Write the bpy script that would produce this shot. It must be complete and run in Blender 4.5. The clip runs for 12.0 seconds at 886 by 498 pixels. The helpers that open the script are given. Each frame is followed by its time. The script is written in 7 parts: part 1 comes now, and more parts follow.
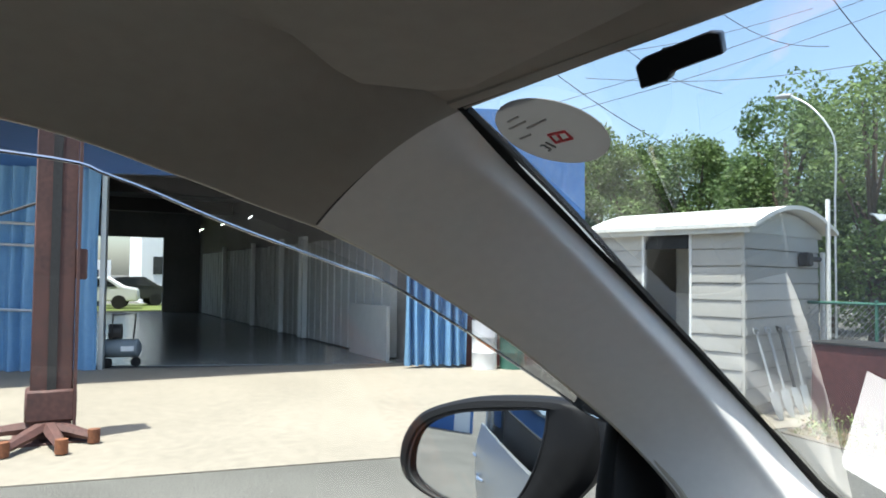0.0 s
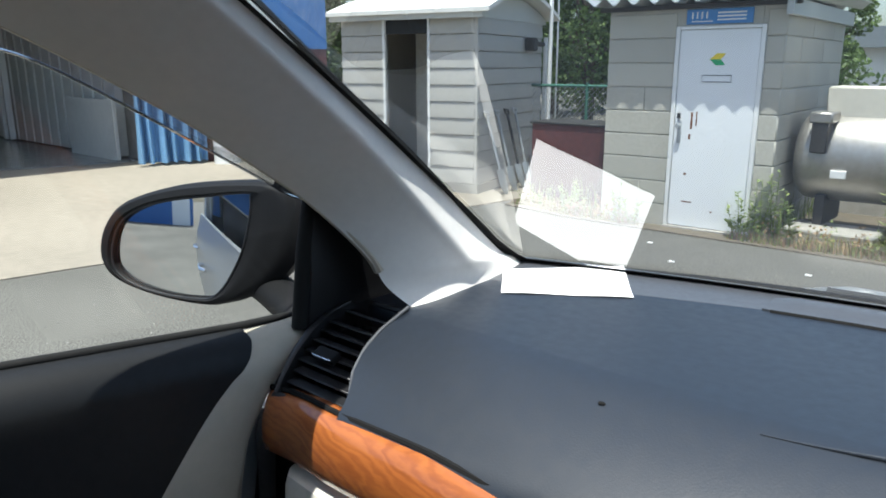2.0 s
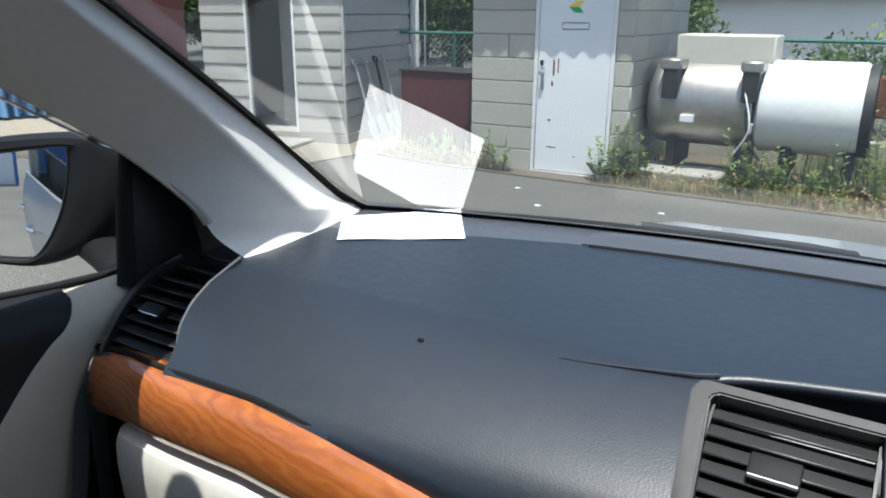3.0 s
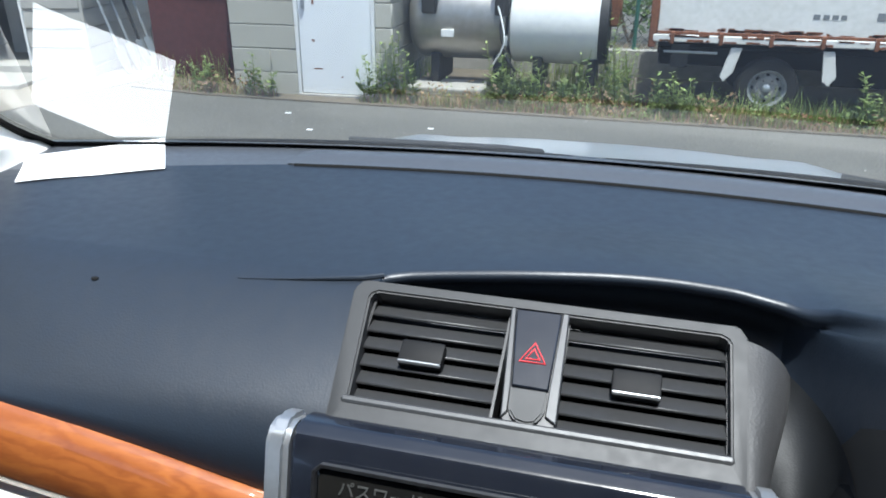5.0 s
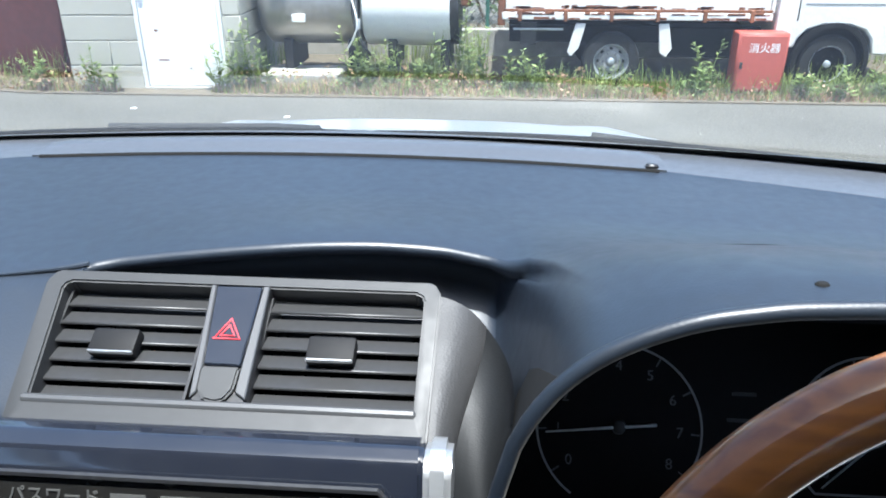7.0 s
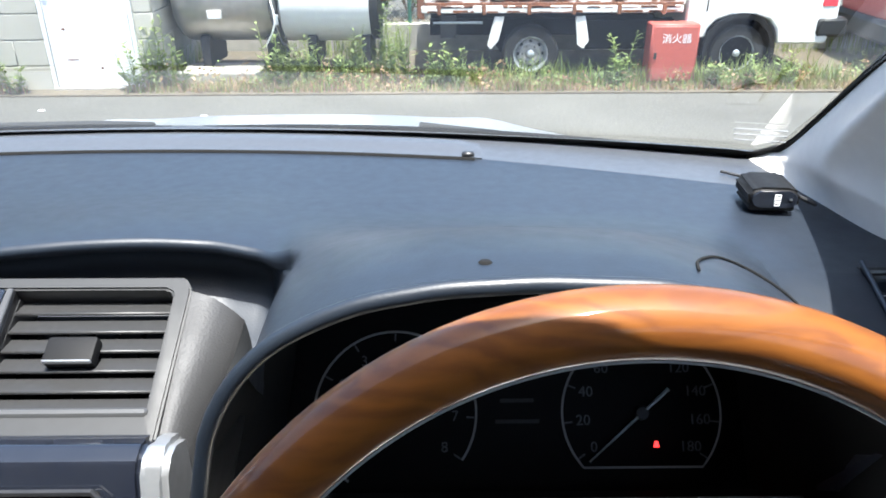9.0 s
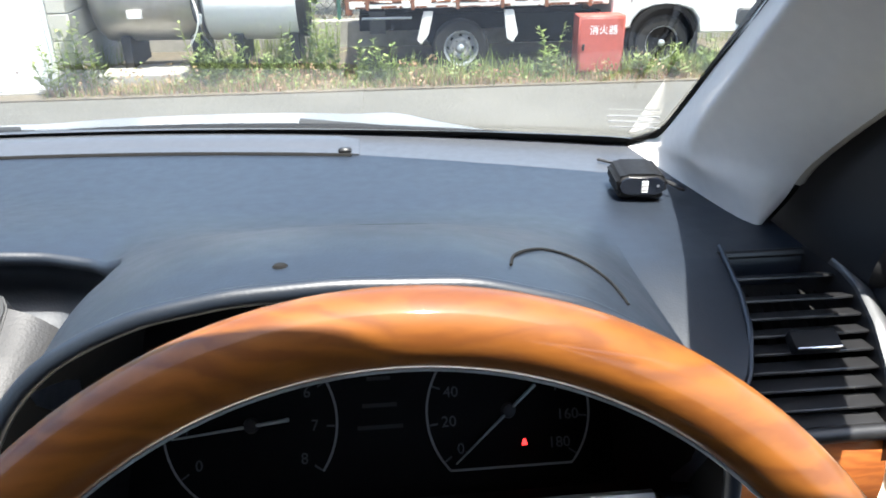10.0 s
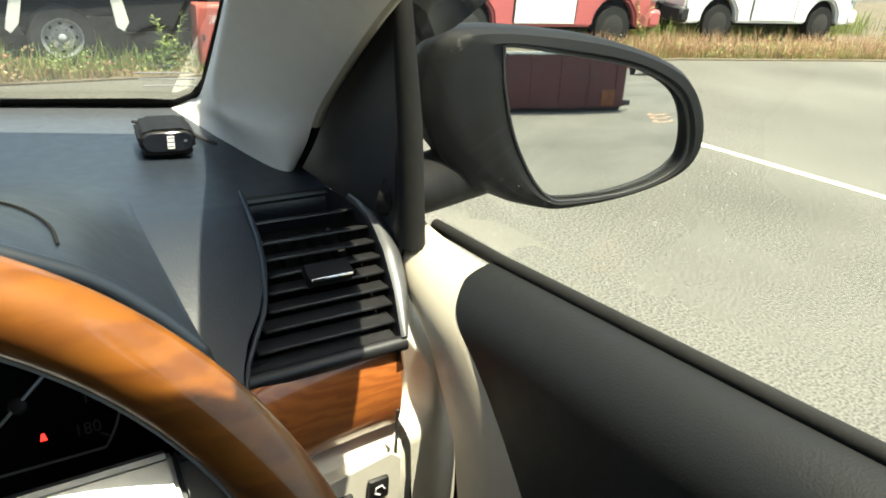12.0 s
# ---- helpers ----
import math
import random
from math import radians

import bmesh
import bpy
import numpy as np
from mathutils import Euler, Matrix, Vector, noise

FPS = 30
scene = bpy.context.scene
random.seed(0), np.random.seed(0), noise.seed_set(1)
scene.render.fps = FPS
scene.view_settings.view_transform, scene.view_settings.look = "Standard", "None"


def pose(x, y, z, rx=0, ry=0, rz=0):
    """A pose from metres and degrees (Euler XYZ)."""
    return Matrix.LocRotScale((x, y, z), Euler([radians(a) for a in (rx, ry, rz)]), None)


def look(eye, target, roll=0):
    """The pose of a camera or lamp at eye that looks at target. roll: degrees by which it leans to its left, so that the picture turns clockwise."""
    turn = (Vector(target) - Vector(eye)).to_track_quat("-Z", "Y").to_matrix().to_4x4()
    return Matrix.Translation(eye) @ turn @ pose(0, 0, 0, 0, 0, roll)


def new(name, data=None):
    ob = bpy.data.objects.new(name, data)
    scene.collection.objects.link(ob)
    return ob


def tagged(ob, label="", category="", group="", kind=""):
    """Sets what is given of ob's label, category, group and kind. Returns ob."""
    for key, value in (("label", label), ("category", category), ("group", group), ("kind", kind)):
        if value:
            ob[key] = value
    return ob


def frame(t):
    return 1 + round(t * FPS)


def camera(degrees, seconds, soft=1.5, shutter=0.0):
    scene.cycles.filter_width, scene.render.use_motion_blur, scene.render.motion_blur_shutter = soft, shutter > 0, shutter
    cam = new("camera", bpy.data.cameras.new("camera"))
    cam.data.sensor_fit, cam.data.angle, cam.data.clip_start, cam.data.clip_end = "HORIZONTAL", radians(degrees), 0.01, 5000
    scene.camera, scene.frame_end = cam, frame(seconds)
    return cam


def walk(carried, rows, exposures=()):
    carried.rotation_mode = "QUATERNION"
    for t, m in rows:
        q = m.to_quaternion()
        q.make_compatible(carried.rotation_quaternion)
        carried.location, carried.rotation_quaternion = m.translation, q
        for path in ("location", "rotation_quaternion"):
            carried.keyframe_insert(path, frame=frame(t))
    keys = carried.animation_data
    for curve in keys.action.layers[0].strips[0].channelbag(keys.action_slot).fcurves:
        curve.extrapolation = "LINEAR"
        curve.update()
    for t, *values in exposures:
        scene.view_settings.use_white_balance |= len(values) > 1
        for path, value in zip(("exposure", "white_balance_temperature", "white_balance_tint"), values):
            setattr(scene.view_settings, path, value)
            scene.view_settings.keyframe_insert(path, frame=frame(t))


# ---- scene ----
cam = camera(62.4, 12.0, soft=1.8)
PATH = [
    (0, (-0.141, 0.237, 1.61), (-1.888, 1.209, 1.687), 0.6),
    (0.5, (-0.1351, 0.2555, 1.5986), (-1.8281, 1.3195, 1.5726), -0.1),
    (1, (-0.1326, 0.2627, 1.6018), (-1.7096, 1.4777, 1.4098), -0.6),
    (1.5, (-0.122, 0.271, 1.6), (-1.559, 1.614, 1.231), -0.6),
    (2, (-0.103, 0.287, 1.598), (-1.389, 1.74, 1.113), -0.1),
    (2.5, (-0.08, 0.299, 1.597), (-1.224, 1.839, 1.032), -0.1),
    (3, (-0.052, 0.31, 1.596), (-1.052, 1.93, 0.981), 0.3),
    (3.5, (-0.029, 0.321, 1.594), (-0.886, 2.001, 0.929), 0.6),
    (3.7, (-0.02, 0.324, 1.593), (-0.817, 2.024, 0.905), 0.9),
    (5.3, (0.065, 0.343, 1.593), (-0.349, 2.123, 0.78), 0.2),
    (5.5, (0.079, 0.345, 1.591), (-0.313, 2.13, 0.777), 0.2),
    (6, (0.111, 0.352, 1.59), (-0.179, 2.151, 0.767), -0.2),
    (6.5, (0.146, 0.358, 1.584), (-0.059, 2.165, 0.751), -0.3),
    (7, (0.178, 0.365, 1.579), (0.034, 2.174, 0.739), -0.2),
    (7.2, (0.192, 0.366, 1.579), (0.063, 2.177, 0.738), 0.1),
    (8.8, (0.297, 0.365, 1.574), (0.295, 2.175, 0.724), 0.7),
    (9, (0.311, 0.369, 1.574), (0.325, 2.178, 0.722), -0.2),
    (9.5, (0.352, 0.378, 1.57), (0.424, 2.186, 0.719), -0.8),
    (10, (0.381, 0.388, 1.565), (0.542, 2.186, 0.702), -0.6),
    (10.5, (0.422, 0.386, 1.554), (0.761, 2.162, 0.699), -0.5),
    (11, (0.448, 0.382, 1.546), (1.009, 2.101, 0.691), 0.9),
    (11.5, (0.462, 0.374, 1.538), (1.26, 2.001, 0.692), 2.9),
    (12, (0.479, 0.366, 1.528), (1.494, 1.868, 0.682), 4.6),
]
walk(cam, [(t, look(eye, target, roll)) for t, eye, target, roll in PATH],
     exposures=[(0.0, 1.13, 6150, 6), (1.0, 1.01, 6100, 6), (1.5, 0.90, 6100, 6), (3.5, 0.70, 6000, 7), (5.5, 0.92, 5700, 6), (6.5, 1.46, 5700, 7), (7.0, 1.70, 5750, 7), (9.5, 1.90, 6200, 9), (10.5, 1.93, 6600, 8), (11.0, 1.84, 7050, 7), (11.5, 1.65, 7350, 3), (12.0, 1.54, 7500, -3)])

# ---- daylight ----
SUN = Vector((0.085, -0.225, 0.93)).normalized()
world = bpy.data.worlds.new("world")
scene.world = world
world.use_nodes = True
wn = world.node_tree
sky = wn.nodes.new("ShaderNodeTexSky")
sky.sky_type, sky.sun_disc = "NISHITA", False
sky.sun_elevation = math.asin(SUN.z)
sky.sun_rotation = math.atan2(SUN.x, SUN.y)
sky.air_density, sky.dust_density, sky.ozone_density = 1.0, 2.6, 0.8
wn.links.new(sky.outputs[0], wn.nodes["Background"].inputs[0])
wn.nodes["Background"].inputs[1].default_value = 0.15
sun_data = bpy.data.lights.new("sun", "SUN")
sun_data.energy, sun_data.angle, sun_data.color = 5.0, radians(0.5), (1.0, 0.95, 0.87)
sun = new("sun", sun_data)
sun.matrix_world = look(SUN * 20, (0, 0, 0))


# ---- materials ----
def mk(name, c, c2=None, rough=0.5, metal=0.0, big=1.5, fine=45.0, bump=0.0, bscale=250.0, spec=0.5, coat=0.0, coat_rough=0.05, grain="noise", rvar=0.08, contrast=1.0, wbig=0.5):
    m = bpy.data.materials.new(name)
    m.use_nodes = True
    nt = m.node_tree
    p = nt.nodes["Principled BSDF"]
    tc = nt.nodes.new("ShaderNodeTexCoord")
    def tex(scale, detail=4.0):
        n = nt.nodes.new("ShaderNodeTexNoise")
        n.inputs["Scale"].default_value, n.inputs["Detail"].default_value = scale, detail
        nt.links.new(tc.outputs["Object"], n.inputs["Vector"])
        return n
    a, b = tex(big), tex(fine)
    add = nt.nodes.new("ShaderNodeMath")
    add.operation = "MULTIPLY_ADD"
    nt.links.new(b.outputs["Fac"], add.inputs[0])
    add.inputs[1].default_value = 1 - wbig
    half = nt.nodes.new("ShaderNodeMath")
    half.operation = "MULTIPLY"
    half.inputs[1].default_value = wbig
    nt.links.new(a.outputs["Fac"], half.inputs[0])
    nt.links.new(half.outputs[0], add.inputs[2])
    ramp = nt.nodes.new("ShaderNodeMapRange")
    w = 0.16 / contrast
    ramp.inputs[1].default_value, ramp.inputs[2].default_value = 0.5 - w, 0.5 + w
    nt.links.new(add.outputs[0], ramp.inputs[0])
    mix = nt.nodes.new("ShaderNodeMix")
    mix.data_type = "RGBA"
    c2 = c2 or tuple(v * 0.82 for v in c)
    mix.inputs["A"].default_value, mix.inputs["B"].default_value = (*c, 1), (*c2, 1)
    nt.links.new(ramp.outputs[0], mix.inputs["Factor"])
    nt.links.new(mix.outputs["Result"], p.inputs["Base Color"])
    rr = nt.nodes.new("ShaderNodeMapRange")
    rr.inputs[3].default_value, rr.inputs[4].default_value = max(0.02, rough - rvar), min(1.0, rough + rvar)
    nt.links.new(b.outputs["Fac"], rr.inputs[0])
    nt.links.new(rr.outputs[0], p.inputs["Roughness"])
    p.inputs["Metallic"].default_value = metal
    p.inputs["Specular IOR Level"].default_value = spec
    p.inputs["Coat Weight"].default_value = coat
    p.inputs["Coat Roughness"].default_value = coat_rough
    if bump:
        if grain == "leather":
            t = nt.nodes.new("ShaderNodeTexVoronoi")
            t.feature = "SMOOTH_F1"
            t.inputs["Scale"].default_value = bscale
            warp = tex(bscale * 0.35, 2.0)
            vadd = nt.nodes.new("ShaderNodeVectorMath")
            vadd.operation = "MULTIPLY_ADD"
            nt.links.new(warp.outputs["Color"], vadd.inputs[0])
            vadd.inputs[1].default_value = (1.6 / bscale,) * 3
            nt.links.new(tc.outputs["Object"], vadd.inputs[2])
            nt.links.new(vadd.outputs[0], t.inputs["Vector"])
            height = t.outputs["Distance"]
        else:
            t = tex(bscale, 5.0)
            height = t.outputs["Fac"]
        bp = nt.nodes.new("ShaderNodeBump")
        bp.inputs["Strength"].default_value = bump
        bp.inputs["Distance"].default_value = 1.2 / bscale
        nt.links.new(height, bp.inputs["Height"])
        nt.links.new(bp.outputs[0], p.inputs["Normal"])
    return m


def wood_mat(name, c, c2, scale=26.0, coat=1.0):
    """Burled, lacquered wood veneer."""
    m = mk(name, c, c2, rough=0.6, spec=0.25, coat=coat, big=9, fine=60)
    nt = m.node_tree
    p = nt.nodes["Principled BSDF"]
    tc = nt.nodes.new("ShaderNodeTexCoord")
    lie = nt.nodes.new("ShaderNodeVectorMath")
    lie.operation = "MULTIPLY"
    lie.inputs[1].default_value = (0.38, 1.0, 1.25)
    nt.links.new(tc.outputs["Object"], lie.inputs[0])
    n = nt.nodes.new("ShaderNodeTexNoise")
    n.inputs["Scale"].default_value, n.inputs["Detail"].default_value = 16.0, 5.0
    nt.links.new(lie.outputs[0], n.inputs["Vector"])
    va = nt.nodes.new("ShaderNodeVectorMath")
    va.operation = "MULTIPLY_ADD"
    nt.links.new(n.outputs["Color"], va.inputs[0])
    va.inputs[1].default_value = (0.09, 0.09, 0.09)
    nt.links.new(lie.outputs[0], va.inputs[2])
    wv = nt.nodes.new("ShaderNodeTexWave")
    wv.bands_direction = "DIAGONAL"
    wv.inputs["Scale"].default_value = scale
    wv.inputs["Distortion"].default_value = 4.0
    wv.inputs["Detail"].default_value = 4.0
    wv.inputs["Detail Scale"].default_value = 2.2
    nt.links.new(va.outputs[0], wv.inputs["Vector"])
    fine = nt.nodes.new("ShaderNodeTexNoise")
    fine.inputs["Scale"].default_value, fine.inputs["Detail"].default_value = 35.0, 6.0
    nt.links.new(va.outputs[0], fine.inputs["Vector"])
    mul = nt.nodes.new("ShaderNodeMath")
    mul.operation = "MULTIPLY_ADD"
    mul.inputs[1].default_value = 0.45
    nt.links.new(wv.outputs["Fac"], mul.inputs[0])
    nt.links.new(fine.outputs["Fac"], mul.inputs[2])
    mr = nt.nodes.new("ShaderNodeMapRange")
    mr.inputs[1].default_value, mr.inputs[2].default_value = 0.38, 1.05
    nt.links.new(mul.outputs[0], mr.inputs[0])
    mix = nt.nodes.new("ShaderNodeMix")
    mix.data_type = "RGBA"
    mix.inputs["A"].default_value, mix.inputs["B"].default_value = (*c, 1), (*c2, 1)
    nt.links.new(mr.outputs[0], mix.inputs["Factor"])
    nt.links.new(mix.outputs["Result"], p.inputs["Base Color"])
    return m


def glass_mat(name, tint=(1, 1, 1), ior=1.52, gain=1.6, rough=0.0):
    """Thin sheet: lets light through and mirrors by Fresnel."""
    m = bpy.data.materials.new(name)
    m.use_nodes = True
    nt = m.node_tree
    nt.nodes.remove(nt.nodes["Principled BSDF"])
    out = nt.nodes["Material Output"]
    tr = nt.nodes.new("ShaderNodeBsdfTransparent")
    tr.inputs[0].default_value = (*tint, 1)
    gl = nt.nodes.new("ShaderNodeBsdfGlossy")
    gl.inputs["Roughness"].default_value = rough
    fr = nt.nodes.new("ShaderNodeFresnel")
    fr.inputs[0].default_value = ior
    g = nt.nodes.new("ShaderNodeMath")
    g.operation, g.use_clamp = "MULTIPLY", True
    g.inputs[1].default_value = gain
    nt.links.new(fr.outputs[0], g.inputs[0])
    mx = nt.nodes.new("ShaderNodeMixShader")
    nt.links.new(g.outputs[0], mx.inputs[0])
    nt.links.new(tr.outputs[0], mx.inputs[1])
    nt.links.new(gl.outputs[0], mx.inputs[2])
    nt.links.new(mx.outputs[0], out.inputs[0])
    return m


def glow_mat(name, c, strength):
    m = bpy.data.materials.new(name)
    m.use_nodes = True
    p = m.node_tree.nodes["Principled BSDF"]
    p.inputs["Base Color"].default_value = (*c, 1)
    p.inputs["Emission Color"].default_value = (*c, 1)
    p.inputs["Emission Strength"].default_value = strength
    return m


def varied(m, source, amount=0.35):
    """Lets pieces differ in lightness: per object or per loose island."""
    nt = m.node_tree
    p = nt.nodes["Principled BSDF"]
    link = p.inputs["Base Color"].links[0]
    hs = nt.nodes.new("ShaderNodeHueSaturation")
    nt.links.new(link.from_socket, hs.inputs["Color"])
    if source == "island":
        r = nt.nodes.new("ShaderNodeNewGeometry").outputs["Random Per Island"]
    else:
        r = nt.nodes.new("ShaderNodeObjectInfo").outputs["Random"]
    mr = nt.nodes.new("ShaderNodeMapRange")
    mr.inputs[3].default_value, mr.inputs[4].default_value = 1 - amount, 1 + amount
    nt.links.new(r, mr.inputs[0])
    nt.links.new(mr.outputs[0], hs.inputs["Value"])
    nt.links.new(hs.outputs[0], p.inputs["Base Color"])
    return m


def leafy(name, c, c2, trans=0.35):
    m = varied(mk(name, c, c2, rough=0.55, big=0.6, fine=6, spec=0.3), "island", 0.45)
    p = m.node_tree.nodes["Principled BSDF"]
    nt = m.node_tree
    t = nt.nodes.new("ShaderNodeBsdfTranslucent")
    mx = nt.nodes.new("ShaderNodeMixShader")
    mx.inputs[0].default_value = trans
    nt.links.new(p.inputs["Base Color"].links[0].from_socket, t.inputs[0])
    nt.links.new(p.outputs[0], mx.inputs[1])
    nt.links.new(t.outputs[0], mx.inputs[2])
    nt.links.new(mx.outputs[0], nt.nodes["Material Output"].inputs[0])
    return m


M = {}


def thin_white(name, c, share):
    """Thin white film that lets part of the daylight through."""
    m = mk(name, c, tuple(v * 0.93 for v in c), rough=0.6, big=20, fine=120)
    nt = m.node_tree
    p, out = nt.nodes["Principled BSDF"], nt.nodes["Material Output"]
    t = nt.nodes.new("ShaderNodeBsdfTranslucent")
    t.inputs[0].default_value = (*c, 1)
    mx = nt.nodes.new("ShaderNodeMixShader")
    mx.inputs[0].default_value = share
    nt.links.new(p.outputs[0], mx.inputs[1])
    nt.links.new(t.outputs[0], mx.inputs[2])
    nt.links.new(mx.outputs[0], out.inputs[0])
    return m


M["sticker"] = thin_white("sticker_film", (0.37, 0.37, 0.36), 0.45)
M["pad"] = mk("dash_vinyl", (0.0122, 0.0175, 0.0265), (0.0100, 0.0144, 0.0218), rough=0.43, bump=0.05, bscale=620, grain="leather", big=3, fine=80, spec=0.62)
# sun and sky caught near the windscreen are put into this paler dash colour
M["pad_lit"] = mk("dash_shelf_lit", (0.058, 0.063, 0.072), (0.050, 0.055, 0.063), rough=0.36, bump=0.05, bscale=900, big=5, fine=120, spec=0.7)
M["gray_plastic"] = mk("gray_plastic", (0.026, 0.0267, 0.0275), (0.022, 0.0226, 0.0233), spec=0.4, rough=0.5, bump=0.06, bscale=900, big=6, fine=120)
M["silver_plastic"] = mk("silver_plastic", (0.42, 0.43, 0.44), (0.36, 0.37, 0.38), rough=0.32, metal=0.75, big=8, fine=150)
M["satin"] = mk("satin_gray", (0.125, 0.128, 0.132), (0.105, 0.108, 0.112), rough=0.42, metal=0.5, big=8, fine=150)
M["strip_gray"] = mk("strip_gray", (0.060, 0.061, 0.063), (0.052, 0.053, 0.055), rough=0.42, metal=0.2, big=8, fine=150)
M["mirror_shell"] = mk("mirror_shell", (0.0065, 0.0065, 0.007), (0.009, 0.009, 0.0095), rough=0.6, big=8, fine=160, spec=0.2, bump=0.05, bscale=900)
M["louvre"] = mk("louvre_plastic", (0.030, 0.030, 0.0305), (0.024, 0.024, 0.0245), rough=0.46, spec=0.5, big=8, fine=160)
M["black_plastic"] = mk("black_plastic", (0.012, 0.012, 0.013), (0.018, 0.018, 0.019), rough=0.38, big=8, fine=160, bump=0.04, bscale=1100)
M["black_matte"] = mk("black_matte", (0.010, 0.010, 0.010), (0.014, 0.014, 0.014), spec=0.12, rough=0.85, big=6, fine=120)
M["piano"] = mk("piano_black", (0.008, 0.010, 0.016), (0.012, 0.014, 0.02), rough=0.12, coat=0.6, big=5, fine=90)
M["rubber"] = mk("rubber", (0.012, 0.012, 0.012), (0.017, 0.017, 0.016), spec=0.2, rough=0.75, big=5, fine=90, bump=0.1)
# same cloth as the headliner; the pillars' stronger light is in this paler colour
M["fabric_lit"] = mk("pillar_fabric_lit", (0.75, 0.73, 0.685), (0.70, 0.68, 0.64), rough=0.9, bump=0.25, bscale=1300, big=4, fine=90, spec=0.15)
M["headliner"] = mk("headliner_fabric", (0.40, 0.375, 0.33), (0.365, 0.34, 0.295), rough=0.95, bump=0.3, bscale=1200, big=3, fine=70, spec=0.1)
M["beige"] = mk("beige_trim", (0.46, 0.415, 0.33), (0.42, 0.38, 0.30), rough=0.55, bump=0.08, bscale=1200, grain="leather", big=4, fine=90)
M["cream"] = mk("cream_trim", (0.66, 0.63, 0.56), (0.60, 0.57, 0.50), rough=0.5, bump=0.06, bscale=1200, grain="leather", big=4, fine=90)
M["door_gray"] = mk("door_pad", (0.0092, 0.0100, 0.0108), (0.0074, 0.0081, 0.0087), spec=0.32, rough=0.55, bump=0.10, bscale=900, grain="leather", big=4, fine=90)
M["wood"] = wood_mat("wood_veneer", (0.37, 0.115, 0.024), (0.25, 0.068, 0.015), scale=34.0)
M["wood_rim"] = wood_mat("wood_rim", (0.222, 0.074, 0.0100), (0.132, 0.040, 0.0068), scale=30.0, coat=0.6)
M["paper"] = mk("paper", (0.86, 0.86, 0.86), (0.82, 0.82, 0.82), rough=0.85, big=9, fine=200)
M["glass"] = glass_mat("windscreen_glass", (0.93, 0.97, 0.95), gain=2.35)
M["side_glass"] = glass_mat("side_glass", (0.93, 0.96, 0.94), gain=0.7)
M["visor"] = glass_mat("smoked_acrylic", (0.60, 0.62, 0.66), gain=1.1)
M["mirror"] = mk("mirror_silver", (0.80, 0.82, 0.83), (0.79, 0.81, 0.82), rough=0.015, metal=1.0, rvar=0.01)
M["paint"] = mk("car_paint", (0.42, 0.435, 0.445), (0.39, 0.405, 0.415), rough=0.42, metal=0.5, coat=0.6, coat_rough=0.16, big=2, fine=300)
M["chrome"] = mk("chrome", (0.85, 0.85, 0.86), (0.8, 0.8, 0.81), rough=0.1, metal=1.0)
M["gray_leather"] = mk("gray_leather", (0.040, 0.040, 0.041), (0.032, 0.032, 0.033), rough=0.6, bump=0.18, bscale=620, grain="leather")
M["dial"] = mk("dial_black", (0.003, 0.003, 0.004), (0.005, 0.005, 0.006), rough=0.6, spec=0.15)
M["ink_white"] = glow_mat("dial_ink", (0.070, 0.075, 0.085), 0.006)
M["ring_white"] = glow_mat("dial_ring", (0.20, 0.21, 0.23), 0.012)
M["red_lamp"] = glow_mat("red_lamp", (0.9, 0.03, 0.03), 1.2)
M["hazard_red"] = glow_mat("hazard_red", (0.85, 0.07, 0.08), 0.30)
M["red_ink"] = mk("red_ink", (0.75, 0.06, 0.08), (0.68, 0.05, 0.07), rough=0.4)
M["screen_ink"] = glow_mat("screen_ink", (0.065, 0.065, 0.062), 0.02)
M["screen"] = mk("screen", (0.010, 0.010, 0.010), (0.016, 0.015, 0.013), rough=0.25, spec=0.5)
M["asphalt"] = mk("asphalt", (0.158, 0.152, 0.136), (0.066, 0.064, 0.057), rough=0.92, bump=0.22, bscale=190, big=0.5, fine=75, spec=0.2, contrast=1.6, wbig=0.28)
M["concrete"] = mk("concrete_slab", (0.285, 0.252, 0.203), (0.215, 0.19, 0.153), rough=0.85, bump=0.2, bscale=60, big=0.5, fine=9, spec=0.25)
M["curb"] = mk("old_concrete", (0.42, 0.40, 0.36), (0.30, 0.285, 0.255), rough=0.9, bump=0.4, bscale=70, big=2, fine=14)
M["road_paint"] = mk("road_paint", (0.58, 0.545, 0.42), (0.36, 0.34, 0.27), rough=0.8, big=3, fine=40, contrast=1.2)
M["orange_paint"] = mk("orange_paint", (0.62, 0.30, 0.16), (0.45, 0.24, 0.15), rough=0.8, big=6, fine=40)
M["tarp"] = mk("blue_tarp", (0.20, 0.37, 0.57), (0.15, 0.30, 0.50), rough=0.55, big=1.2, fine=20, bump=0.1, bscale=60)
M["blue_wall"] = mk("blue_sheet", (0.045, 0.16, 0.42), (0.04, 0.135, 0.36), rough=0.5, big=0.8, fine=12)
M["lift"] = mk("rusty_paint", (0.115, 0.050, 0.040), (0.062, 0.032, 0.028), rough=0.7, big=2.5, fine=25, bump=0.2, bscale=90)
M["rust"] = mk("rust", (0.25, 0.095, 0.04), (0.11, 0.045, 0.025), rough=0.9, big=4, fine=40, bump=0.4, bscale=120)
M["dark_steel"] = mk("dark_steel", (0.05, 0.048, 0.046), (0.03, 0.028, 0.026), rough=0.6, metal=0.3)
M["dark_wall"] = mk("dark_sheet", (0.28, 0.265, 0.245), (0.19, 0.182, 0.17), rough=0.8, big=0.7, fine=10)
M["shop_floor"] = mk("shop_floor", (0.25, 0.255, 0.245), (0.17, 0.175, 0.17), rough=0.22, big=0.4, fine=6, rvar=0.12)
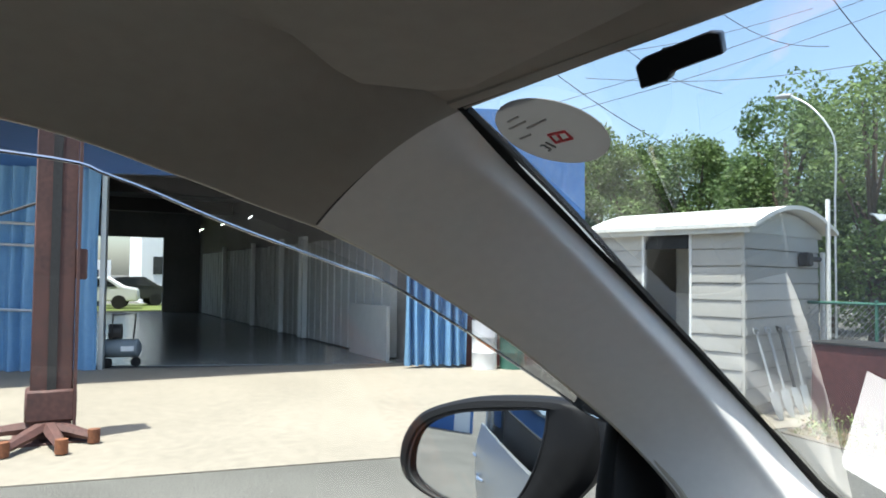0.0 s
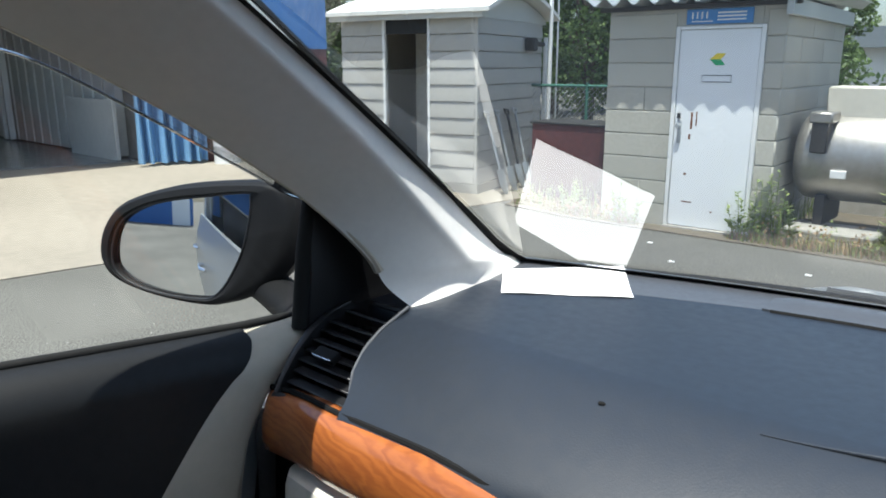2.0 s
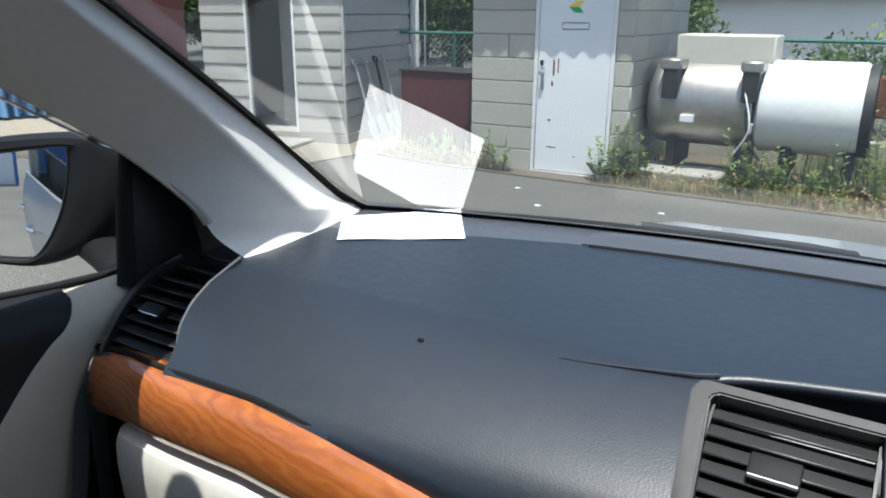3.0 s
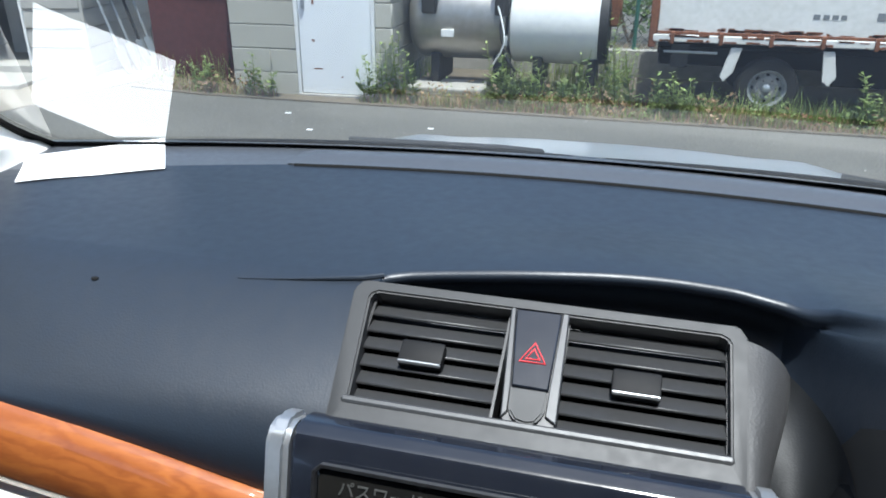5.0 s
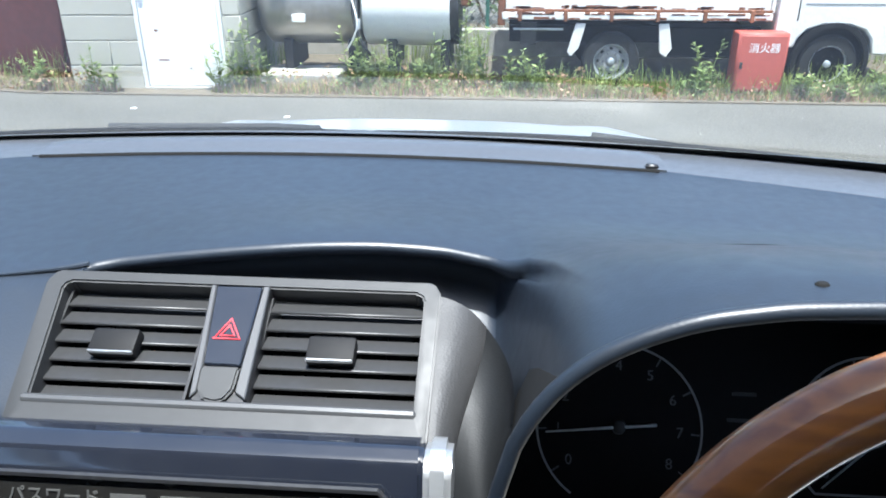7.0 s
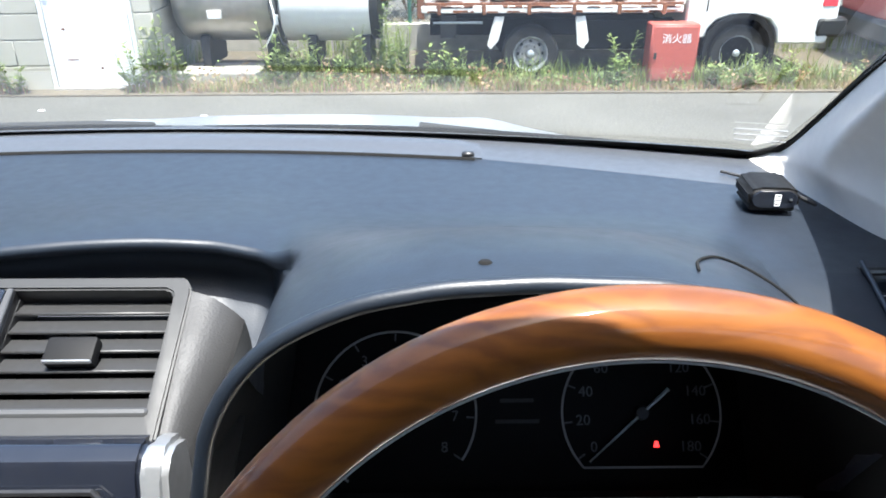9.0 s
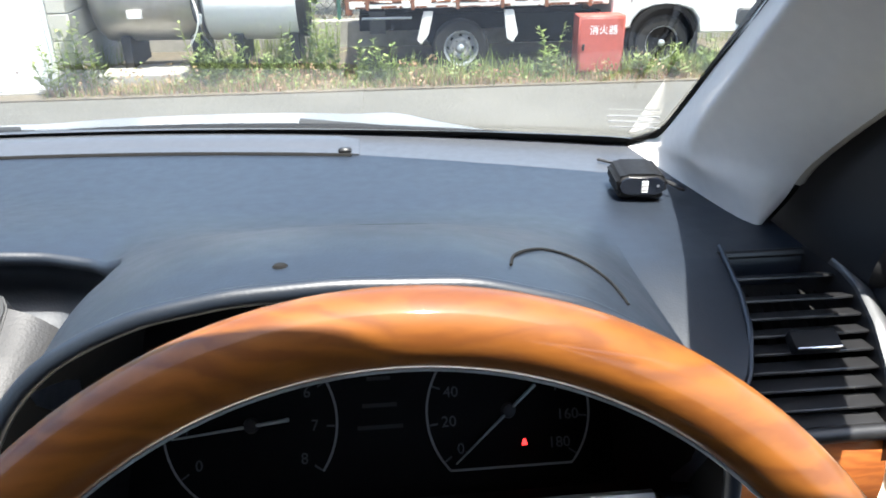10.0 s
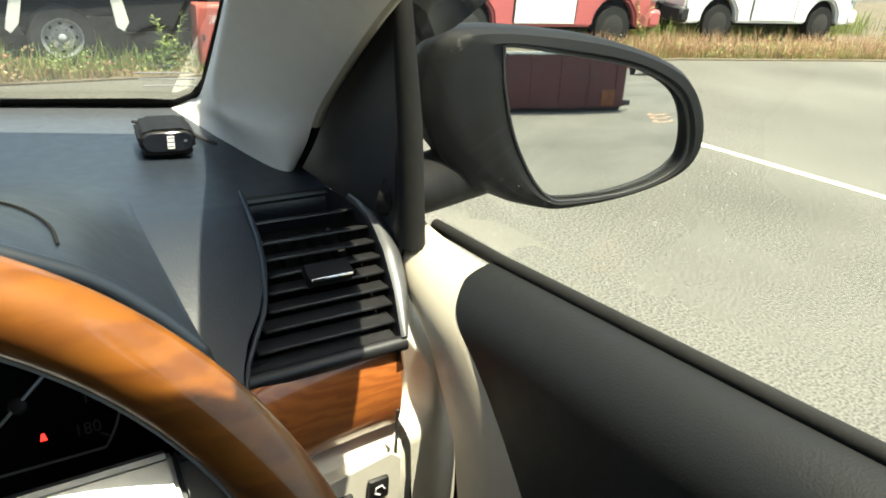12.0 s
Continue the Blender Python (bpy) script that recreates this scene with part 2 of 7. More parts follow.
M["pale_sheet"] = mk("pale_sheet", (0.60, 0.60, 0.565), (0.47, 0.47, 0.44), rough=0.6, big=0.9, fine=14)
M["siding"] = varied(mk("pale_siding", (0.47, 0.455, 0.42), (0.41, 0.40, 0.37), rough=0.6, big=1.5, fine=22, bump=0.06, bscale=120), "object", 0.05)
M["white_roof"] = mk("white_roof", (0.74, 0.735, 0.70), (0.66, 0.655, 0.62), rough=0.5, big=1.5, fine=25)
M["block"] = varied(mk("panel_block", (0.47, 0.45, 0.39), (0.39, 0.375, 0.325), rough=0.9, big=2.2, fine=30, bump=0.25, bscale=140), "object", 0.07)
M["mortar"] = mk("mortar", (0.45, 0.43, 0.375), (0.38, 0.365, 0.315), rough=0.95, big=4, fine=50)
M["door_white"] = mk("white_door", (0.80, 0.815, 0.83), (0.73, 0.745, 0.755), rough=0.45, big=2.2, fine=28)
M["corrugate"] = mk("zinc_sheet", (0.52, 0.54, 0.54), (0.40, 0.42, 0.42), rough=0.4, metal=0.5, big=2.5, fine=22)
M["sign_blue"] = mk("sign_blue", (0.06, 0.22, 0.52), (0.05, 0.19, 0.46), rough=0.4)
M["white_paint"] = mk("white_paint", (0.78, 0.78, 0.77), (0.70, 0.70, 0.69), rough=0.4, big=2, fine=30)
M["green_ink"] = mk("green_ink", (0.02, 0.36, 0.13), (0.02, 0.32, 0.11), rough=0.4)
M["yellow_ink"] = mk("yellow_ink", (0.80, 0.62, 0.05), (0.74, 0.56, 0.05), rough=0.4)
M["gray_ink"] = mk("gray_ink", (0.16, 0.17, 0.18), (0.2, 0.21, 0.22), rough=0.5)
M["steel"] = mk("brushed_steel", (0.46, 0.44, 0.41), (0.34, 0.325, 0.30), rough=0.42, metal=0.8, big=1.8, fine=16)
M["tank_white"] = mk("tank_white", (0.78, 0.78, 0.76), (0.64, 0.645, 0.64), rough=0.4, big=1.2, fine=18)
M["cream_box"] = mk("cream_box", (0.60, 0.57, 0.49), (0.50, 0.475, 0.41), rough=0.6, big=2, fine=20)
M["maroon"] = mk("maroon_sheet", (0.105, 0.030, 0.028), (0.075, 0.024, 0.022), rough=0.6, big=1.2, fine=14)
M["galv"] = mk("galvanised", (0.55, 0.57, 0.58), (0.46, 0.48, 0.49), rough=0.4, metal=0.6, big=3, fine=40)
M["fence_green"] = mk("fence_green", (0.055, 0.16, 0.12), (0.045, 0.13, 0.10), rough=0.5)
M["truck_white"] = mk("truck_white", (0.72, 0.71, 0.68), (0.60, 0.585, 0.55), rough=0.45, big=2.5, fine=20, contrast=1.0)
M["tyre"] = mk("tyre", (0.016, 0.016, 0.016), (0.026, 0.0255, 0.0245), spec=0.25, rough=0.85, bump=0.2, bscale=90)
M["box_red"] = mk("box_red", (0.42, 0.095, 0.070), (0.35, 0.080, 0.060), rough=0.5, big=2, fine=25)
M["van_red"] = mk("van_red", (0.50, 0.12, 0.12), (0.42, 0.10, 0.10), rough=0.35, coat=0.4, big=2, fine=20)
M["van_white"] = mk("van_white", (0.74, 0.755, 0.75), (0.66, 0.675, 0.67), rough=0.4, coat=0.3, big=2, fine=20)
M["dark_glass"] = mk("dark_glass", (0.02, 0.024, 0.026), (0.03, 0.034, 0.036), rough=0.08, coat=0.5)
M["leaf"] = leafy("leaves", (0.18, 0.25, 0.085), (0.10, 0.155, 0.052))
M["leaf_dark"] = leafy("leaves_dark", (0.15, 0.22, 0.085), (0.09, 0.145, 0.055))
M["bark"] = mk("bark", (0.15, 0.12, 0.09), (0.09, 0.07, 0.055), rough=0.95, bump=0.5, bscale=40)
M["grass"] = leafy("grass_green", (0.28, 0.33, 0.10), (0.18, 0.245, 0.07))
M["weed"] = leafy("weed_leaves", (0.33, 0.39, 0.15), (0.21, 0.29, 0.10))
M["rim_gray"] = mk("wheel_steel", (0.36, 0.35, 0.335), (0.22, 0.212, 0.20), rough=0.55, metal=0.2, big=6, fine=50)
M["straw"] = leafy("grass_dry", (0.47, 0.35, 0.21), (0.34, 0.185, 0.11))
M["soil"] = mk("soil", (0.15, 0.122, 0.085), (0.09, 0.075, 0.052), rough=1.0, bump=0.5, bscale=45, big=1.2, fine=16)
M["plaster"] = mk("plaster", (0.82, 0.82, 0.80), (0.74, 0.74, 0.72), rough=0.8, big=0.7, fine=8)
M["roof_gray"] = mk("roof_gray", (0.22, 0.25, 0.27), (0.17, 0.195, 0.21), rough=0.6, big=0.6, fine=8)
M["cable"] = mk("cable_black", (0.02, 0.02, 0.022), (0.03, 0.03, 0.03), rough=0.6)


# ---- mesh helpers ----
HOME = {}


def thing(name, at, label, category, group="", kind=""):
    ob = new(name)
    ob.location = at
    ob.empty_display_size = 0.1
    HOME[ob] = Vector(at)
    return tagged(ob, label, category, group, kind)


def finish(name, bm, material, sharp=38):
    lim = radians(sharp)
    bm.normal_update()
    for f in bm.faces:
        f.smooth = True
    for e in bm.edges:
        if len(e.link_faces) != 2 or e.calc_face_angle(0.0) > lim:
            e.smooth = False
    me = bpy.data.meshes.new(name)
    bm.to_mesh(me)
    bm.free()
    for m in material if isinstance(material, (list, tuple)) else [material]:
        me.materials.append(m)
    return me


def part(name, bm, material, parent, label="", sharp=38):
    ob = new(name, finish(name, bm, material, sharp))
    if parent:
        ob.parent = parent
        ob.matrix_parent_inverse = Matrix.Translation(-HOME.get(parent, Vector()))
    if label:
        ob["label"] = label
    return ob


def single(name, bm, material, label, category, kind="", group="", sharp=38):
    return tagged(new(name, finish(name, bm, material, sharp)), label, category, group, kind)


def box(x0, y0, z0, x1, y1, z1, bev=0.0, m=None, bm=None, seg=1):
    own = bmesh.new()
    bmesh.ops.create_cube(own, size=1, matrix=Matrix.Translation(((x0 + x1) / 2, (y0 + y1) / 2, (z0 + z1) / 2)) @ Matrix.Diagonal((x1 - x0, y1 - y0, z1 - z0, 1)))
    if bev:
        bmesh.ops.bevel(own, geom=own.edges[:], offset=bev, segments=seg, profile=0.6, affect="EDGES", clamp_overlap=True)
    if m:
        own.transform(m)
    return merge(bm, own)


def merge(bm, own):
    if bm is None:
        return own
    me = bpy.data.meshes.new("tmp")
    own.to_mesh(me)
    own.free()
    bm.from_mesh(me)
    bpy.data.meshes.remove(me)
    return bm


def grid(fn, nu, nv, bm=None, wrap=False):
    own = bmesh.new()
    rows = [[own.verts.new(fn(i / nu, j / nv)) for j in range(nv + 1)] for i in range(nu if wrap else nu + 1)]
    for i in range(nu):
        a, b = rows[i], rows[(i + 1) % len(rows)]
        for j in range(nv):
            own.faces.new((a[j], b[j], b[j + 1], a[j + 1]))
    return merge(bm, own)


def facing(bm, point=(-0.017, 0.2, 1.5)):
    """Turns a sheet so that its faces look towards a point."""
    bm.normal_update()
    if sum((Vector(point) - f.calc_center_median()).dot(f.normal) * f.calc_area() for f in bm.faces) < 0:
        bmesh.ops.reverse_faces(bm, faces=bm.faces)
    return bm


def shell(fn, nu, nv, t, bm=None):
    """A sheet with thickness t along the direction or vector function that t gives."""
    own = grid(fn, nu, nv)
    bmesh.ops.recalc_face_normals(own, faces=own.faces)
    off = Vector(t)
    ret = bmesh.ops.extrude_face_region(own, geom=own.faces[:])
    for v in ret["geom"]:
        if isinstance(v, bmesh.types.BMVert):
            v.co += off
    bmesh.ops.recalc_face_normals(own, faces=own.faces)
    return merge(bm, own)


def tube(points, r, seg=10, closed=False, bm=None, flat=1.0, up=(0, 0, 1)):
    pts = [Vector(p) for p in points]
    n = len(pts)
    rs = r if isinstance(r, (list, tuple)) else [r] * n
    own = bmesh.new()
    rings = []
    side = None
    for i, p in enumerate(pts):
        a = pts[(i - 1) % n] if closed or i else pts[i]
        b = pts[(i + 1) % n] if closed or i < n - 1 else pts[i]
        d = (b - a).normalized()
        if side is None:
            side = d.cross(Vector(up))
            if side.length < 1e-4:
                side = d.cross(Vector((1, 0, 0)))
        side = (side - d * side.dot(d)).normalized()
        top = side.cross(d)
        rings.append([own.verts.new(p + rs[i] * (math.cos(k * 2 * math.pi / seg) * side + flat * math.sin(k * 2 * math.pi / seg) * top)) for k in range(seg)])
    for i in range(n if closed else n - 1):
        a, b = rings[i], rings[(i + 1) % n]
        for k in range(seg):
            own.faces.new((a[k], a[(k + 1) % seg], b[(k + 1) % seg], b[k]))
    if not closed:
        own.faces.new(rings[0][::-1])
        own.faces.new(rings[-1])
    bmesh.ops.recalc_face_normals(own, faces=own.faces)
    return merge(bm, own)


def cyl(p0, p1, r, r1=None, seg=24, bm=None):
    return tube([p0, p1], [r, r if r1 is None else r1], seg, bm=bm)


def lathe(profile, m, seg=32, bm=None, caps=True):
    """profile: (radius, height) pairs turned about the local z axis, then placed by m."""
    own = bmesh.new()
    rings = [[own.verts.new(m @ Vector((r * math.cos(k * 2 * math.pi / seg), r * math.sin(k * 2 * math.pi / seg), h))) for k in range(seg)] for r, h in profile]
    for a, b in zip(rings, rings[1:]):
        for k in range(seg):
            own.faces.new((a[k], a[(k + 1) % seg], b[(k + 1) % seg], b[k]))
    if caps:
        own.faces.new(rings[0][::-1])
        own.faces.new(rings[-1])
    bmesh.ops.remove_doubles(own, verts=own.verts, dist=1e-6)
    bmesh.ops.recalc_face_normals(own, faces=own.faces)
    return merge(bm, own)


def prism(poly, m, h0, h1, bev=0.0, bm=None, seg=1):
    """A flat outline in the local xy plane, drawn out from h0 to h1, placed by m."""
    own = bmesh.new()
    lo = [own.verts.new((x, y, h0)) for x, y in poly]
    hi = [own.verts.new((x, y, h1)) for x, y in poly]
    own.faces.new(lo[::-1])
    own.faces.new(hi)
    n = len(poly)
    for i in range(n):
        own.faces.new((lo[i], lo[(i + 1) % n], hi[(i + 1) % n], hi[i]))
    bmesh.ops.recalc_face_normals(own, faces=own.faces)
    if bev:
        bmesh.ops.bevel(own, geom=own.edges[:], offset=bev, segments=seg, affect="EDGES", clamp_overlap=True)
    own.transform(m)
    return merge(bm, own)


def text_mesh(body, size, m, depth=0.0004, align="CENTER"):
    cu = bpy.data.curves.new("letters", "FONT")
    cu.body, cu.size, cu.extrude, cu.align_x, cu.align_y = body, size, depth, align, "CENTER"
    cu.resolution_u = 3
    ob = new("letters", cu)
    dg = bpy.context.evaluated_depsgraph_get()
    me = bpy.data.meshes.new_from_object(ob.evaluated_get(dg))
    bpy.data.objects.remove(ob)
    bpy.data.curves.remove(cu)
    bm = bmesh.new()
    bm.from_mesh(me)
    bpy.data.meshes.remove(me)
    bm.transform(m)
    return bm


def frame_m(origin, xa, ya):
    """Placement with local x along xa, local y along ya and local z out of both."""
    x = Vector(xa).normalized()
    z = x.cross(Vector(ya)).normalized()
    y = z.cross(x)
    m = Matrix((x, y, z)).transposed().to_4x4()
    m.translation = origin
    return m


def lerp_list(pts, t):
    """Smooth point along a list of points, t from 0 to 1."""
    n = len(pts) - 1
    s = min(max(t, 0.0), 1.0) * n
    i = min(int(s), n - 1)
    f = s - i
    p = [Vector(pts[max(0, min(n, k))]) for k in (i - 1, i, i + 1, i + 2)]
    return 0.5 * ((2 * p[1]) + (p[2] - p[0]) * f + (2 * p[0] - 5 * p[1] + 4 * p[2] - p[3]) * f * f + (3 * p[1] - p[0] - 3 * p[2] + p[3]) * f ** 3)


def smooth(a, b, v):
    s = min(max((v - a) / (b - a), 0.0), 1.0)
    return s * s * (3 - 2 * s)


# ================= the car =================
XM = -0.017
car = thing("car", (XM, -0.3, 0.0), "light blue-silver right-hand-drive car standing on asphalt, seen from inside", "car")


def YF(x):
    return 1.240 - 0.26 * (x - XM) ** 2


def screen_z(x, y):
    s = YF(x) - y
    return 1.325 + 0.75 * s - 0.25 * s * s


def side_x(x, s):
    """Mirror a left-hand x (negative) to side s: -1 left, 1 right."""
    return x if s < 0 else 2 * XM - x


# ---- dashboard ----
BROW = [(-0.228, 0.835), (-0.151, 0.845), (-0.117, 0.860), (-0.086, 0.864), (-0.04, 0.867), (0.006, 0.870), (0.05, 0.875), (0.094, 0.880), (0.139, 0.882), (0.174, 0.874), (0.203, 0.852), (0.218, 0.815), (0.230, 0.765), (0.252, 0.70)]
LEFT_END, PANEL_L, PANEL_R, CHEEK_R, HOOD_R, RIGHT_END = -0.622, -0.138, 0.178, 0.260, 0.556, 0.614


VENT_Y = (0.716, 0.735, 0.758, 0.784, 0.815, 0.865)
VENT_Z = (1.246, 1.266, 1.284, 1.299, 1.311, 1.324)


def vent_at(s):
    """Height and depth of the curved side vents, s from the sill to the top."""
    k = s * 5
    return float(np.interp(k, range(6), VENT_Y)), float(np.interp(k, range(6), VENT_Z))


def vent_in(s):
    """Edge of a side vent towards the middle of the car."""
    return float(np.interp(s, (0.0, 0.05, 0.2, 0.31, 0.42, 0.64, 0.8, 1.0), (0.583, 0.586, 0.593, 0.603, 0.6135, 0.6245, 0.629, 0.634)))


def vent_out(s):
    return float(np.interp(s, (0.0, 0.2, 0.38, 0.63, 0.81, 0.9, 1.0), (0.690, 0.695, 0.701, 0.708, 0.712, 0.710, 0.698)))


def brow_y(x):
    return float(np.interp(x, [p[0] for p in BROW], [p[1] for p in BROW]))


HOOD = [(0.180, 0.0), (0.188, 0.004), (0.196, 0.022), (0.204, 0.038), (0.227, 0.063), (0.251, 0.077), (0.276, 0.087), (0.314, 0.094), (0.36, 0.0965), (0.42, 0.094), (0.47, 0.080), (0.51, 0.057), (0.54, 0.025), (0.556, 0.0)]


def hood_bump(x):
    xa, za = [p[0] for p in HOOD], [p[1] for p in HOOD]
    return sum(float(np.interp(x + d, xa, za)) for d in (-0.009, -0.0045, 0.0, 0.0045, 0.009)) / 5


def lip_z(x):
    """Height of the hood's rear edge, down to its left foot."""
    return 1.318 + hood_bump(x) - float(np.interp(x, (0.165, 0.178, 0.184, 0.192), (0.105, 0.048, 0.024, 0.0)))


def shelf_y(x):
    """Crease where the pad meets the paler front shelf below the windscreen."""
    return YF(x) - 0.066 - 0.12 * max(0.0, abs(x) - 0.36)


def dash_z(x, y):
    z = 1.321 + 0.004 * smooth(1.15, 0.95, y) * smooth(0.70, 0.85, y)
    z += hood_bump(x) * (1 - smooth(0.685, 0.99, y)) ** 1.15
    z += 0.020 * math.exp(-((x - 0.05) / 0.17) ** 2) * (1 - smooth(0.88, 1.05, y)) * smooth(0.66, 0.80, y)
    z += 0.05 * max(0.0, y - shelf_y(x))
    z -= 0.006 * smooth(0.52, 0.70, abs(x - XM)) * (1 - smooth(0.86, 1.05, y))
    return z


TAIL_PASS = [(0.855, 1.3215), (0.835, 1.3185), (0.815, 1.3135), (0.795, 1.307), (0.775, 1.3), (0.755, 1.291), (0.737, 1.282), (0.722, 1.273), (0.711, 1.265), (0.706, 1.256), (0.712, 1.245), (0.74, 1.22)]


def recess(yr, ze):
    """Lip of the brow and the hollow behind the centre panel."""
    return [(yr - 0.003, ze - 0.003), (yr - 0.003, ze - 0.007), (yr, ze - 0.010), (yr + 0.006, ze - 0.013), (yr + 0.014, ze - 0.018), (yr + 0.018, ze - 0.028), (yr + 0.018, ze - 0.04), (yr + 0.012, ze - 0.05), (yr, ze - 0.06), (yr - 0.02, ze - 0.068), (yr - 0.04, ze - 0.075), (yr - 0.05, ze - 0.085)]


def trim_rise(x):
    """How the passenger-side wood strip arches along the dash."""
    if x > 0:
        return 0.0
    return float(np.interp(x, (-0.76, -0.68, -0.60, -0.50, -0.42, -0.33, -0.28, -0.20, -0.15), (-0.012, 0.000, 0.006, 0.009, 0.003, -0.008, -0.017, -0.034, -0.044)))


def dash_profile(x):
    nt = 30
    if x < LEFT_END or x > RIGHT_END:
        yr = 0.868
    elif x < PANEL_L or x > HOOD_R:
        yr = 0.86
    elif x < CHEEK_R:
        yr = brow_y(x)
    else:
        yr = 0.70
    yf = YF(x) + 0.022
    pts = []
    for k in range(nt + 1):
        ym = shelf_y(x)
        y = yf + (ym - yf) * k / 6 if k <= 6 else ym + (0.90 - ym) * (k - 6) / 16 if k <= 22 else 0.90 + (yr - 0.90) * (k - 22) / 8
        pts.append((y, dash_z(x, y)))
    ze = pts[-1][1]
    if x < LEFT_END or x > RIGHT_END:
        pts += [(yr - 0.003 + 0.004 * max(0, i - 2), ze - 0.003 - 0.009 * i) for i in range(12)]
    elif x < PANEL_L or x > HOOD_R:
        lift = ze - 1.3215
        for i, (y, z) in enumerate(TAIL_PASS):
            pts.append((y, z + lift * max(0.0, 1 - i / 7) + trim_rise(x) * smooth(6.5, 10.0, i)))
    elif x < PANEL_R:
        pts += recess(yr, ze)
    elif x < CHEEK_R:
        pass
    if PANEL_R <= x < CHEEK_R:
        w = (x - PANEL_R) / (CHEEK_R - PANEL_R)
        g = smooth(0.30, 0.80, w)
        step = 0.036 * (1 - smooth(0.0, 0.62, w))
        ys, zs = yr - 0.018 * (1 - w) - 0.002 + 0.034 * (1 - smooth(0.0, 0.5, w)), ze - step
        ye, zend = 0.672, lip_z(x)
        low = [(yr - 0.0015, ze - 0.25 * (ze - zs)), (yr - 0.002, ze - 0.6 * (ze - zs))]
        for i in range(10):
            f = i / 9
            low.append((ys + (ye - ys) * f, zs + (zend - zs) * f + 0.012 * math.sin(math.pi * f) * (1 - 0.7 * w)))
        for i, (yl, zl) in enumerate(low):
            yp = yr + (0.668 - yr) * (i + 1) / 12
            yq, zq = recess(yr, ze)[i]
            h = smooth(0.0, 0.55, w)
            yl, zl = yq + (yl - yq) * h, zq + (zl - zq) * h
            pts.append((yl + (yp - yl) * g, zl + (dash_z(x, yp) - zl) * g))
    elif x >= CHEEK_R and x <= HOOD_R:
        pts += [(yr + (0.668 - yr) * (i + 1) / 12, dash_z(x, yr + (0.668 - yr) * (i + 1) / 12)) for i in range(12)]
    return pts


xs = sorted(set([round(-0.72 + XM + 1.44 * i / 190, 4) for i in range(191)] + [e + d for e in (LEFT_END, PANEL_L, PANEL_R, CHEEK_R, HOOD_R, RIGHT_END) for d in (-0.0015, 0.0015)]))
cols = [dash_profile(x) for x in xs]


def dash_fn(u, v):
    i = round(u * (len(xs) - 1))
    j = round(v * (len(cols[0]) - 1))
    x, (y, z) = xs[i], cols[i][j]
    # the ends of the pad swell towards the side vents
    edge = vent_in(float(np.interp(y, VENT_Y, (0.0, 0.2, 0.4, 0.6, 0.8, 1.0))))
    amount = 1 - smooth(0.865, 0.94, y)
    if x < LEFT_END + 0.08:
        near = 1 - abs(x - LEFT_END) / (0.08 if x > LEFT_END else 0.125)
        x += (2 * XM - edge - LEFT_END) * max(0.0, near) * amount
    elif x > HOOD_R:
        near = (x - HOOD_R) / (RIGHT_END - HOOD_R) if x < RIGHT_END else 1 - (x - RIGHT_END) / 0.11
        x += (edge - RIGHT_END) * max(0.0, near) * amount
    return Vector((x, y, z))


dashboard = part("dashboard", facing(grid(dash_fn, len(xs) - 1, len(cols[0]) - 1)), [M["pad"], M["pad_lit"]], car, "dark blue-gray grained dashboard pad", sharp=60)
for f in dashboard.data.polygons:
    if f.center.y > shelf_y(f.center.x):
        f.material_index = 1
bm = box(-0.70 + XM, 0.885, 0.75, 0.70 + XM, 1.22, 1.235)
part("dash_carrier", bm, M["black_matte"], car)


def along(x0, x1, fn, n=40):
    return [fn(x0 + (x1 - x0) * i / n) for i in range(n + 1)]


# strip with the defroster slot near the windscreen
def strip_fn(u, v):
    x = -0.362 + 0.722 * u
    y = YF(x) - 0.022 - 0.046 * v
    edge = min(1.0, min(u, 1 - u) / 0.03)
    return Vector((x, y, dash_z(x, y) + 0.002 + 0.004 * math.sin(math.pi * min(1, v * 1.0 + 0.25)) * edge))
part("defroster_panel", shell(strip_fn, 60, 6, (0, 0, -0.006)), M["pad_lit"], car, "gray defroster strip along the windscreen")
bm = tube(along(-0.352, 0.352, lambda x: (x, YF(x) - 0.0705, dash_z(x, YF(x) - 0.0705) + 0.0004)), 0.0026, 6)
part("defroster_slot", bm, M["black_matte"], car)
bm = box(0.338, 1.138, 1.322, 0.352, 1.146, 1.3280, 0.002)
part("sun_sensor", bm, M["black_plastic"], car)
for px, py in ((-0.385, 0.812), (0.334, 0.688)):
    bm = lathe([(0.0, 0.0012), (0.0042, 0.001), (0.0058, 0.0)], pose(px, py, dash_z(px, py) + 0.0002 - (0.009 if px < 0 else 0)) @ Matrix.Diagonal((0.62, 0.45, 1, 1)), 14)
    part("dash_plug", bm, M["black_matte"], car)

# passenger-side seam rising into the brow
bm = tube(along(-0.260, -0.136, lambda x: (x, float(np.interp(x, (-0.26, -0.151, -0.136), (0.833, 0.846, 0.852))), dash_z(x, 0.86) - 0.0035 * smooth(-0.14, -0.26, x)), 14), [0.0003 + 0.0022 * i / 14 for i in range(15)], 8)
part("dash_seam", bm, M["pad"], car)

# ---- instrument hood ----
ARC = [(0.172, 1.17), (0.175, 1.22)] + [(0.178 + 0.372 * i / 60, lip_z(0.178 + 0.372 * i / 60) + 0.003) for i in range(61)] + [(0.556, 1.31), (0.560, 1.285), (0.563, 1.24), (0.563, 1.17)]
part("instrument_hood_lip", tube([(x, 0.6700, z - 0.0036) for x, z in ARC], 0.0046, 12), M["pad"], car)


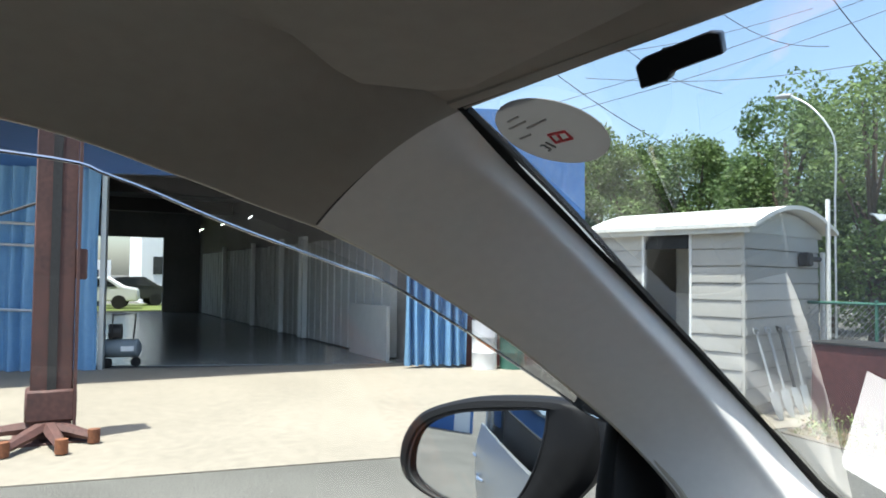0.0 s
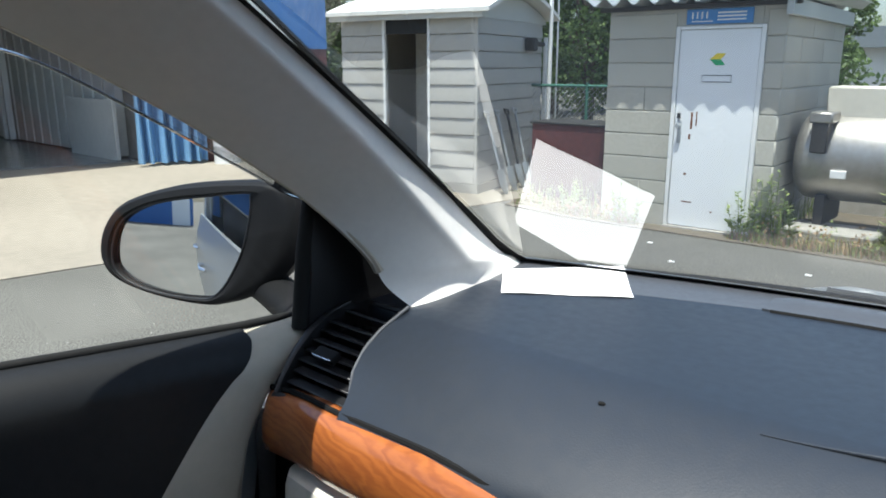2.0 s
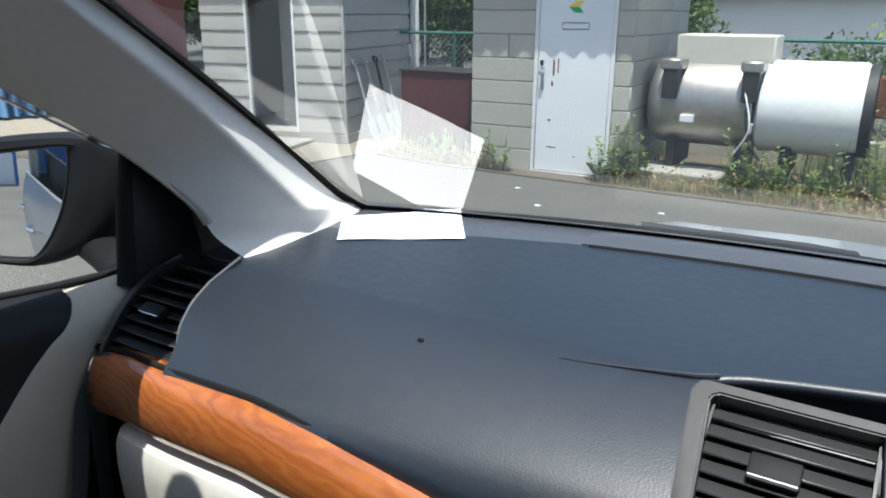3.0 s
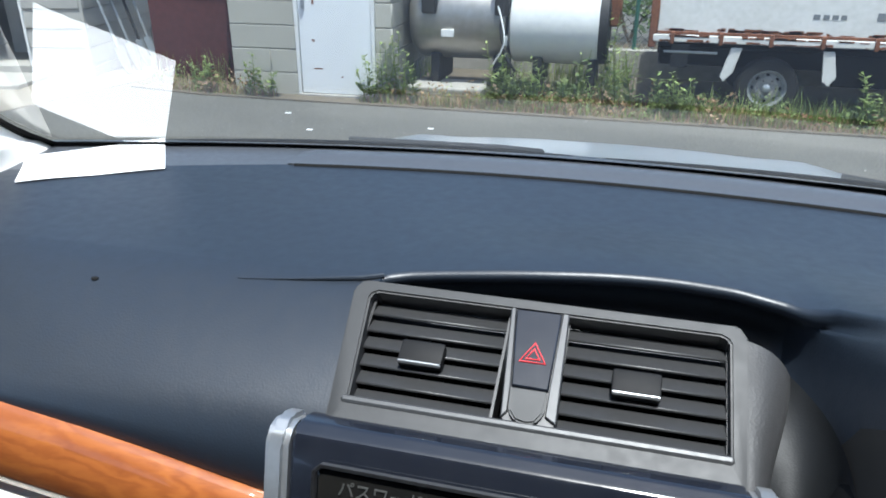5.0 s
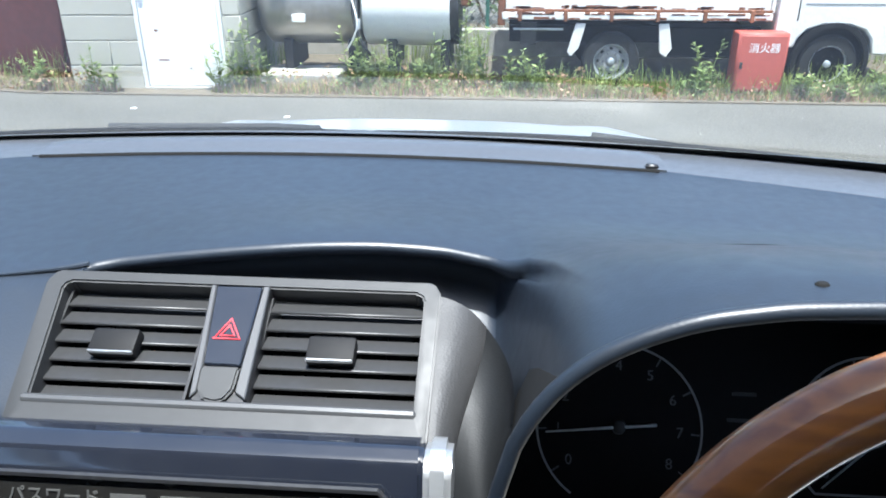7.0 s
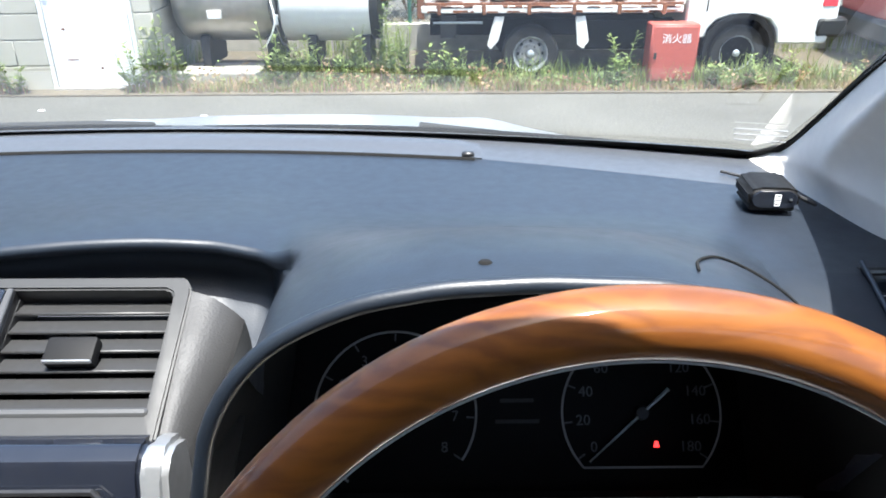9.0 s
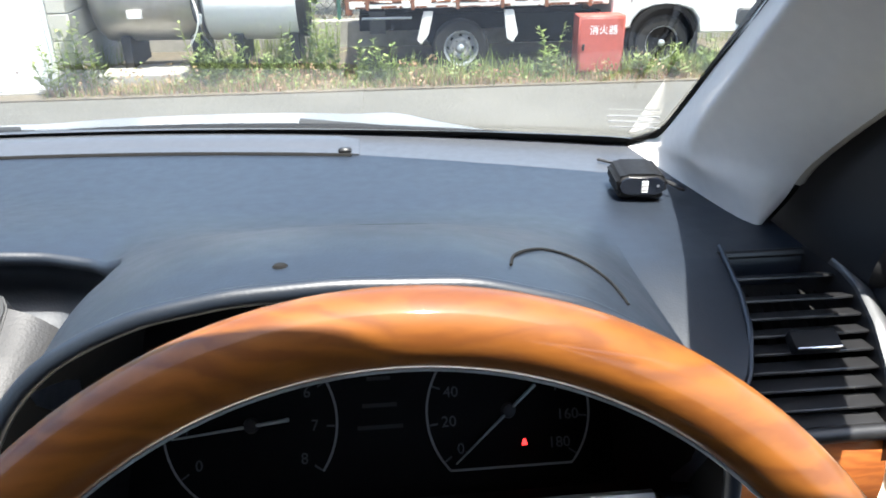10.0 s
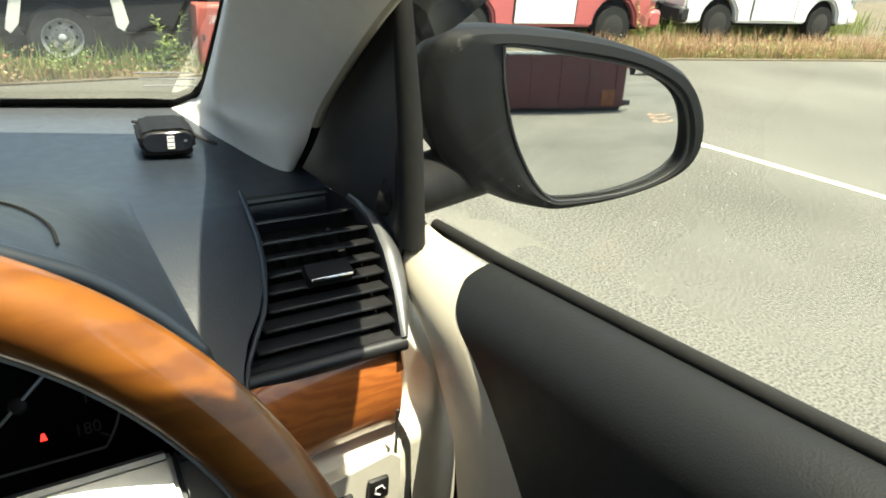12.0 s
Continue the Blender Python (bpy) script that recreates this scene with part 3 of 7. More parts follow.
def shroud(u, v):
    p = lerp_list([(x, z, 0) for x, z in ARC], u)
    k = 1 - 0.10 * v
    return Vector((0.378 + (p.x - 0.378) * k, 0.674 + 0.180 * v, 1.20 + (p.y - 0.008 - 1.20) * (1 - 0.22 * v)))
part("instrument_shroud", facing(grid(shroud, 60, 6), (0.378, 0.70, 1.26)), M["black_matte"], car)
cluster = part("gauge_panel", box(-0.19, -0.10, -0.02, 0.18, 0.085, 0.0, m=frame_m((0.375, 0.832, 1.216), (1, 0, 0), (0, 0.53, 0.848))), M["dial"], car, "black instrument cluster with two round gauges")


def gauge(cx, cz, r, values, needle_deg, chord):
    m = frame_m((cx, 0.832 + (cz - 1.216) * 0.62, cz), (1, 0, 0), (0, 0.53, 0.848))
    def at(deg, rad, h=0.001):
        a = radians(deg)
        return m @ Vector((rad * math.cos(a), rad * math.sin(a), h))
    a0, a1 = (222, -42) if chord else (235, -35)
    pts = [at(a0 + (a1 - a0) * i / 60, r) for i in range(61)]
    part("gauge_ring", tube(pts + ([pts[0]] if chord else []), 0.0009, 6), M["ring_white"], cluster)
    bm = bmesh.new()
    n = len(values)
    for i in range(n):
        a = radians(215 - 250 * i / (n - 1))
        box(r * 0.88, -0.0006, 0.0, r * 0.98, 0.0006, 0.0012, m=m @ Matrix.Rotation(a, 4, "Z"), bm=bm)
    part("gauge_ticks", bm, M["ink_white"], cluster)["kind"] = "stuff"
    for i, value in enumerate(values):
        a = radians(215 - 250 * i / (n - 1))
        part("numeral", text_mesh(value, 0.0115, m @ pose(r * 0.74 * math.cos(a), r * 0.74 * math.sin(a), 0.0006)), M["ink_white"], cluster)
    a = needle_deg
    part("needle", tube([at(a + 180, r * 0.45, 0.004), at(a, r * 0.9, 0.004)], [0.0016, 0.0007], 6), M["galv"], cluster)
    part("needle_cap", lathe([(0.006, 0), (0.005, 0.005), (0.0, 0.006)], m, 16), M["black_plastic"], cluster)


gauge(0.277, 1.215, 0.063, "0 1 2 3 4 5 6 7 8".split(), 186, False)
gauge(0.469, 1.214, 0.062, "0 20 40 60 80 100 120 140 160 180".split(), 221, True)
m = frame_m((0.372, 0.832, 1.218), (1, 0, 0), (0, 0.53, 0.848))
for k, (w, dy) in enumerate(((0.018, 0.026), (0.026, 0.006), (0.034, -0.010))):
    part("trip_display_bar", box(-w / 2, dy - 0.0014, 0, w / 2, dy + 0.0014, 0.0008, m=m), M["gray_plastic"], cluster)
part("warning_lamp", prism([(-0.0022, -0.002), (0.0022, -0.002), (0.001, 0.0026), (-0.001, 0.0026)], frame_m((0.480, 0.818, 1.193), (1, 0, 0), (0, 0.53, 0.848)), 0, 0.001), M["red_lamp"], cluster)
bm = grid(lambda u, v: Vector((0.20 + 0.36 * u, 0.70 + 0.09 * v, 1.165 + 0.008 * v)), 4, 2)
part("column_cover", bm, M["black_plastic"], car)

part("column_sill", prism([(0.714, 1.242), (0.704, 1.2445), (0.642, 1.206), (0.640, 1.18), (0.714, 1.19)], frame_m((0, 0, 0), (0, 1, 0), (0, 0, 1)), 0.36, 0.538, 0.003, seg=2), M["silver_plastic"], car, "satin silver cover over the steering column")
part("sill_end", prism([(0.716, 1.238), (0.704, 1.240), (0.645, 1.203), (0.640, 1.16), (0.72, 1.17)], frame_m((0, 0, 0), (0, 1, 0), (0, 0, 1)), 0.5385, 0.566, 0.003, seg=2), M["pad"], car)

# ---- centre panel with two vents and the hazard switch ----
CP = frame_m((-0.003, 0.775, 1.305), (1, 0, 0), (0, 0.875, 0.484))
def ring_plate(outer, inner, m, h0, h1):
    """A plate with one opening; both outlines have the same number of corners."""
    bm = bmesh.new()
    n = len(outer)
    loops = [[bm.verts.new((x, y, h)) for x, y in pts] for pts, h in ((outer, h0), (outer, h1), (inner, h1), (inner, h0))]
    for a, b in zip(loops, loops[1:]):
        for i in range(n):
            bm.faces.new((a[i], a[(i + 1) % n], b[(i + 1) % n], b[i]))
    bmesh.ops.recalc_face_normals(bm, faces=bm.faces)
    bmesh.ops.bevel(bm, geom=[e for e in bm.edges if len(e.link_faces) == 2], offset=0.0015, segments=2, affect="EDGES", clamp_overlap=True)
    bm.transform(m)
    return bm


part("centre_panel", ring_plate([(-0.133, -0.068), (0.142, -0.068), (0.144, 0.050), (0.138, 0.060), (-0.140, 0.061), (-0.146, 0.052)], [(-0.122, -0.039), (0.132, -0.039), (0.132, 0.046), (0.127, 0.050), (-0.127, 0.051), (-0.131, 0.047)], CP, -0.012, 0.006), M["gray_plastic"], car, "dark gray centre panel round two air vents")
part("centre_panel_lip", box(-0.127, -0.0435, 0.0045, 0.134, -0.0375, 0.008, 0.002, m=CP), M["strip_gray"], car)


def vent(m, x0, x1, y0, y1, n, tab_x, depth=0.03, th=0.0095):
    body = part("air_vent", box(x0, y0, -depth - 0.004, x1, y1, -depth, m=m), M["black_matte"], car, "black louvred air vent")
    pitch = (y1 - y0) / n
    for i in range(n):
        yc = y0 + pitch * (i + 0.5)
        part("slat", box(x0 + 0.0005, -0.0075, -0.0012, x1 - 0.0005, 0.0075, 0.0012, 0.0008, m=m @ pose(0, yc, -0.008, -28)), M["louvre"], body)
    for xa in (x0, x1):
        part("vent_side", box(xa - 0.001, y0, -depth, xa + 0.001, y1, -0.004, m=m), M["black_plastic"], body)
    for k in range(6):
        xk = x0 + (x1 - x0) * (k + 0.5) / 6
        part("guide_vane", box(xk - 0.0008, y0, -depth, xk + 0.0008, y1 - 0.012, -0.024, m=m), M["black_matte"], body)
    yc = (y0 + y1) / 2 - 0.001
    tab = part("vent_tab", box(tab_x - 0.0165, yc - th, -0.006, tab_x + 0.0165, yc + th, 0.0045, 0.0025, m=m, seg=2), M["mirror_shell"], body)
    part("tab_trim", box(tab_x - 0.0160, yc - th - 0.0004, 0.0015, tab_x + 0.0160, yc - th + 0.0016, 0.0052, 0.0007, m=m), M["silver_plastic"], tab)
    return body


vent(CP, -0.129, -0.0225, -0.038, 0.050, 6, -0.080)
vent(CP, 0.021, 0.132, -0.038, 0.050, 6, 0.072)
hz = part("hazard_switch_frame", prism([(-0.0150, -0.036), (-0.010, -0.043), (-0.002, -0.0465), (0.010, -0.0465), (0.018, -0.043), (0.0228, -0.036), (0.0212, 0.052), (-0.0216, 0.052)], CP, -0.012, 0.004, 0.0015), M["black_plastic"], car, "black frame of the hazard switch")
for poly in ([(-0.0216, 0.0515), (-0.0178, 0.0515), (-0.0116, -0.012), (-0.0106, -0.031), (-0.0146, -0.036)], [(0.0165, 0.0515), (0.0212, 0.0515), (0.0226, -0.036), (0.0146, -0.031), (0.0149, -0.012)]):
    part("side_strip", prism(poly, CP, 0.003, 0.0068, 0.0008), M["strip_gray"], hz, "satin silver strip beside the hazard switch")
part("hazard_button", prism([(-0.0112, -0.0120), (0.0145, -0.0125), (0.0162, 0.0505), (-0.0175, 0.0505)], CP, 0.003, 0.0075, 0.0012), M["piano"], hz, "glossy black hazard button")
part("hazard_base", prism([(-0.0112, -0.0135), (-0.0102, -0.031), (-0.005, -0.0375), (0.003, -0.039), (0.009, -0.0375), (0.0138, -0.030), (0.0146, -0.0135)], CP, 0.003, 0.0085, 0.0015, seg=2), M["gray_plastic"], hz, "dark gray lower end of the switch")
bm = bmesh.new()
for r in (0.0105, 0.0055):
    tri = [(0.0005 + r * math.cos(a), 0.0125 + r * math.sin(a), 0.0080) for a in (radians(90), radians(210), radians(330))]
    tube([CP @ Vector(p) for p in tri], 0.0008, 6, closed=True, bm=bm)
part("hazard_triangle", bm, M["hazard_red"], hz)

# gray bolster between the vents and the gauges
def bolster(u, v):
    p = CP @ Vector((0.142 + (0.034 - 0.018 * smooth(0, 0.75, v)) * u, 0.050 - 0.14 * v - 0.010 * u, 0.004 - 0.006 * v * v - 0.024 * u ** 3))
    return p
part("leather_bolster", shell(bolster, 6, 24, (0, 0.006, -0.012)), M["gray_leather"], car, "light gray grained bolster beside the vents")

# smooth column between the bolster and the instrument hood
def cheek(u, v):
    a = bolster(1.0, v)
    z = lip_z(0.186) - 0.004 + (1.13 - lip_z(0.186)) * v
    b = Vector((0.186 - 0.010 * smooth(0.0, 0.5, v), 0.674, z))
    p = a.lerp(b, u)
    return p + Vector((0.012, 0.010, 0.0)) * math.sin(math.pi * u)
part("dash_cheek", facing(grid(cheek, 10, 20)), M["door_gray"], car, "smooth dark column beside the gauges", sharp=70)

# ---- navigation unit ----
nav = part("navigation_unit", prism([(0.730, 1.281), (0.714, 1.2880), (0.704, 1.2875), (0.695, 1.280), (0.673, 1.205), (0.65, 1.09), (0.73, 1.07)], frame_m((0, 0, 0), (0, 1, 0), (0, 0, 1)), -0.150, 0.139, 0.003, seg=2), M["piano"], car, "glossy dark navigation unit")
for x0, x1 in ((-0.167, -0.1505), (0.1395, 0.156)):
    part("silver_end", prism([(0.730, 1.281), (0.712, 1.2900), (0.700, 1.2895), (0.690, 1.281), (0.668, 1.205), (0.646, 1.09), (0.73, 1.07)], frame_m((0, 0, 0), (0, 1, 0), (0, 0, 1)), x0, x1, 0.004, seg=2), M["silver_plastic"], nav, "satin silver end cap")
NV = frame_m((-0.005, 0.6835, 1.2525), (1, 0, 0), (0, 0.281, 0.96))
part("screen", box(-0.122, -0.09, -0.002, 0.122, 0.020, 0.0015, 0.001, m=NV), M["screen"], nav)
part("screen_bezel", tube([NV @ Vector(p) for p in ((-0.124, -0.09, 0.003), (-0.124, 0.016, 0.003), (-0.119, 0.021, 0.003), (0.119, 0.021, 0.003), (0.124, 0.016, 0.003), (0.124, -0.09, 0.003))], 0.0022, 6), M["black_plastic"], nav)
part("screen_title", text_mesh("パスワード", 0.0118, NV @ pose(-0.108, 0.006, 0.0020), align="LEFT"), M["screen_ink"], nav)
for k, (x0, w) in enumerate(((-0.043, 0.022), (-0.012, 0.028), (0.022, 0.034))):
    part("screen_bar", box(x0, 0.0, 0.0016, x0 + w, 0.010, 0.0022, m=NV), M["screen_ink"], nav)
part("screen_key", tube([NV @ Vector(p) for p in ((0.085, -0.012, 0.002), (0.085, 0.014, 0.002), (0.106, 0.014, 0.002))], 0.0006, 5), M["screen_ink"], nav)

# ---- wood strips, lower panels and side vents ----
def strip(x0, x1, name, mat, prof, label, n=40):
    def fn(u, v):
        x = x0 + (x1 - x0) * u
        p = lerp_list([(y, z, 0) for y, z in prof], v)
        end = min(u, 1 - u)
        k = 1 - smooth(0, 0.03, end)
        return Vector((x, p.x + 0.012 * k + (0.036 * smooth(0.42, 0.70, x) if x > 0 else 0.016 * smooth(-0.58, -0.75, x)), p.y + trim_rise(x)))
    part(name, shell(fn, n, 10, (0, 0.010, 0)), mat, car, label)


WOOD = [(0.716, 1.258), (0.700, 1.256), (0.690, 1.240), (0.686, 1.219), (0.689, 1.195), (0.702, 1.186)]
LOWER = [(0.700, 1.184), (0.690, 1.180), (0.682, 1.17), (0.682, 1.11), (0.70, 1.00), (0.72, 0.80)]
strip(-0.752, -0.165, "wood_trim", M["wood"], WOOD, "glossy orange-brown wood trim strip")
strip(0.580, 0.704, "wood_trim", M["wood"], WOOD, "glossy orange-brown wood trim strip", 14)
strip(-0.700, -0.165, "glovebox_panel", M["cream"], LOWER, "cream lower dash panel")
strip(0.160, 0.712, "lower_panel", M["cream"], LOWER, "cream lower dash panel with switches")
part("wood_gap", tube(along(-0.752, -0.16, lambda x: (x, 0.7125 + 0.016 * smooth(-0.58, -0.75, x), 1.2600 + trim_rise(x)), 30), 0.0032, 6), M["black_matte"], car)
part("vent_gap", tube(along(0.570, 0.712, lambda x: (x, 0.7165 + 0.036 * smooth(0.42, 0.70, x), 1.2585), 12), 0.0030, 6), M["black_matte"], car)
def end_cap(s):
    """Rounded end of the lower dash beside the door."""
    def fn(u, v):
        z = (1.266 if s > 0 else 1.236) - 0.42 * v
        x1 = float(np.interp(z, (0.85, 1.10, 1.178, 1.222, 1.268), (0.742, 0.740, 0.734, 0.723, 0.706)))
        x1 += 0.050 if s < 0 else 0.022
        a = radians(90 * u)
        x = x1 - (0.055 if s > 0 else 0.085) * (1 - math.sin(a))
        y = 0.7155 + (0.030 if s > 0 else 0.055) * (1 - math.cos(a))
        back = smooth(1.185, 1.212, z)
        if s > 0:
            back = max(back * (1 - smooth(0.704, 0.724, x)), smooth(1.228, 1.262, z))
        y += 0.036 * back
        return Vector((x if s > 0 else 2 * XM - x, y, z))
    # the left end is cream too; gray puts the pillar's shade into its colour
    return part("dash_end_trim", facing(grid(fn, 48, 72), (0.2 * s, 0.2, 1.4)), M["cream" if s > 0 else "gray_plastic"], car, "cream rounded end of the dash" if s > 0 else "cream rounded end of the dash, darkened to gray as shade", sharp=70)


end_cap(-1)
end_cap(1)
part("panel_seam", tube([(0.688, 0.7145, 1.215 - 0.3 * i / 8) for i in range(9)], 0.0011, 6), M["gray_leather"], car)
# switches under the right-hand wood trim
swp = part("switch_plate", prism([(-0.052, -0.06), (0.030, -0.06), (0.030, 0.012), (0.022, 0.020), (-0.052, 0.006)], frame_m((0.660, 0.7105, 1.165), (1, 0, 0), (0, 0.0, 1)), 0.0, 0.002, 0.0008), M["cream"], car)
for px, pz, w, tx in ((-0.020, -0.012, 0.012, "L R"), (0.011, -0.006, 0.008, "")):
    k = part("mirror_switch", box(px - w, pz - 0.009, 0.001, px + w, pz + 0.009, 0.006, 0.003, m=frame_m((0.660, 0.7105, 1.165), (1, 0, 0), (0, 0, 1)), seg=2), M["black_plastic"], swp)
    if tx:
        part("switch_lettering", text_mesh(tx, 0.008, frame_m((0.660 + px, 0.7042, 1.165 + pz), (1, 0, 0), (0, 0, 1))), M["white_paint"], swp)
    else:
        part("switch_mark", tube([(0.671 + 0.004 * math.cos(a), 0.7042, 1.159 + 0.004 * math.sin(a)) for a in (0.0, 1.2, 2.4, 3.6, 4.8)], 0.0006, 5), M["white_paint"], swp)

def side_vent(s):
    """Curved outer air vent: bowed inner edge, crescent outer edge."""
    def at(x, v, deep=0.0):
        y, z = vent_at(v)
        y0, z0 = vent_at(max(0.0, v - 0.04))
        y1, z1 = vent_at(min(1.0, v + 0.04))
        n = Vector((0, -(z1 - z0), y1 - y0)).normalized()
        return Vector((x if s > 0 else 2 * XM - x, y, z)) - n * deep
    low = 0.13 if s > 0 else 0.03
    look_at = (0.3 * s, 0.3, 1.5)
    body = part("air_vent", facing(grid(lambda u, v: at(vent_in(v) - 0.006 + (vent_out(v) - vent_in(v) + 0.010) * u, v, 0.034), 4, 16), look_at), M["black_matte"], car, "black louvred air vent")
    n = 9
    for i in range(n):
        v = low + 0.02 + (i + 0.5) / n * (0.93 - low)
        x0, x1 = vent_in(v) + 0.001, vent_out(v) + 0.001
        y0, z0 = vent_at(max(0.0, v - 0.05))
        y1, z1 = vent_at(v + 0.05)
        a, b = at(x0, v, 0.008), at(x1, v, 0.008)
        m = frame_m((a + b) / 2, (1, 0, 0), (0, y1 - y0, z1 - z0))
        h = (x1 - x0) / 2
        part("slat", box(-h, -0.0072, -0.0012, h, 0.0072, 0.0012, 0.0008, m=m @ pose(0, 0, 0, -36)), M["black_plastic"], body)
    part("vent_side", grid(lambda u, v: at(vent_in(v), v, 0.034 * u), 2, 16), M["black_plastic"], body)
    part("vent_side", grid(lambda u, v: at(vent_out(v) + 0.0015, v, 0.034 * u), 2, 16), M["black_plastic"], body)
    for k in range(6):
        f = (k + 0.5) / 6
        part("guide_vane", grid(lambda u, v: at(vent_in(0.9 * v) * (1 - f) + vent_out(0.9 * v) * f, 0.9 * v, 0.022 + 0.012 * u), 1, 10), M["black_matte"], body)
    part("vent_sill", tube([at(vent_in(low) - 0.008 + (0.708 - vent_in(low)) * i / 10, low, 0.003) for i in range(11)], 0.0056, 10), M["black_plastic"], body)
    part("vent_brow", tube([at(0.632 + 0.072 * i / 10, 1.0, 0.006) for i in range(11)], 0.0035, 8), M["black_plastic"], body)
    def crescent(u, v):
        w = low + 0.02 + (0.90 - low) * v
        wide = 0.0035 + 0.0125 * math.sin(math.pi * min(1.0, (1 - v) * 0.62 + 0.26)) * (1 - smooth(0.8, 1.0, v))
        return at(vent_out(w) + 0.002 + wide * u, w, -0.003 - 0.004 * math.sin(math.pi * u * 0.75) + 0.010 * u * u)
    part("vent_edge", shell(crescent, 6, 24, (0, 0.004, -0.006)), M["satin" if s > 0 else "black_plastic"], body, "satin silver crescent edge of the vent" if s > 0 else "black edge of the vent")
    part("vent_piping", tube([at(vent_in(i / 20) - 0.0015, i / 20, -0.004) for i in range(21)], 0.0020, 8), M["satin" if s < 0 else "pad"], body)
    v = 0.575 if s > 0 else 0.485
    y0, z0 = vent_at(v - 0.08)
    y1, z1 = vent_at(v + 0.08)
    m = frame_m(at(0.6635, v, -0.002), (1, 0, 0), (0, y1 - y0, z1 - z0))
    tab = part("vent_tab", box(-0.0165, -0.011, -0.006, 0.0165, 0.004, 0.0035, 0.0025, m=m, seg=2), M["mirror_shell"], body)
    part("tab_trim", box(-0.0155, -0.0116, 0.0020, 0.0155, -0.0096, 0.0042, 0.0007, m=m), M["chrome"], tab)


side_vent(-1)
side_vent(1)

# ---- pillars, headliner, windscreen ----
PA = [(-0.686, 1.118, 1.3245), (-0.694, 1.105, 1.336), (-0.699, 1.068, 1.358), (-0.68, 0.898, 1.488), (-0.65, 0.751, 1.582), (-0.62, 0.643, 1.648), (-0.59, 0.557, 1.692), (-0.56, 0.484, 1.722)]
PB_SIDE = {-1: [(-0.668, 0.885, 1.314), (-0.700, 0.862, 1.345), (-0.712, 0.842, 1.385), (-0.735, 0.783, 1.451), (-0.722, 0.700, 1.506), (-0.71, 0.624, 1.553), (-0.69, 0.497, 1.619), (-0.67, 0.421, 1.648)],
           1: [(-0.728, 0.925, 1.310), (-0.735, 0.905, 1.345), (-0.737, 0.880, 1.385), (-0.738, 0.800, 1.457), (-0.730, 0.720, 1.505), (-0.71, 0.624, 1.560), (-0.69, 0.497, 1.622), (-0.67, 0.421, 1.650)]}
LINER_IN = [(-0.56, 0.484, 1.722), (-0.555, 0.44, 1.734), (-0.545, 0.38, 1.744), (-0.525, 0.29, 1.750), (-0.51, 0.10, 1.757), (-0.505, -0.30, 1.762), (-0.505, -0.93, 1.755)]
LINER_OUT = [(-0.67, 0.421, 1.648), (-0.668, 0.374, 1.662), (-0.666, 0.314, 1.681), (-0.664, 0.216, 1.706), (-0.662, 0.05, 1.718), (-0.66, -0.30, 1.722), (-0.66, -0.93, 1.712)]


# the driver's side of the glass reaches further out at the top
PA_SIDE = {-1: PA, 1: [(-0.676, 1.120, 1.3245)] + PA[1:5] + [(-0.632, 0.643, 1.648), (-0.615, 0.557, 1.692), (-0.600, 0.484, 1.722)]}
LINER_SIDE = {-1: LINER_IN, 1: [(-0.600, 0.484, 1.722), (-0.588, 0.44, 1.734), (-0.568, 0.38, 1.744), (-0.538, 0.29, 1.750)] + LINER_IN[4:]}


def pillar_x(y, s):
    ys, xsx = [p[1] for p in PA_SIDE[s]][::-1], [p[0] for p in PA_SIDE[s]][::-1]
    return float(np.interp(y, ys, xsx))


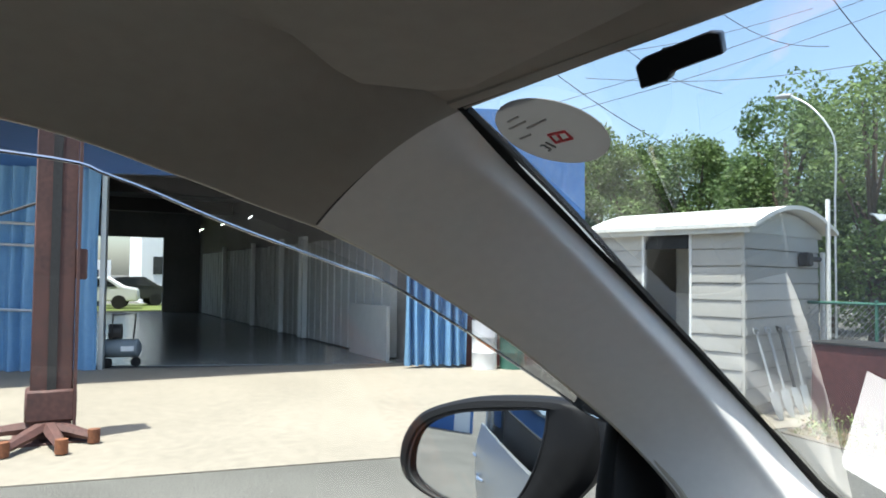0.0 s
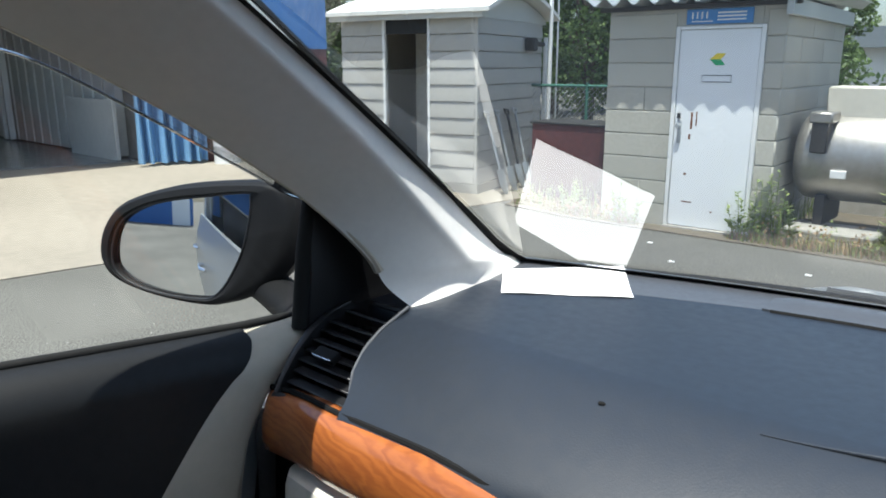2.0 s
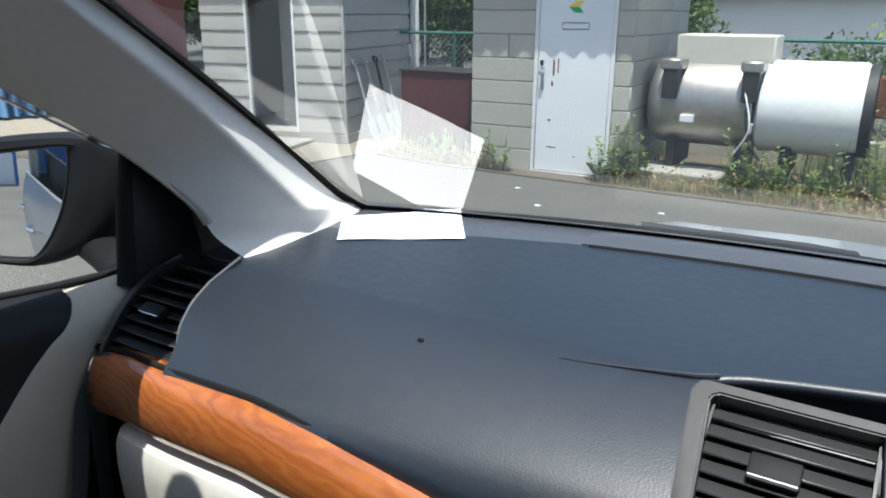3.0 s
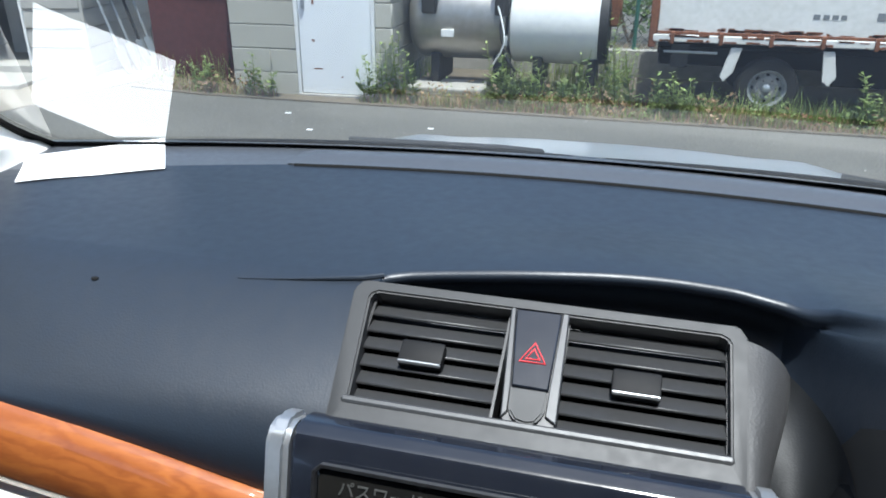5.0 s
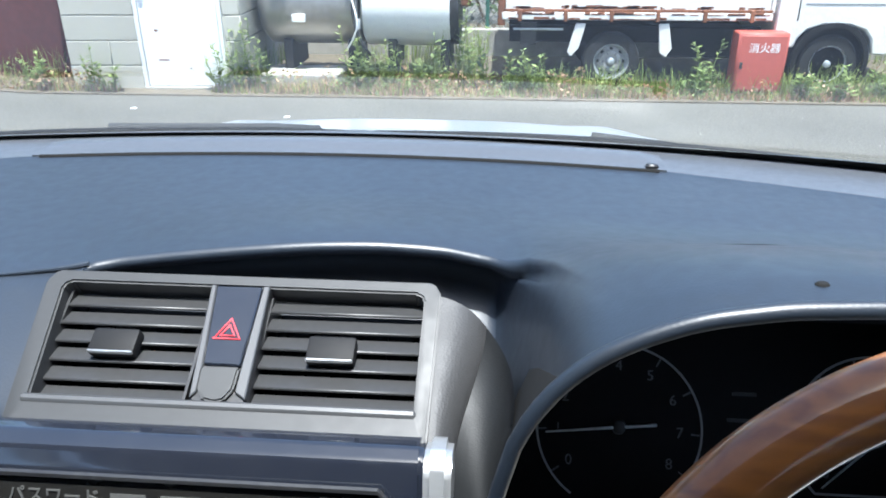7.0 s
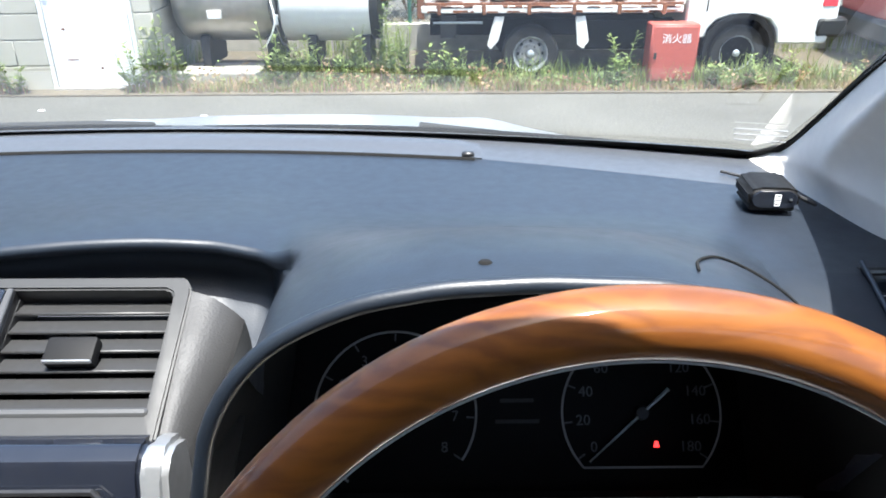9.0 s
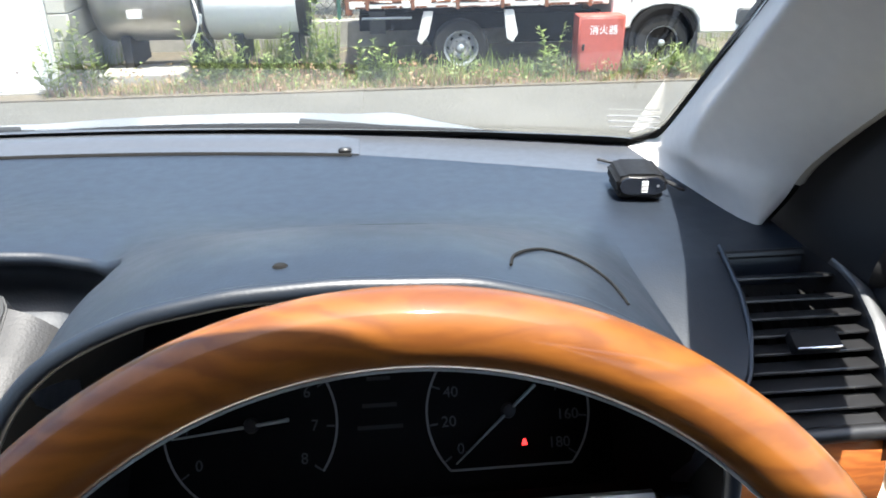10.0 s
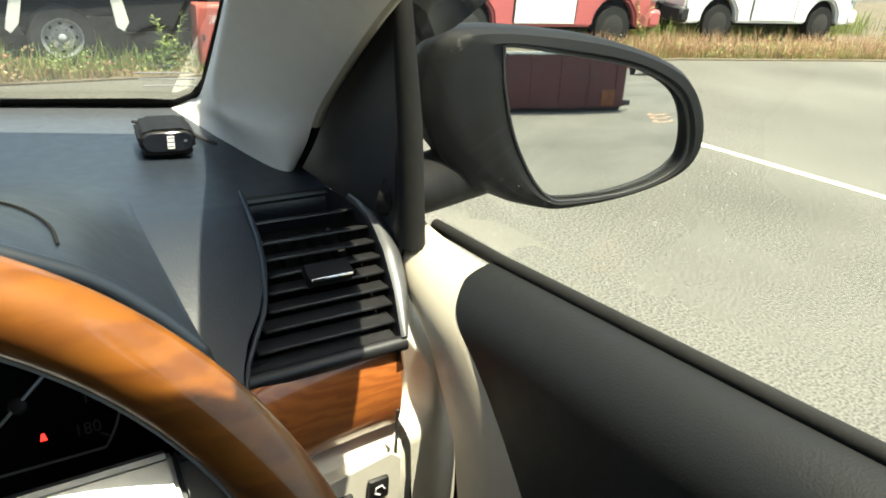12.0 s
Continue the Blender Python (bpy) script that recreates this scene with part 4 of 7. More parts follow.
def pillar(s):
    PA, PB = PA_SIDE[s], PB_SIDE[s]
    def fn(u, v):
        a, b = lerp_list(PA, u), lerp_list(PB, u)
        mid = a * 0.58 + b * 0.42 + Vector((0.058, -0.040, 0.018)) * (1.0 - 0.45 * u) * (0.20 + 0.80 * smooth(0, 0.22, u))
        if s > 0:
            mid += Vector((-0.026, -0.150, -0.006)) * (1 - smooth(0.0, 0.34, u))
        vr = 0.27 + 0.13 * (1 - smooth(0.25, 0.65, u))
        ridge = 0.016 * math.exp(-((v - vr) / (0.15 if v < vr else 0.20)) ** 2) * (1 + 0.18 * math.sin(16 * u)) * smooth(0.10, 0.40, u) * (1 - smooth(0.80, 0.97, u))
        p = a * (1 - v) ** 2 + mid * 2 * v * (1 - v) + b * v * v
        ridge += 0.0055 * math.exp(-((v - vr - 0.02) / 0.06) ** 2) * smooth(0.06, 0.25, u) * (1 - smooth(0.80, 0.97, u))
        p += Vector((0.6, -0.5, 0.3)) * ridge
        return Vector((side_x(p.x, s), p.y, p.z))
    part("pillar_trim", facing(grid(fn, 60, 44)), M["fabric_lit"], car, "fabric trim on the windscreen pillar, lightened for the light on it", sharp=80)
    def roll(u, v):
        a, b = lerp_list(LINER_SIDE[s], u), lerp_list(LINER_OUT, u)
        off = ((a - b) * 0.08 + Vector((0.0319, -0.022, 0.0088))).lerp(Vector((0.004, 0.0, 0.012)), smooth(0.0, 0.35, u))
        p = a * (1 - v) ** 2 + ((a + b) / 2 + off) * 2 * v * (1 - v) + b * v * v
        return Vector((side_x(p.x, s), p.y, p.z))
    part("headliner_side", facing(grid(roll, 60, 14)), M["headliner"], car, "gray-beige fabric roll above the side window", sharp=80)
    part("trim_joint", tube([fn(1.0, 0.99 - 0.50 * i / 16) for i in range(17)], [0.0010 - 0.0007 * i / 16 for i in range(17)], 6), M["gray_leather"], car)
    def back(u, v):
        a, b = lerp_list(PA, u), lerp_list(PB, u)
        p = a + (b - a) * v + Vector((-0.010, 0.02, 0.008)) * math.sin(math.pi * v)
        return Vector((side_x(p.x - 0.012, s), p.y + 0.008, p.z))
    part("pillar_body", grid(back, 24, 6), M["black_matte"], car)
    edge = [lerp_list(PB, i / 30) for i in range(6, 30)] + [lerp_list(LINER_OUT, i / 40) for i in range(41)]
    part("door_seal", tube([(side_x(p.x - 0.004, s), p.y + 0.004, p.z + 0.005) for p in edge], 0.007, 8), M["beige"], car, "beige weatherstrip round the door opening")
    part("door_frame", shell(lambda u, v: (lambda p: Vector((side_x(p.x - 0.006 - (0.042 if s < 0 else 0.010) * v, s), p.y + 0.004 + 0.006 * v, p.z + 0.010 + (0.026 if s < 0 else 0.044) * v)))(lerp_list(edge, u)), 60, 3, (0, 0, 0.012)), M["black_plastic"], car, "black frame above the side window")


pillar(-1)
pillar(1)


def header_y(x):
    return 0.478 + 0.040 * (1 - ((x - XM) / 0.545) ** 2) - 0.020 * smooth(0.345, 0.375, x)


def wscreen(u, v):
    y1 = header_y(XM + 0.54 * (2 * u - 1))
    yb = YF(XM + 0.70 * (2 * u - 1)) + 0.02
    y = yb + (y1 - yb) * v
    half = -pillar_x(y, -1 if u < 0.5 else 1) + XM + 0.004
    x = XM + half * (2 * u - 1)
    return Vector((x, y, screen_z(x, y) + 0.004))


part("windscreen", grid(wscreen, 48, 40), M["glass"], car, "clear raked windscreen").visible_shadow = False


def frit(u, v, side):
    """Black ceramic edge of the glass, a little inside it."""
    if side == 0:
        p = wscreen(u, 0.0 + 0.030 * v)
    elif side == 3:
        p = wscreen(u, 1.0 - 0.004 * v)
    else:
        p = wscreen(0.009 * v if side == 1 else 1 - 0.004 * v, u)
    return p + Vector((0, -0.0015, -0.002))


for side in (0, 1, 2, 3):
    part("screen_edge_band", grid(lambda u, v: frit(u, v, side), 60, 2), M["black_matte"], car)
for s in (-1, 1):
    bm = tube([(side_x(p.x - 0.004, s), p.y + 0.003, p.z + 0.002) for p in (lerp_list(PA_SIDE[s], i / 30) for i in range(31))], 0.0052, 6)
    part("screen_moulding", bm, M["black_matte"], car)


def liner(u, v):
    k = 2 * u - 1
    e = lerp_list(LINER_SIDE[-1 if k < 0 else 1], v)
    x = XM + (XM - e.x) * k
    return Vector((x, e.y + (0.030 * (1 - k * k) - 0.020 * smooth(0.345, 0.375, x)) * (1 - v), e.z + (0.012 + 0.012 * smooth(0, 0.3, v)) * (1 - k * k)))


part("headliner", shell(liner, 60, 50, (0, 0, 0.02)), M["headliner"], car, "gray-beige fabric headliner")
bm = tube([(x, header_y(x), 1.729 + 0.012 * (1 - ((x - XM) / 0.545) ** 2)) for x in [XM - 0.55 + 1.10 * i / 40 for i in range(41)]], 0.009, 8, flat=0.8)
part("header_trim", bm, M["headliner"], car)
for s in (-1, 1):
    edge = [(-0.520, 0.468), (-0.537, 0.448), (-0.548, 0.402), (-0.535, 0.380), (-0.490, 0.330), (-0.440, 0.272), (-0.420, 0.262), (-0.130, 0.250), (-0.115, 0.262), (-0.115, 0.480), (-0.30, 0.484)]
    bm = prism([(side_x(x, s), y) for x, y in edge], Matrix(), 0.0, 0.018, 0.005, seg=3)
    bm.transform(Matrix.Translation((0, 0, 1.7235)))
    for v in bm.verts:
        v.co.z += 0.030 * (1 - ((v.co.x - XM) / 0.56) ** 2) - 0.05 * (v.co.y - 0.36)
    part("sun_visor", bm, M["headliner"], car, "gray-beige fabric sun visor folded up", sharp=60)
roof_top = shell(lambda u, v: Vector((XM + 0.70 * (2 * u - 1), header_y(XM) - 0.004 - 2.2 * v - 0.10 * abs(2 * u - 1) ** 3, 1.850 + 0.03 * math.sin(math.pi * v) - 0.10 * abs(2 * u - 1) ** 5 - 0.066 * (1 - v) ** 8)), 24, 24, (0, 0, 0.012))
part("roof", roof_top, M["paint"], car, "light blue-silver roof skin")
# unseen wall closing the cabin, dark to hold down the fill light
part("rear_bulkhead", box(XM - 0.72, -0.96, 0.35, XM + 0.72, -0.92, 1.80), M["gray_leather"], car)
part("cabin_floor", box(XM - 0.72, -1.6, 0.32, XM + 0.72, 1.2, 0.36), M["black_matte"], car)


# ---- doors ----
def belt(y):
    return 1.306 + 0.115 * (0.76 - y) * (1 if y < 0.76 else 0.3)


def door_edge(z):
    return float(np.interp(z, (0.90, 1.15, 1.205, 1.245, 1.271, 1.288, 1.303, 1.322), (0.34, 0.566, 0.616, 0.655, 0.688, 0.708, 0.720, 0.721)))


def door(s):
    hw = 0.738
    d = part("door", box(*sorted_box(XM + s * (hw + 0.045), XM + s * (hw + 0.075), -0.75, 0.80, 0.36, 1.20)), M["paint"], car, "front door")
    def inner(z):
        return hw - (0.012 if s < 0 else 0.004) * math.sin(math.pi * smooth(1.32, 0.9, z))
    def section(y, v):
        """Height and outward shift of the door top: flat side, then a soft roll to the glass."""
        top = belt(y)
        if v < 0.7:
            return 0.70 + (top - 0.740) * v / 0.7, 0.0
        f = radians(86 * (v - 0.7) / 0.3)
        return top - 0.040 + 0.040 * math.sin(f), 0.042 * (1 - math.cos(f))
    def pad(u, v):
        z, out = section(door_edge(1.2), v)
        for _ in range(3):
            y = door_edge(z) + (-0.85 - door_edge(z)) * u
            z, out = section(y, v)
        return Vector((XM + s * (inner(z) + out), y, z))
    part("door_pad", facing(grid(pad, 30, 44)), M["door_gray"], d, "dark gray soft door pad", sharp=60)
    def corner(u, v):
        z, out = section(0.78, v)
        y0, y1 = door_edge(z) - 0.003, float(np.interp(z, (0.80, 1.00, 1.14, 1.20, 1.25, 1.285, 1.306), (0.64, 0.665, 0.690, 0.705, 0.742, 0.795, 0.836)))
        y = y0 + (y1 - y0) * u
        bulge = 0.004 * math.sin(math.pi * min(1.0, u * 1.15)) ** 0.7
        return Vector((XM + s * (inner(z) + out - bulge + 0.020 * smooth(0.86, 1.0, u)), y, z + 0.0015))
    part("door_corner_trim", facing(grid(corner, 18, 44)), M["beige"], d, "beige grained corner of the door trim", sharp=60)
    part("door_gap", grid(lambda u, v: corner(1.0, v) + Vector((s * 0.022, 0.035 + 0.10 * u, -0.002)), 2, 40), M["black_matte"], d)
    part("window_seal", tube([(XM + s * (hw + 0.043), 0.80 - 1.65 * i / 20, belt(0.80 - 1.65 * i / 20) + 0.001) for i in range(21)], 0.0050, 12), M["rubber"], d)
    # black corner plate and window channel
    sail = [(1.10, 1.27), (0.787, 1.29), (0.806, 1.475), (0.85, 1.46), (0.90, 1.435), (1.02, 1.36)]
    part("corner_plate", prism(sail, frame_m((0, 0, 0), (0, 1, 0), (0, 0, 1)), XM + s * (hw + 0.006) - 0.004, XM + s * (hw + 0.006) + 0.004, 0.002), M["black_plastic"], d, "black plastic mirror corner plate")
    part("window_channel", tube([(XM + s * (hw + 0.013), 0.784, 1.300), (XM + s * (hw + 0.010), 0.792, 1.39), (XM + s * (hw + 0.005), 0.804, 1.475)], [0.0100, 0.009, 0.007], 12), M["rubber"], d)
    def pane(u, v):
        y = 0.785 - 1.54 * u
        zt = float(np.interp(y, [-0.8, 0.05, 0.216, 0.312, 0.421, 0.497, 0.624, 0.75, 0.80], [1.69, 1.70, 1.695, 1.675, 1.645, 1.612, 1.55, 1.485, 1.455]))
        z = belt(y) + (zt - belt(y)) * v
        return Vector((XM + s * (hw + 0.044 - 0.095 * v * (zt - 1.3) / 0.4), y, z))
    g = part("window_pane", grid(pane if s > 0 else (lambda u, v: pane(1 - u, v)), 24, 10), M["side_glass"], d)
    g.visible_shadow = False
    def visor(u, v):
        p = lerp_list([(-0.80, 0.852, 1.402), (-0.80, 0.848, 1.432), (-0.80, 0.800, 1.453), (-0.80, 0.740, 1.490), (-0.80, 0.563, 1.593), (-0.80, 0.49, 1.620), (-0.80, 0.383, 1.656), (-0.80, 0.291, 1.690), (-0.80, 0.21, 1.704), (-0.80, -0.2, 1.72), (-0.80, -0.8, 1.70)], u)
        return Vector((side_x(p.x + 0.035 * v, s), p.y + 0.012 * v * (1 - u), p.z + 0.047 * v * min(1.0, 0.15 + u * 7)))
    vz = part("rain_visor", grid(visor if s < 0 else (lambda u, v: visor(1 - u, v)), 50, 4), M["visor"], d, "smoked acrylic rain visor over the window")
    vz.visible_shadow = False
    if s < 0:
        part("visor_rim", tube([visor(i / 50, 0) for i in range(51)], 0.0016, 6), M["chrome"], d)
    return d


def sorted_box(xa, xb, y0, y1, z0, z1):
    return min(xa, xb), y0, z0, max(xa, xb), y1, z1


door(-1)
door(1)


# ---- door mirrors ----
GLASS_EDGE = [(-0.098, 0.050), (-0.093, 0.0557), (-0.047, 0.0507), (0.010, 0.0424), (0.045, 0.0298), (0.0652, 0.0132), (0.0756, -0.0136), (0.0733, -0.0386), (0.0502, -0.0544), (0.012, -0.0636), (-0.0314, -0.0662), (-0.0477, -0.0628), (-0.0653, -0.0449), (-0.0838, -0.0117), (-0.0945, 0.0238)]
SHELL_EDGE = [(-0.154, 0.056), (-0.122, 0.069), (-0.049, 0.067), (0.004, 0.0594), (0.050, 0.0455), (0.0765, 0.029), (0.0945, 0.001), (0.0955, -0.0290), (0.0770, -0.050), (0.026, -0.067), (-0.036, -0.0755), (-0.066, -0.0715), (-0.094, -0.0625), (-0.126, -0.045), (-0.1585, 0.0)]


def round_at(pts, k):
    """Smooth point on a closed outline, k from 0 to 1."""
    n = len(pts)
    f = (k % 1.0) * n
    i = int(f) % n
    w = f - int(f)
    p = [Vector((*pts[(i + d) % n], 0)) for d in (-1, 0, 1, 2)]
    return 0.5 * ((2 * p[1]) + (p[2] - p[0]) * w + (2 * p[0] - 5 * p[1] + 4 * p[2] - p[3]) * w * w + (3 * p[1] - p[0] - 3 * p[2] + p[3]) * w ** 3)


def door_mirror(s, inner, across, width, height, zc, tip, size, shift, radius=1.3):
    a = Vector((*across, 0)).normalized()
    n = Vector((0, 0, 1)).cross(a) * (-1 if s > 0 else 1)
    if n.y > 0:
        n = -n
    n = (n + Vector((0, 0, tip))).normalized()
    up = (Vector((0, 0, 1)) - n * n.z).normalized()
    c = Vector((*inner, zc)) + a * (width / 2 + shift[0]) + up * shift[1]
    mid = Vector((-0.012, -0.004, 0))
    def ring(k, grow, blend, depth):
        g, h = round_at(GLASS_EDGE, k), round_at(SHELL_EDGE, k)
        p = g.lerp(h, blend)
        p = (mid + (p - mid) * grow) * size
        return c + a * p.x + up * p.y - n * depth
    prof = [(1.0, 0.0, 0.006), (1.03, 0.0, -0.004), (1.0, 0.30, -0.009), (1.0, 0.75, -0.007), (1.0, 1.0, 0.003), (1.01, 1.0, 0.020), (0.99, 1.0, 0.045), (0.86, 1.0, 0.075), (0.58, 1.0, 0.098), (0.25, 1.0, 0.108), (0.001, 1.0, 0.109)]
    def body(u, v):
        f = v * (len(prof) - 1)
        i = min(int(f), len(prof) - 2)
        w = f - i
        return ring(u, *(prof[i][q] + (prof[i + 1][q] - prof[i][q]) * w for q in (0, 1, 2)))
    mo = part("door_mirror", grid(body, 60, 30, wrap=True), M["mirror_shell"], car, "black door mirror", sharp=50)
    def glass(u, v):
        q = ring(u, 1.005 * max(0.001, v), 0.0, 0.0)
        return q - n * ((q - c).length_squared / (2 * radius) - 0.001)
    part("mirror_glass", grid(glass, 60, 14, wrap=True), M["mirror"], mo, "silvered mirror glass")
    part("mirror_bezel", tube([ring(k / 60, 1.03, 0.0, -0.0045) for k in range(60)], 0.0016, 6, closed=True), M["black_plastic"], mo)
    root = Vector((XM + s * 0.768, inner[1] - 0.015, 1.262))
    way = [root, root + Vector((s * 0.025, 0.006, 0.030)), Vector((*inner, zc - height * 0.36)) + a * 0.01 - n * 0.05, Vector((*inner, zc - height * 0.30)) + a * 0.05 - n * 0.05]
    if s > 0:
        way[:2] = [Vector((XM + 0.7485, 0.822, 1.331)), Vector((XM + 0.765, 0.822, 1.330))]
    part("mirror_arm", tube([lerp_list(way, i / 20) for i in range(21)], [0.024 + 0.012 * i / 20 for i in range(21)], 24, flat=0.75), M["mirror_shell"], mo)
    return mo


door_mirror(-1, (-0.925, 0.830), (-0.8726, -0.4898), 0.205, 0.150, 1.356, 0.055, 1.19, (0.0145, 0.0120))
door_mirror(1, (0.818, 0.808), (0.9753, -0.2214), 0.200, 0.140, 1.381, 0.052, 1.0, (0.0, 0.0))

# ---- bonnet, cowl, wipers, outer flanks ----
def bonnet(u, v):
    x = XM + 0.80 * (2 * u - 1)
    y = 1.30 + 0.86 * v - 0.20 * abs(2 * u - 1) ** 2.5 * v
    z = 1.200 - 0.090 * v ** 1.5 - 0.055 * abs(2 * u - 1) ** 3 + 0.010 * math.exp(-((abs(2 * u - 1) - 0.55) / 0.08) ** 2)
    z -= 0.30 * smooth(0.93, 1.0, v) ** 2
    return Vector((x, y, z))


part("bonnet", shell(bonnet, 40, 40, (0, 0, -0.02)), M["paint"], car, "pale silver-blue bonnet with soft creases")
part("cowl", grid(lambda u, v: Vector((XM + 0.74 * (2 * u - 1), YF(XM + 0.70 * (2 * u - 1)) + 0.0 + 0.14 * v, 1.290 - 0.06 * v)), 30, 4), M["black_plastic"], car, "black cowl below the windscreen")
for x0, x1 in ((-0.62, -0.02), (0.02, 0.56)):
    w = part("wiper", tube([(x0 + (x1 - x0) * i / 14, YF(x0 + (x1 - x0) * i / 14) + 0.022, screen_z(x0 + (x1 - x0) * i / 14, YF(x0 + (x1 - x0) * i / 14) + 0.022) + 0.012 + 0.004 * math.sin(math.pi * i / 14)) for i in range(15)], 0.0055, 8), M["black_plastic"], car, "black windscreen wiper resting low")
    part("wiper_arm", tube([(x1 - 0.05, YF(x1) + 0.09, 1.30), (x1 - 0.10, YF(x1) + 0.05, 1.315), (x0 + (x1 - x0) * 0.5, YF(0.5 * (x0 + x1)) + 0.028, 1.328)], [0.012, 0.010, 0.006], 8), M["gray_plastic"], w)
for s in (-1, 1):
    def flank(u, v):
        y = 1.9 - 4.0 * u
        z = 0.30 + 0.945 * v
        z = 0.30 + (z - 0.30) * (1 - 0.24 * smooth(0.75, 1.15, y))
        return Vector((XM + s * (0.86 + 0.045 * math.sin(math.pi * v) - 0.03 * smooth(0.75, 1.0, v)), y, z + 0.05 * u * v))
    part("body_side", shell(flank, 40, 16, (-s * 0.015, 0, 0)), M["paint"], car, "light blue-silver body side")
    for yh in (-0.62, -1.50):
        h = part("door_handle", tube([(XM + s * 0.905, yh + 0.09, 1.03), (XM + s * 0.935, yh + 0.06, 1.035), (XM + s * 0.935, yh - 0.06, 1.035), (XM + s * 0.905, yh - 0.09, 1.03)], 0.012, 8), M["chrome"], car)
    part("door_post", box(*sorted_box(XM + s * 0.66, XM + s * 0.72, -0.82, -0.70, 1.30, 1.72)), M["black_matte"], car)
    part("rear_pane", box(*sorted_box(XM + s * 0.76, XM + s * 0.765, -1.5, -0.82, 1.32, 1.66)), M["side_glass"], car).visible_shadow = False
    for yw in (1.45, -1.25):
        m = frame_m((XM + s * 0.80, yw, 0.31), (0, 1, 0), (0, 0, 1))
        wh = part("wheel", lathe([(0.0, -0.09), (0.29, -0.09), (0.315, -0.07), (0.315, 0.07), (0.29, 0.09), (0.0, 0.09)], m, 32), M["tyre"], car)
        part("wheel_rim", lathe([(0.0, 0.085 * s), (0.19, 0.094 * s), (0.20, 0.085 * s)], m, 24), M["silver_plastic"], wh)

AXY = frame_m((0, 0, 0), (0, 1, 0), (0, 0, 1))
tail = part("tailgate", prism([(-1.62, 1.83), (-1.72, 1.80), (-1.95, 1.32), (-2.12, 1.18), (-2.16, 0.62), (-2.08, 0.34), (-1.66, 0.34), (-1.66, 1.30), (-1.56, 1.80)], AXY, XM - 0.80, XM + 0.80, 0.03, seg=2), M["paint"], car, "light blue-silver tailgate")
part("rear_window", prism([(-1.745, 1.755), (-1.925, 1.375), (-1.935, 1.38), (-1.755, 1.76)], AXY, XM - 0.60, XM + 0.60), M["dark_glass"], tail)
for s in (-1, 1):
    part("tail_lamp", box(*sorted_box(XM + s * 0.56, XM + s * 0.80, -2.165, -2.12, 0.86, 1.06), 0.01), M["van_red"], tail)
    part("quarter_panel", box(*sorted_box(XM + s * 0.735, XM + s * 0.765, -1.70, -1.48, 1.25, 1.74), 0.01), M["paint"], car)
    part("head_lamp", box(*sorted_box(XM + s * 0.50, XM + s * 0.80, 1.93, 2.10, 0.70, 0.84), 0.03), M["galv"], car)
part("front_bumper", prism([(1.90, 0.28), (2.14, 0.30), (2.20, 0.48), (2.17, 0.70), (2.10, 0.86), (1.90, 0.86)], AXY, XM - 0.82, XM + 0.82, 0.03, seg=2), M["paint"], car, "light blue-silver front bumper")

# ---- steering wheel ----
WC, WT, WR = Vector((0.384, 0.516, 1.282)), 0.42, 0.1758
WA, WB = Vector((1, 0, 0)), Vector((0, math.sin(WT), math.cos(WT)))
WN = WB.cross(WA)


def rim_pt(deg, r=WR, h=0.0):
    a = radians(deg)
    return WC + r * (math.cos(a) * WA + math.sin(a) * WB) + WN * h


def arc(a0, a1, n=40, r=WR, h=0.0):
    return [rim_pt(a0 + (a1 - a0) * i / n, r, h) for i in range(n + 1)]


wheel_hub = part("steering_wheel", lathe([(0.0, 0.035), (0.05, 0.033), (0.072, 0.02), (0.078, 0.0), (0.06, -0.04), (0.03, -0.05)], frame_m(WC + WN * -0.028, WA, WB), 36), M["gray_plastic"], car, "steering wheel hub in gray plastic")
part("wood_rim", tube(arc(14, 166, 70), 0.0132, 22, up=WN, flat=1.12), M["wood_rim"], wheel_hub, "glossy orange-brown wood steering wheel rim")
part("leather_rim", tube(arc(166, 374, 60), 0.0146, 14, up=WN, flat=1.08), M["gray_leather"], wheel_hub, "gray leather part of the rim")
# pale thread added as the highlight along the inner edge of the wood
part("rim_trim", tube(arc(14, 166, 70, WR - 0.0132, -0.002), 0.0010, 6), M["galv"], wheel_hub)
for a in (8, 172, 270):
    d = rim_pt(a) - WC
    bm = tube([WC + d * 0.32 - WN * 0.03, WC + d * 0.62 - WN * 0.022, WC + d * 0.97], [0.026, 0.020, 0.013], 10, flat=0.5, up=WN)
    part("spoke", bm, M["silver_plastic"], wheel_hub, "silver spoke")
part("steering_column", cyl(WC - WN * 0.03, WC - WN * 0.24, 0.05, 0.06), M["black_plastic"], car)

# ---- loose things in the car ----
def sheet(u, v):
    p = Vector((-0.684, 1.069, 0)) * (1 - u) * (1 - v) + Vector((-0.565, 1.187, 0)) * u * (1 - v) + Vector((-0.493, 1.078, 0)) * u * v + Vector((-0.623, 0.983, 0)) * (1 - u) * v
    return Vector((p.x, p.y, dash_z(p.x, p.y) + 0.0015 + 0.0008 * math.sin(9 * u) * math.sin(7 * v)))
single("paper_sheet", shell(sheet, 12, 12, (0, 0, 0.0006)), M["paper"], "blank white sheet of paper lying on the dashboard", "paper")

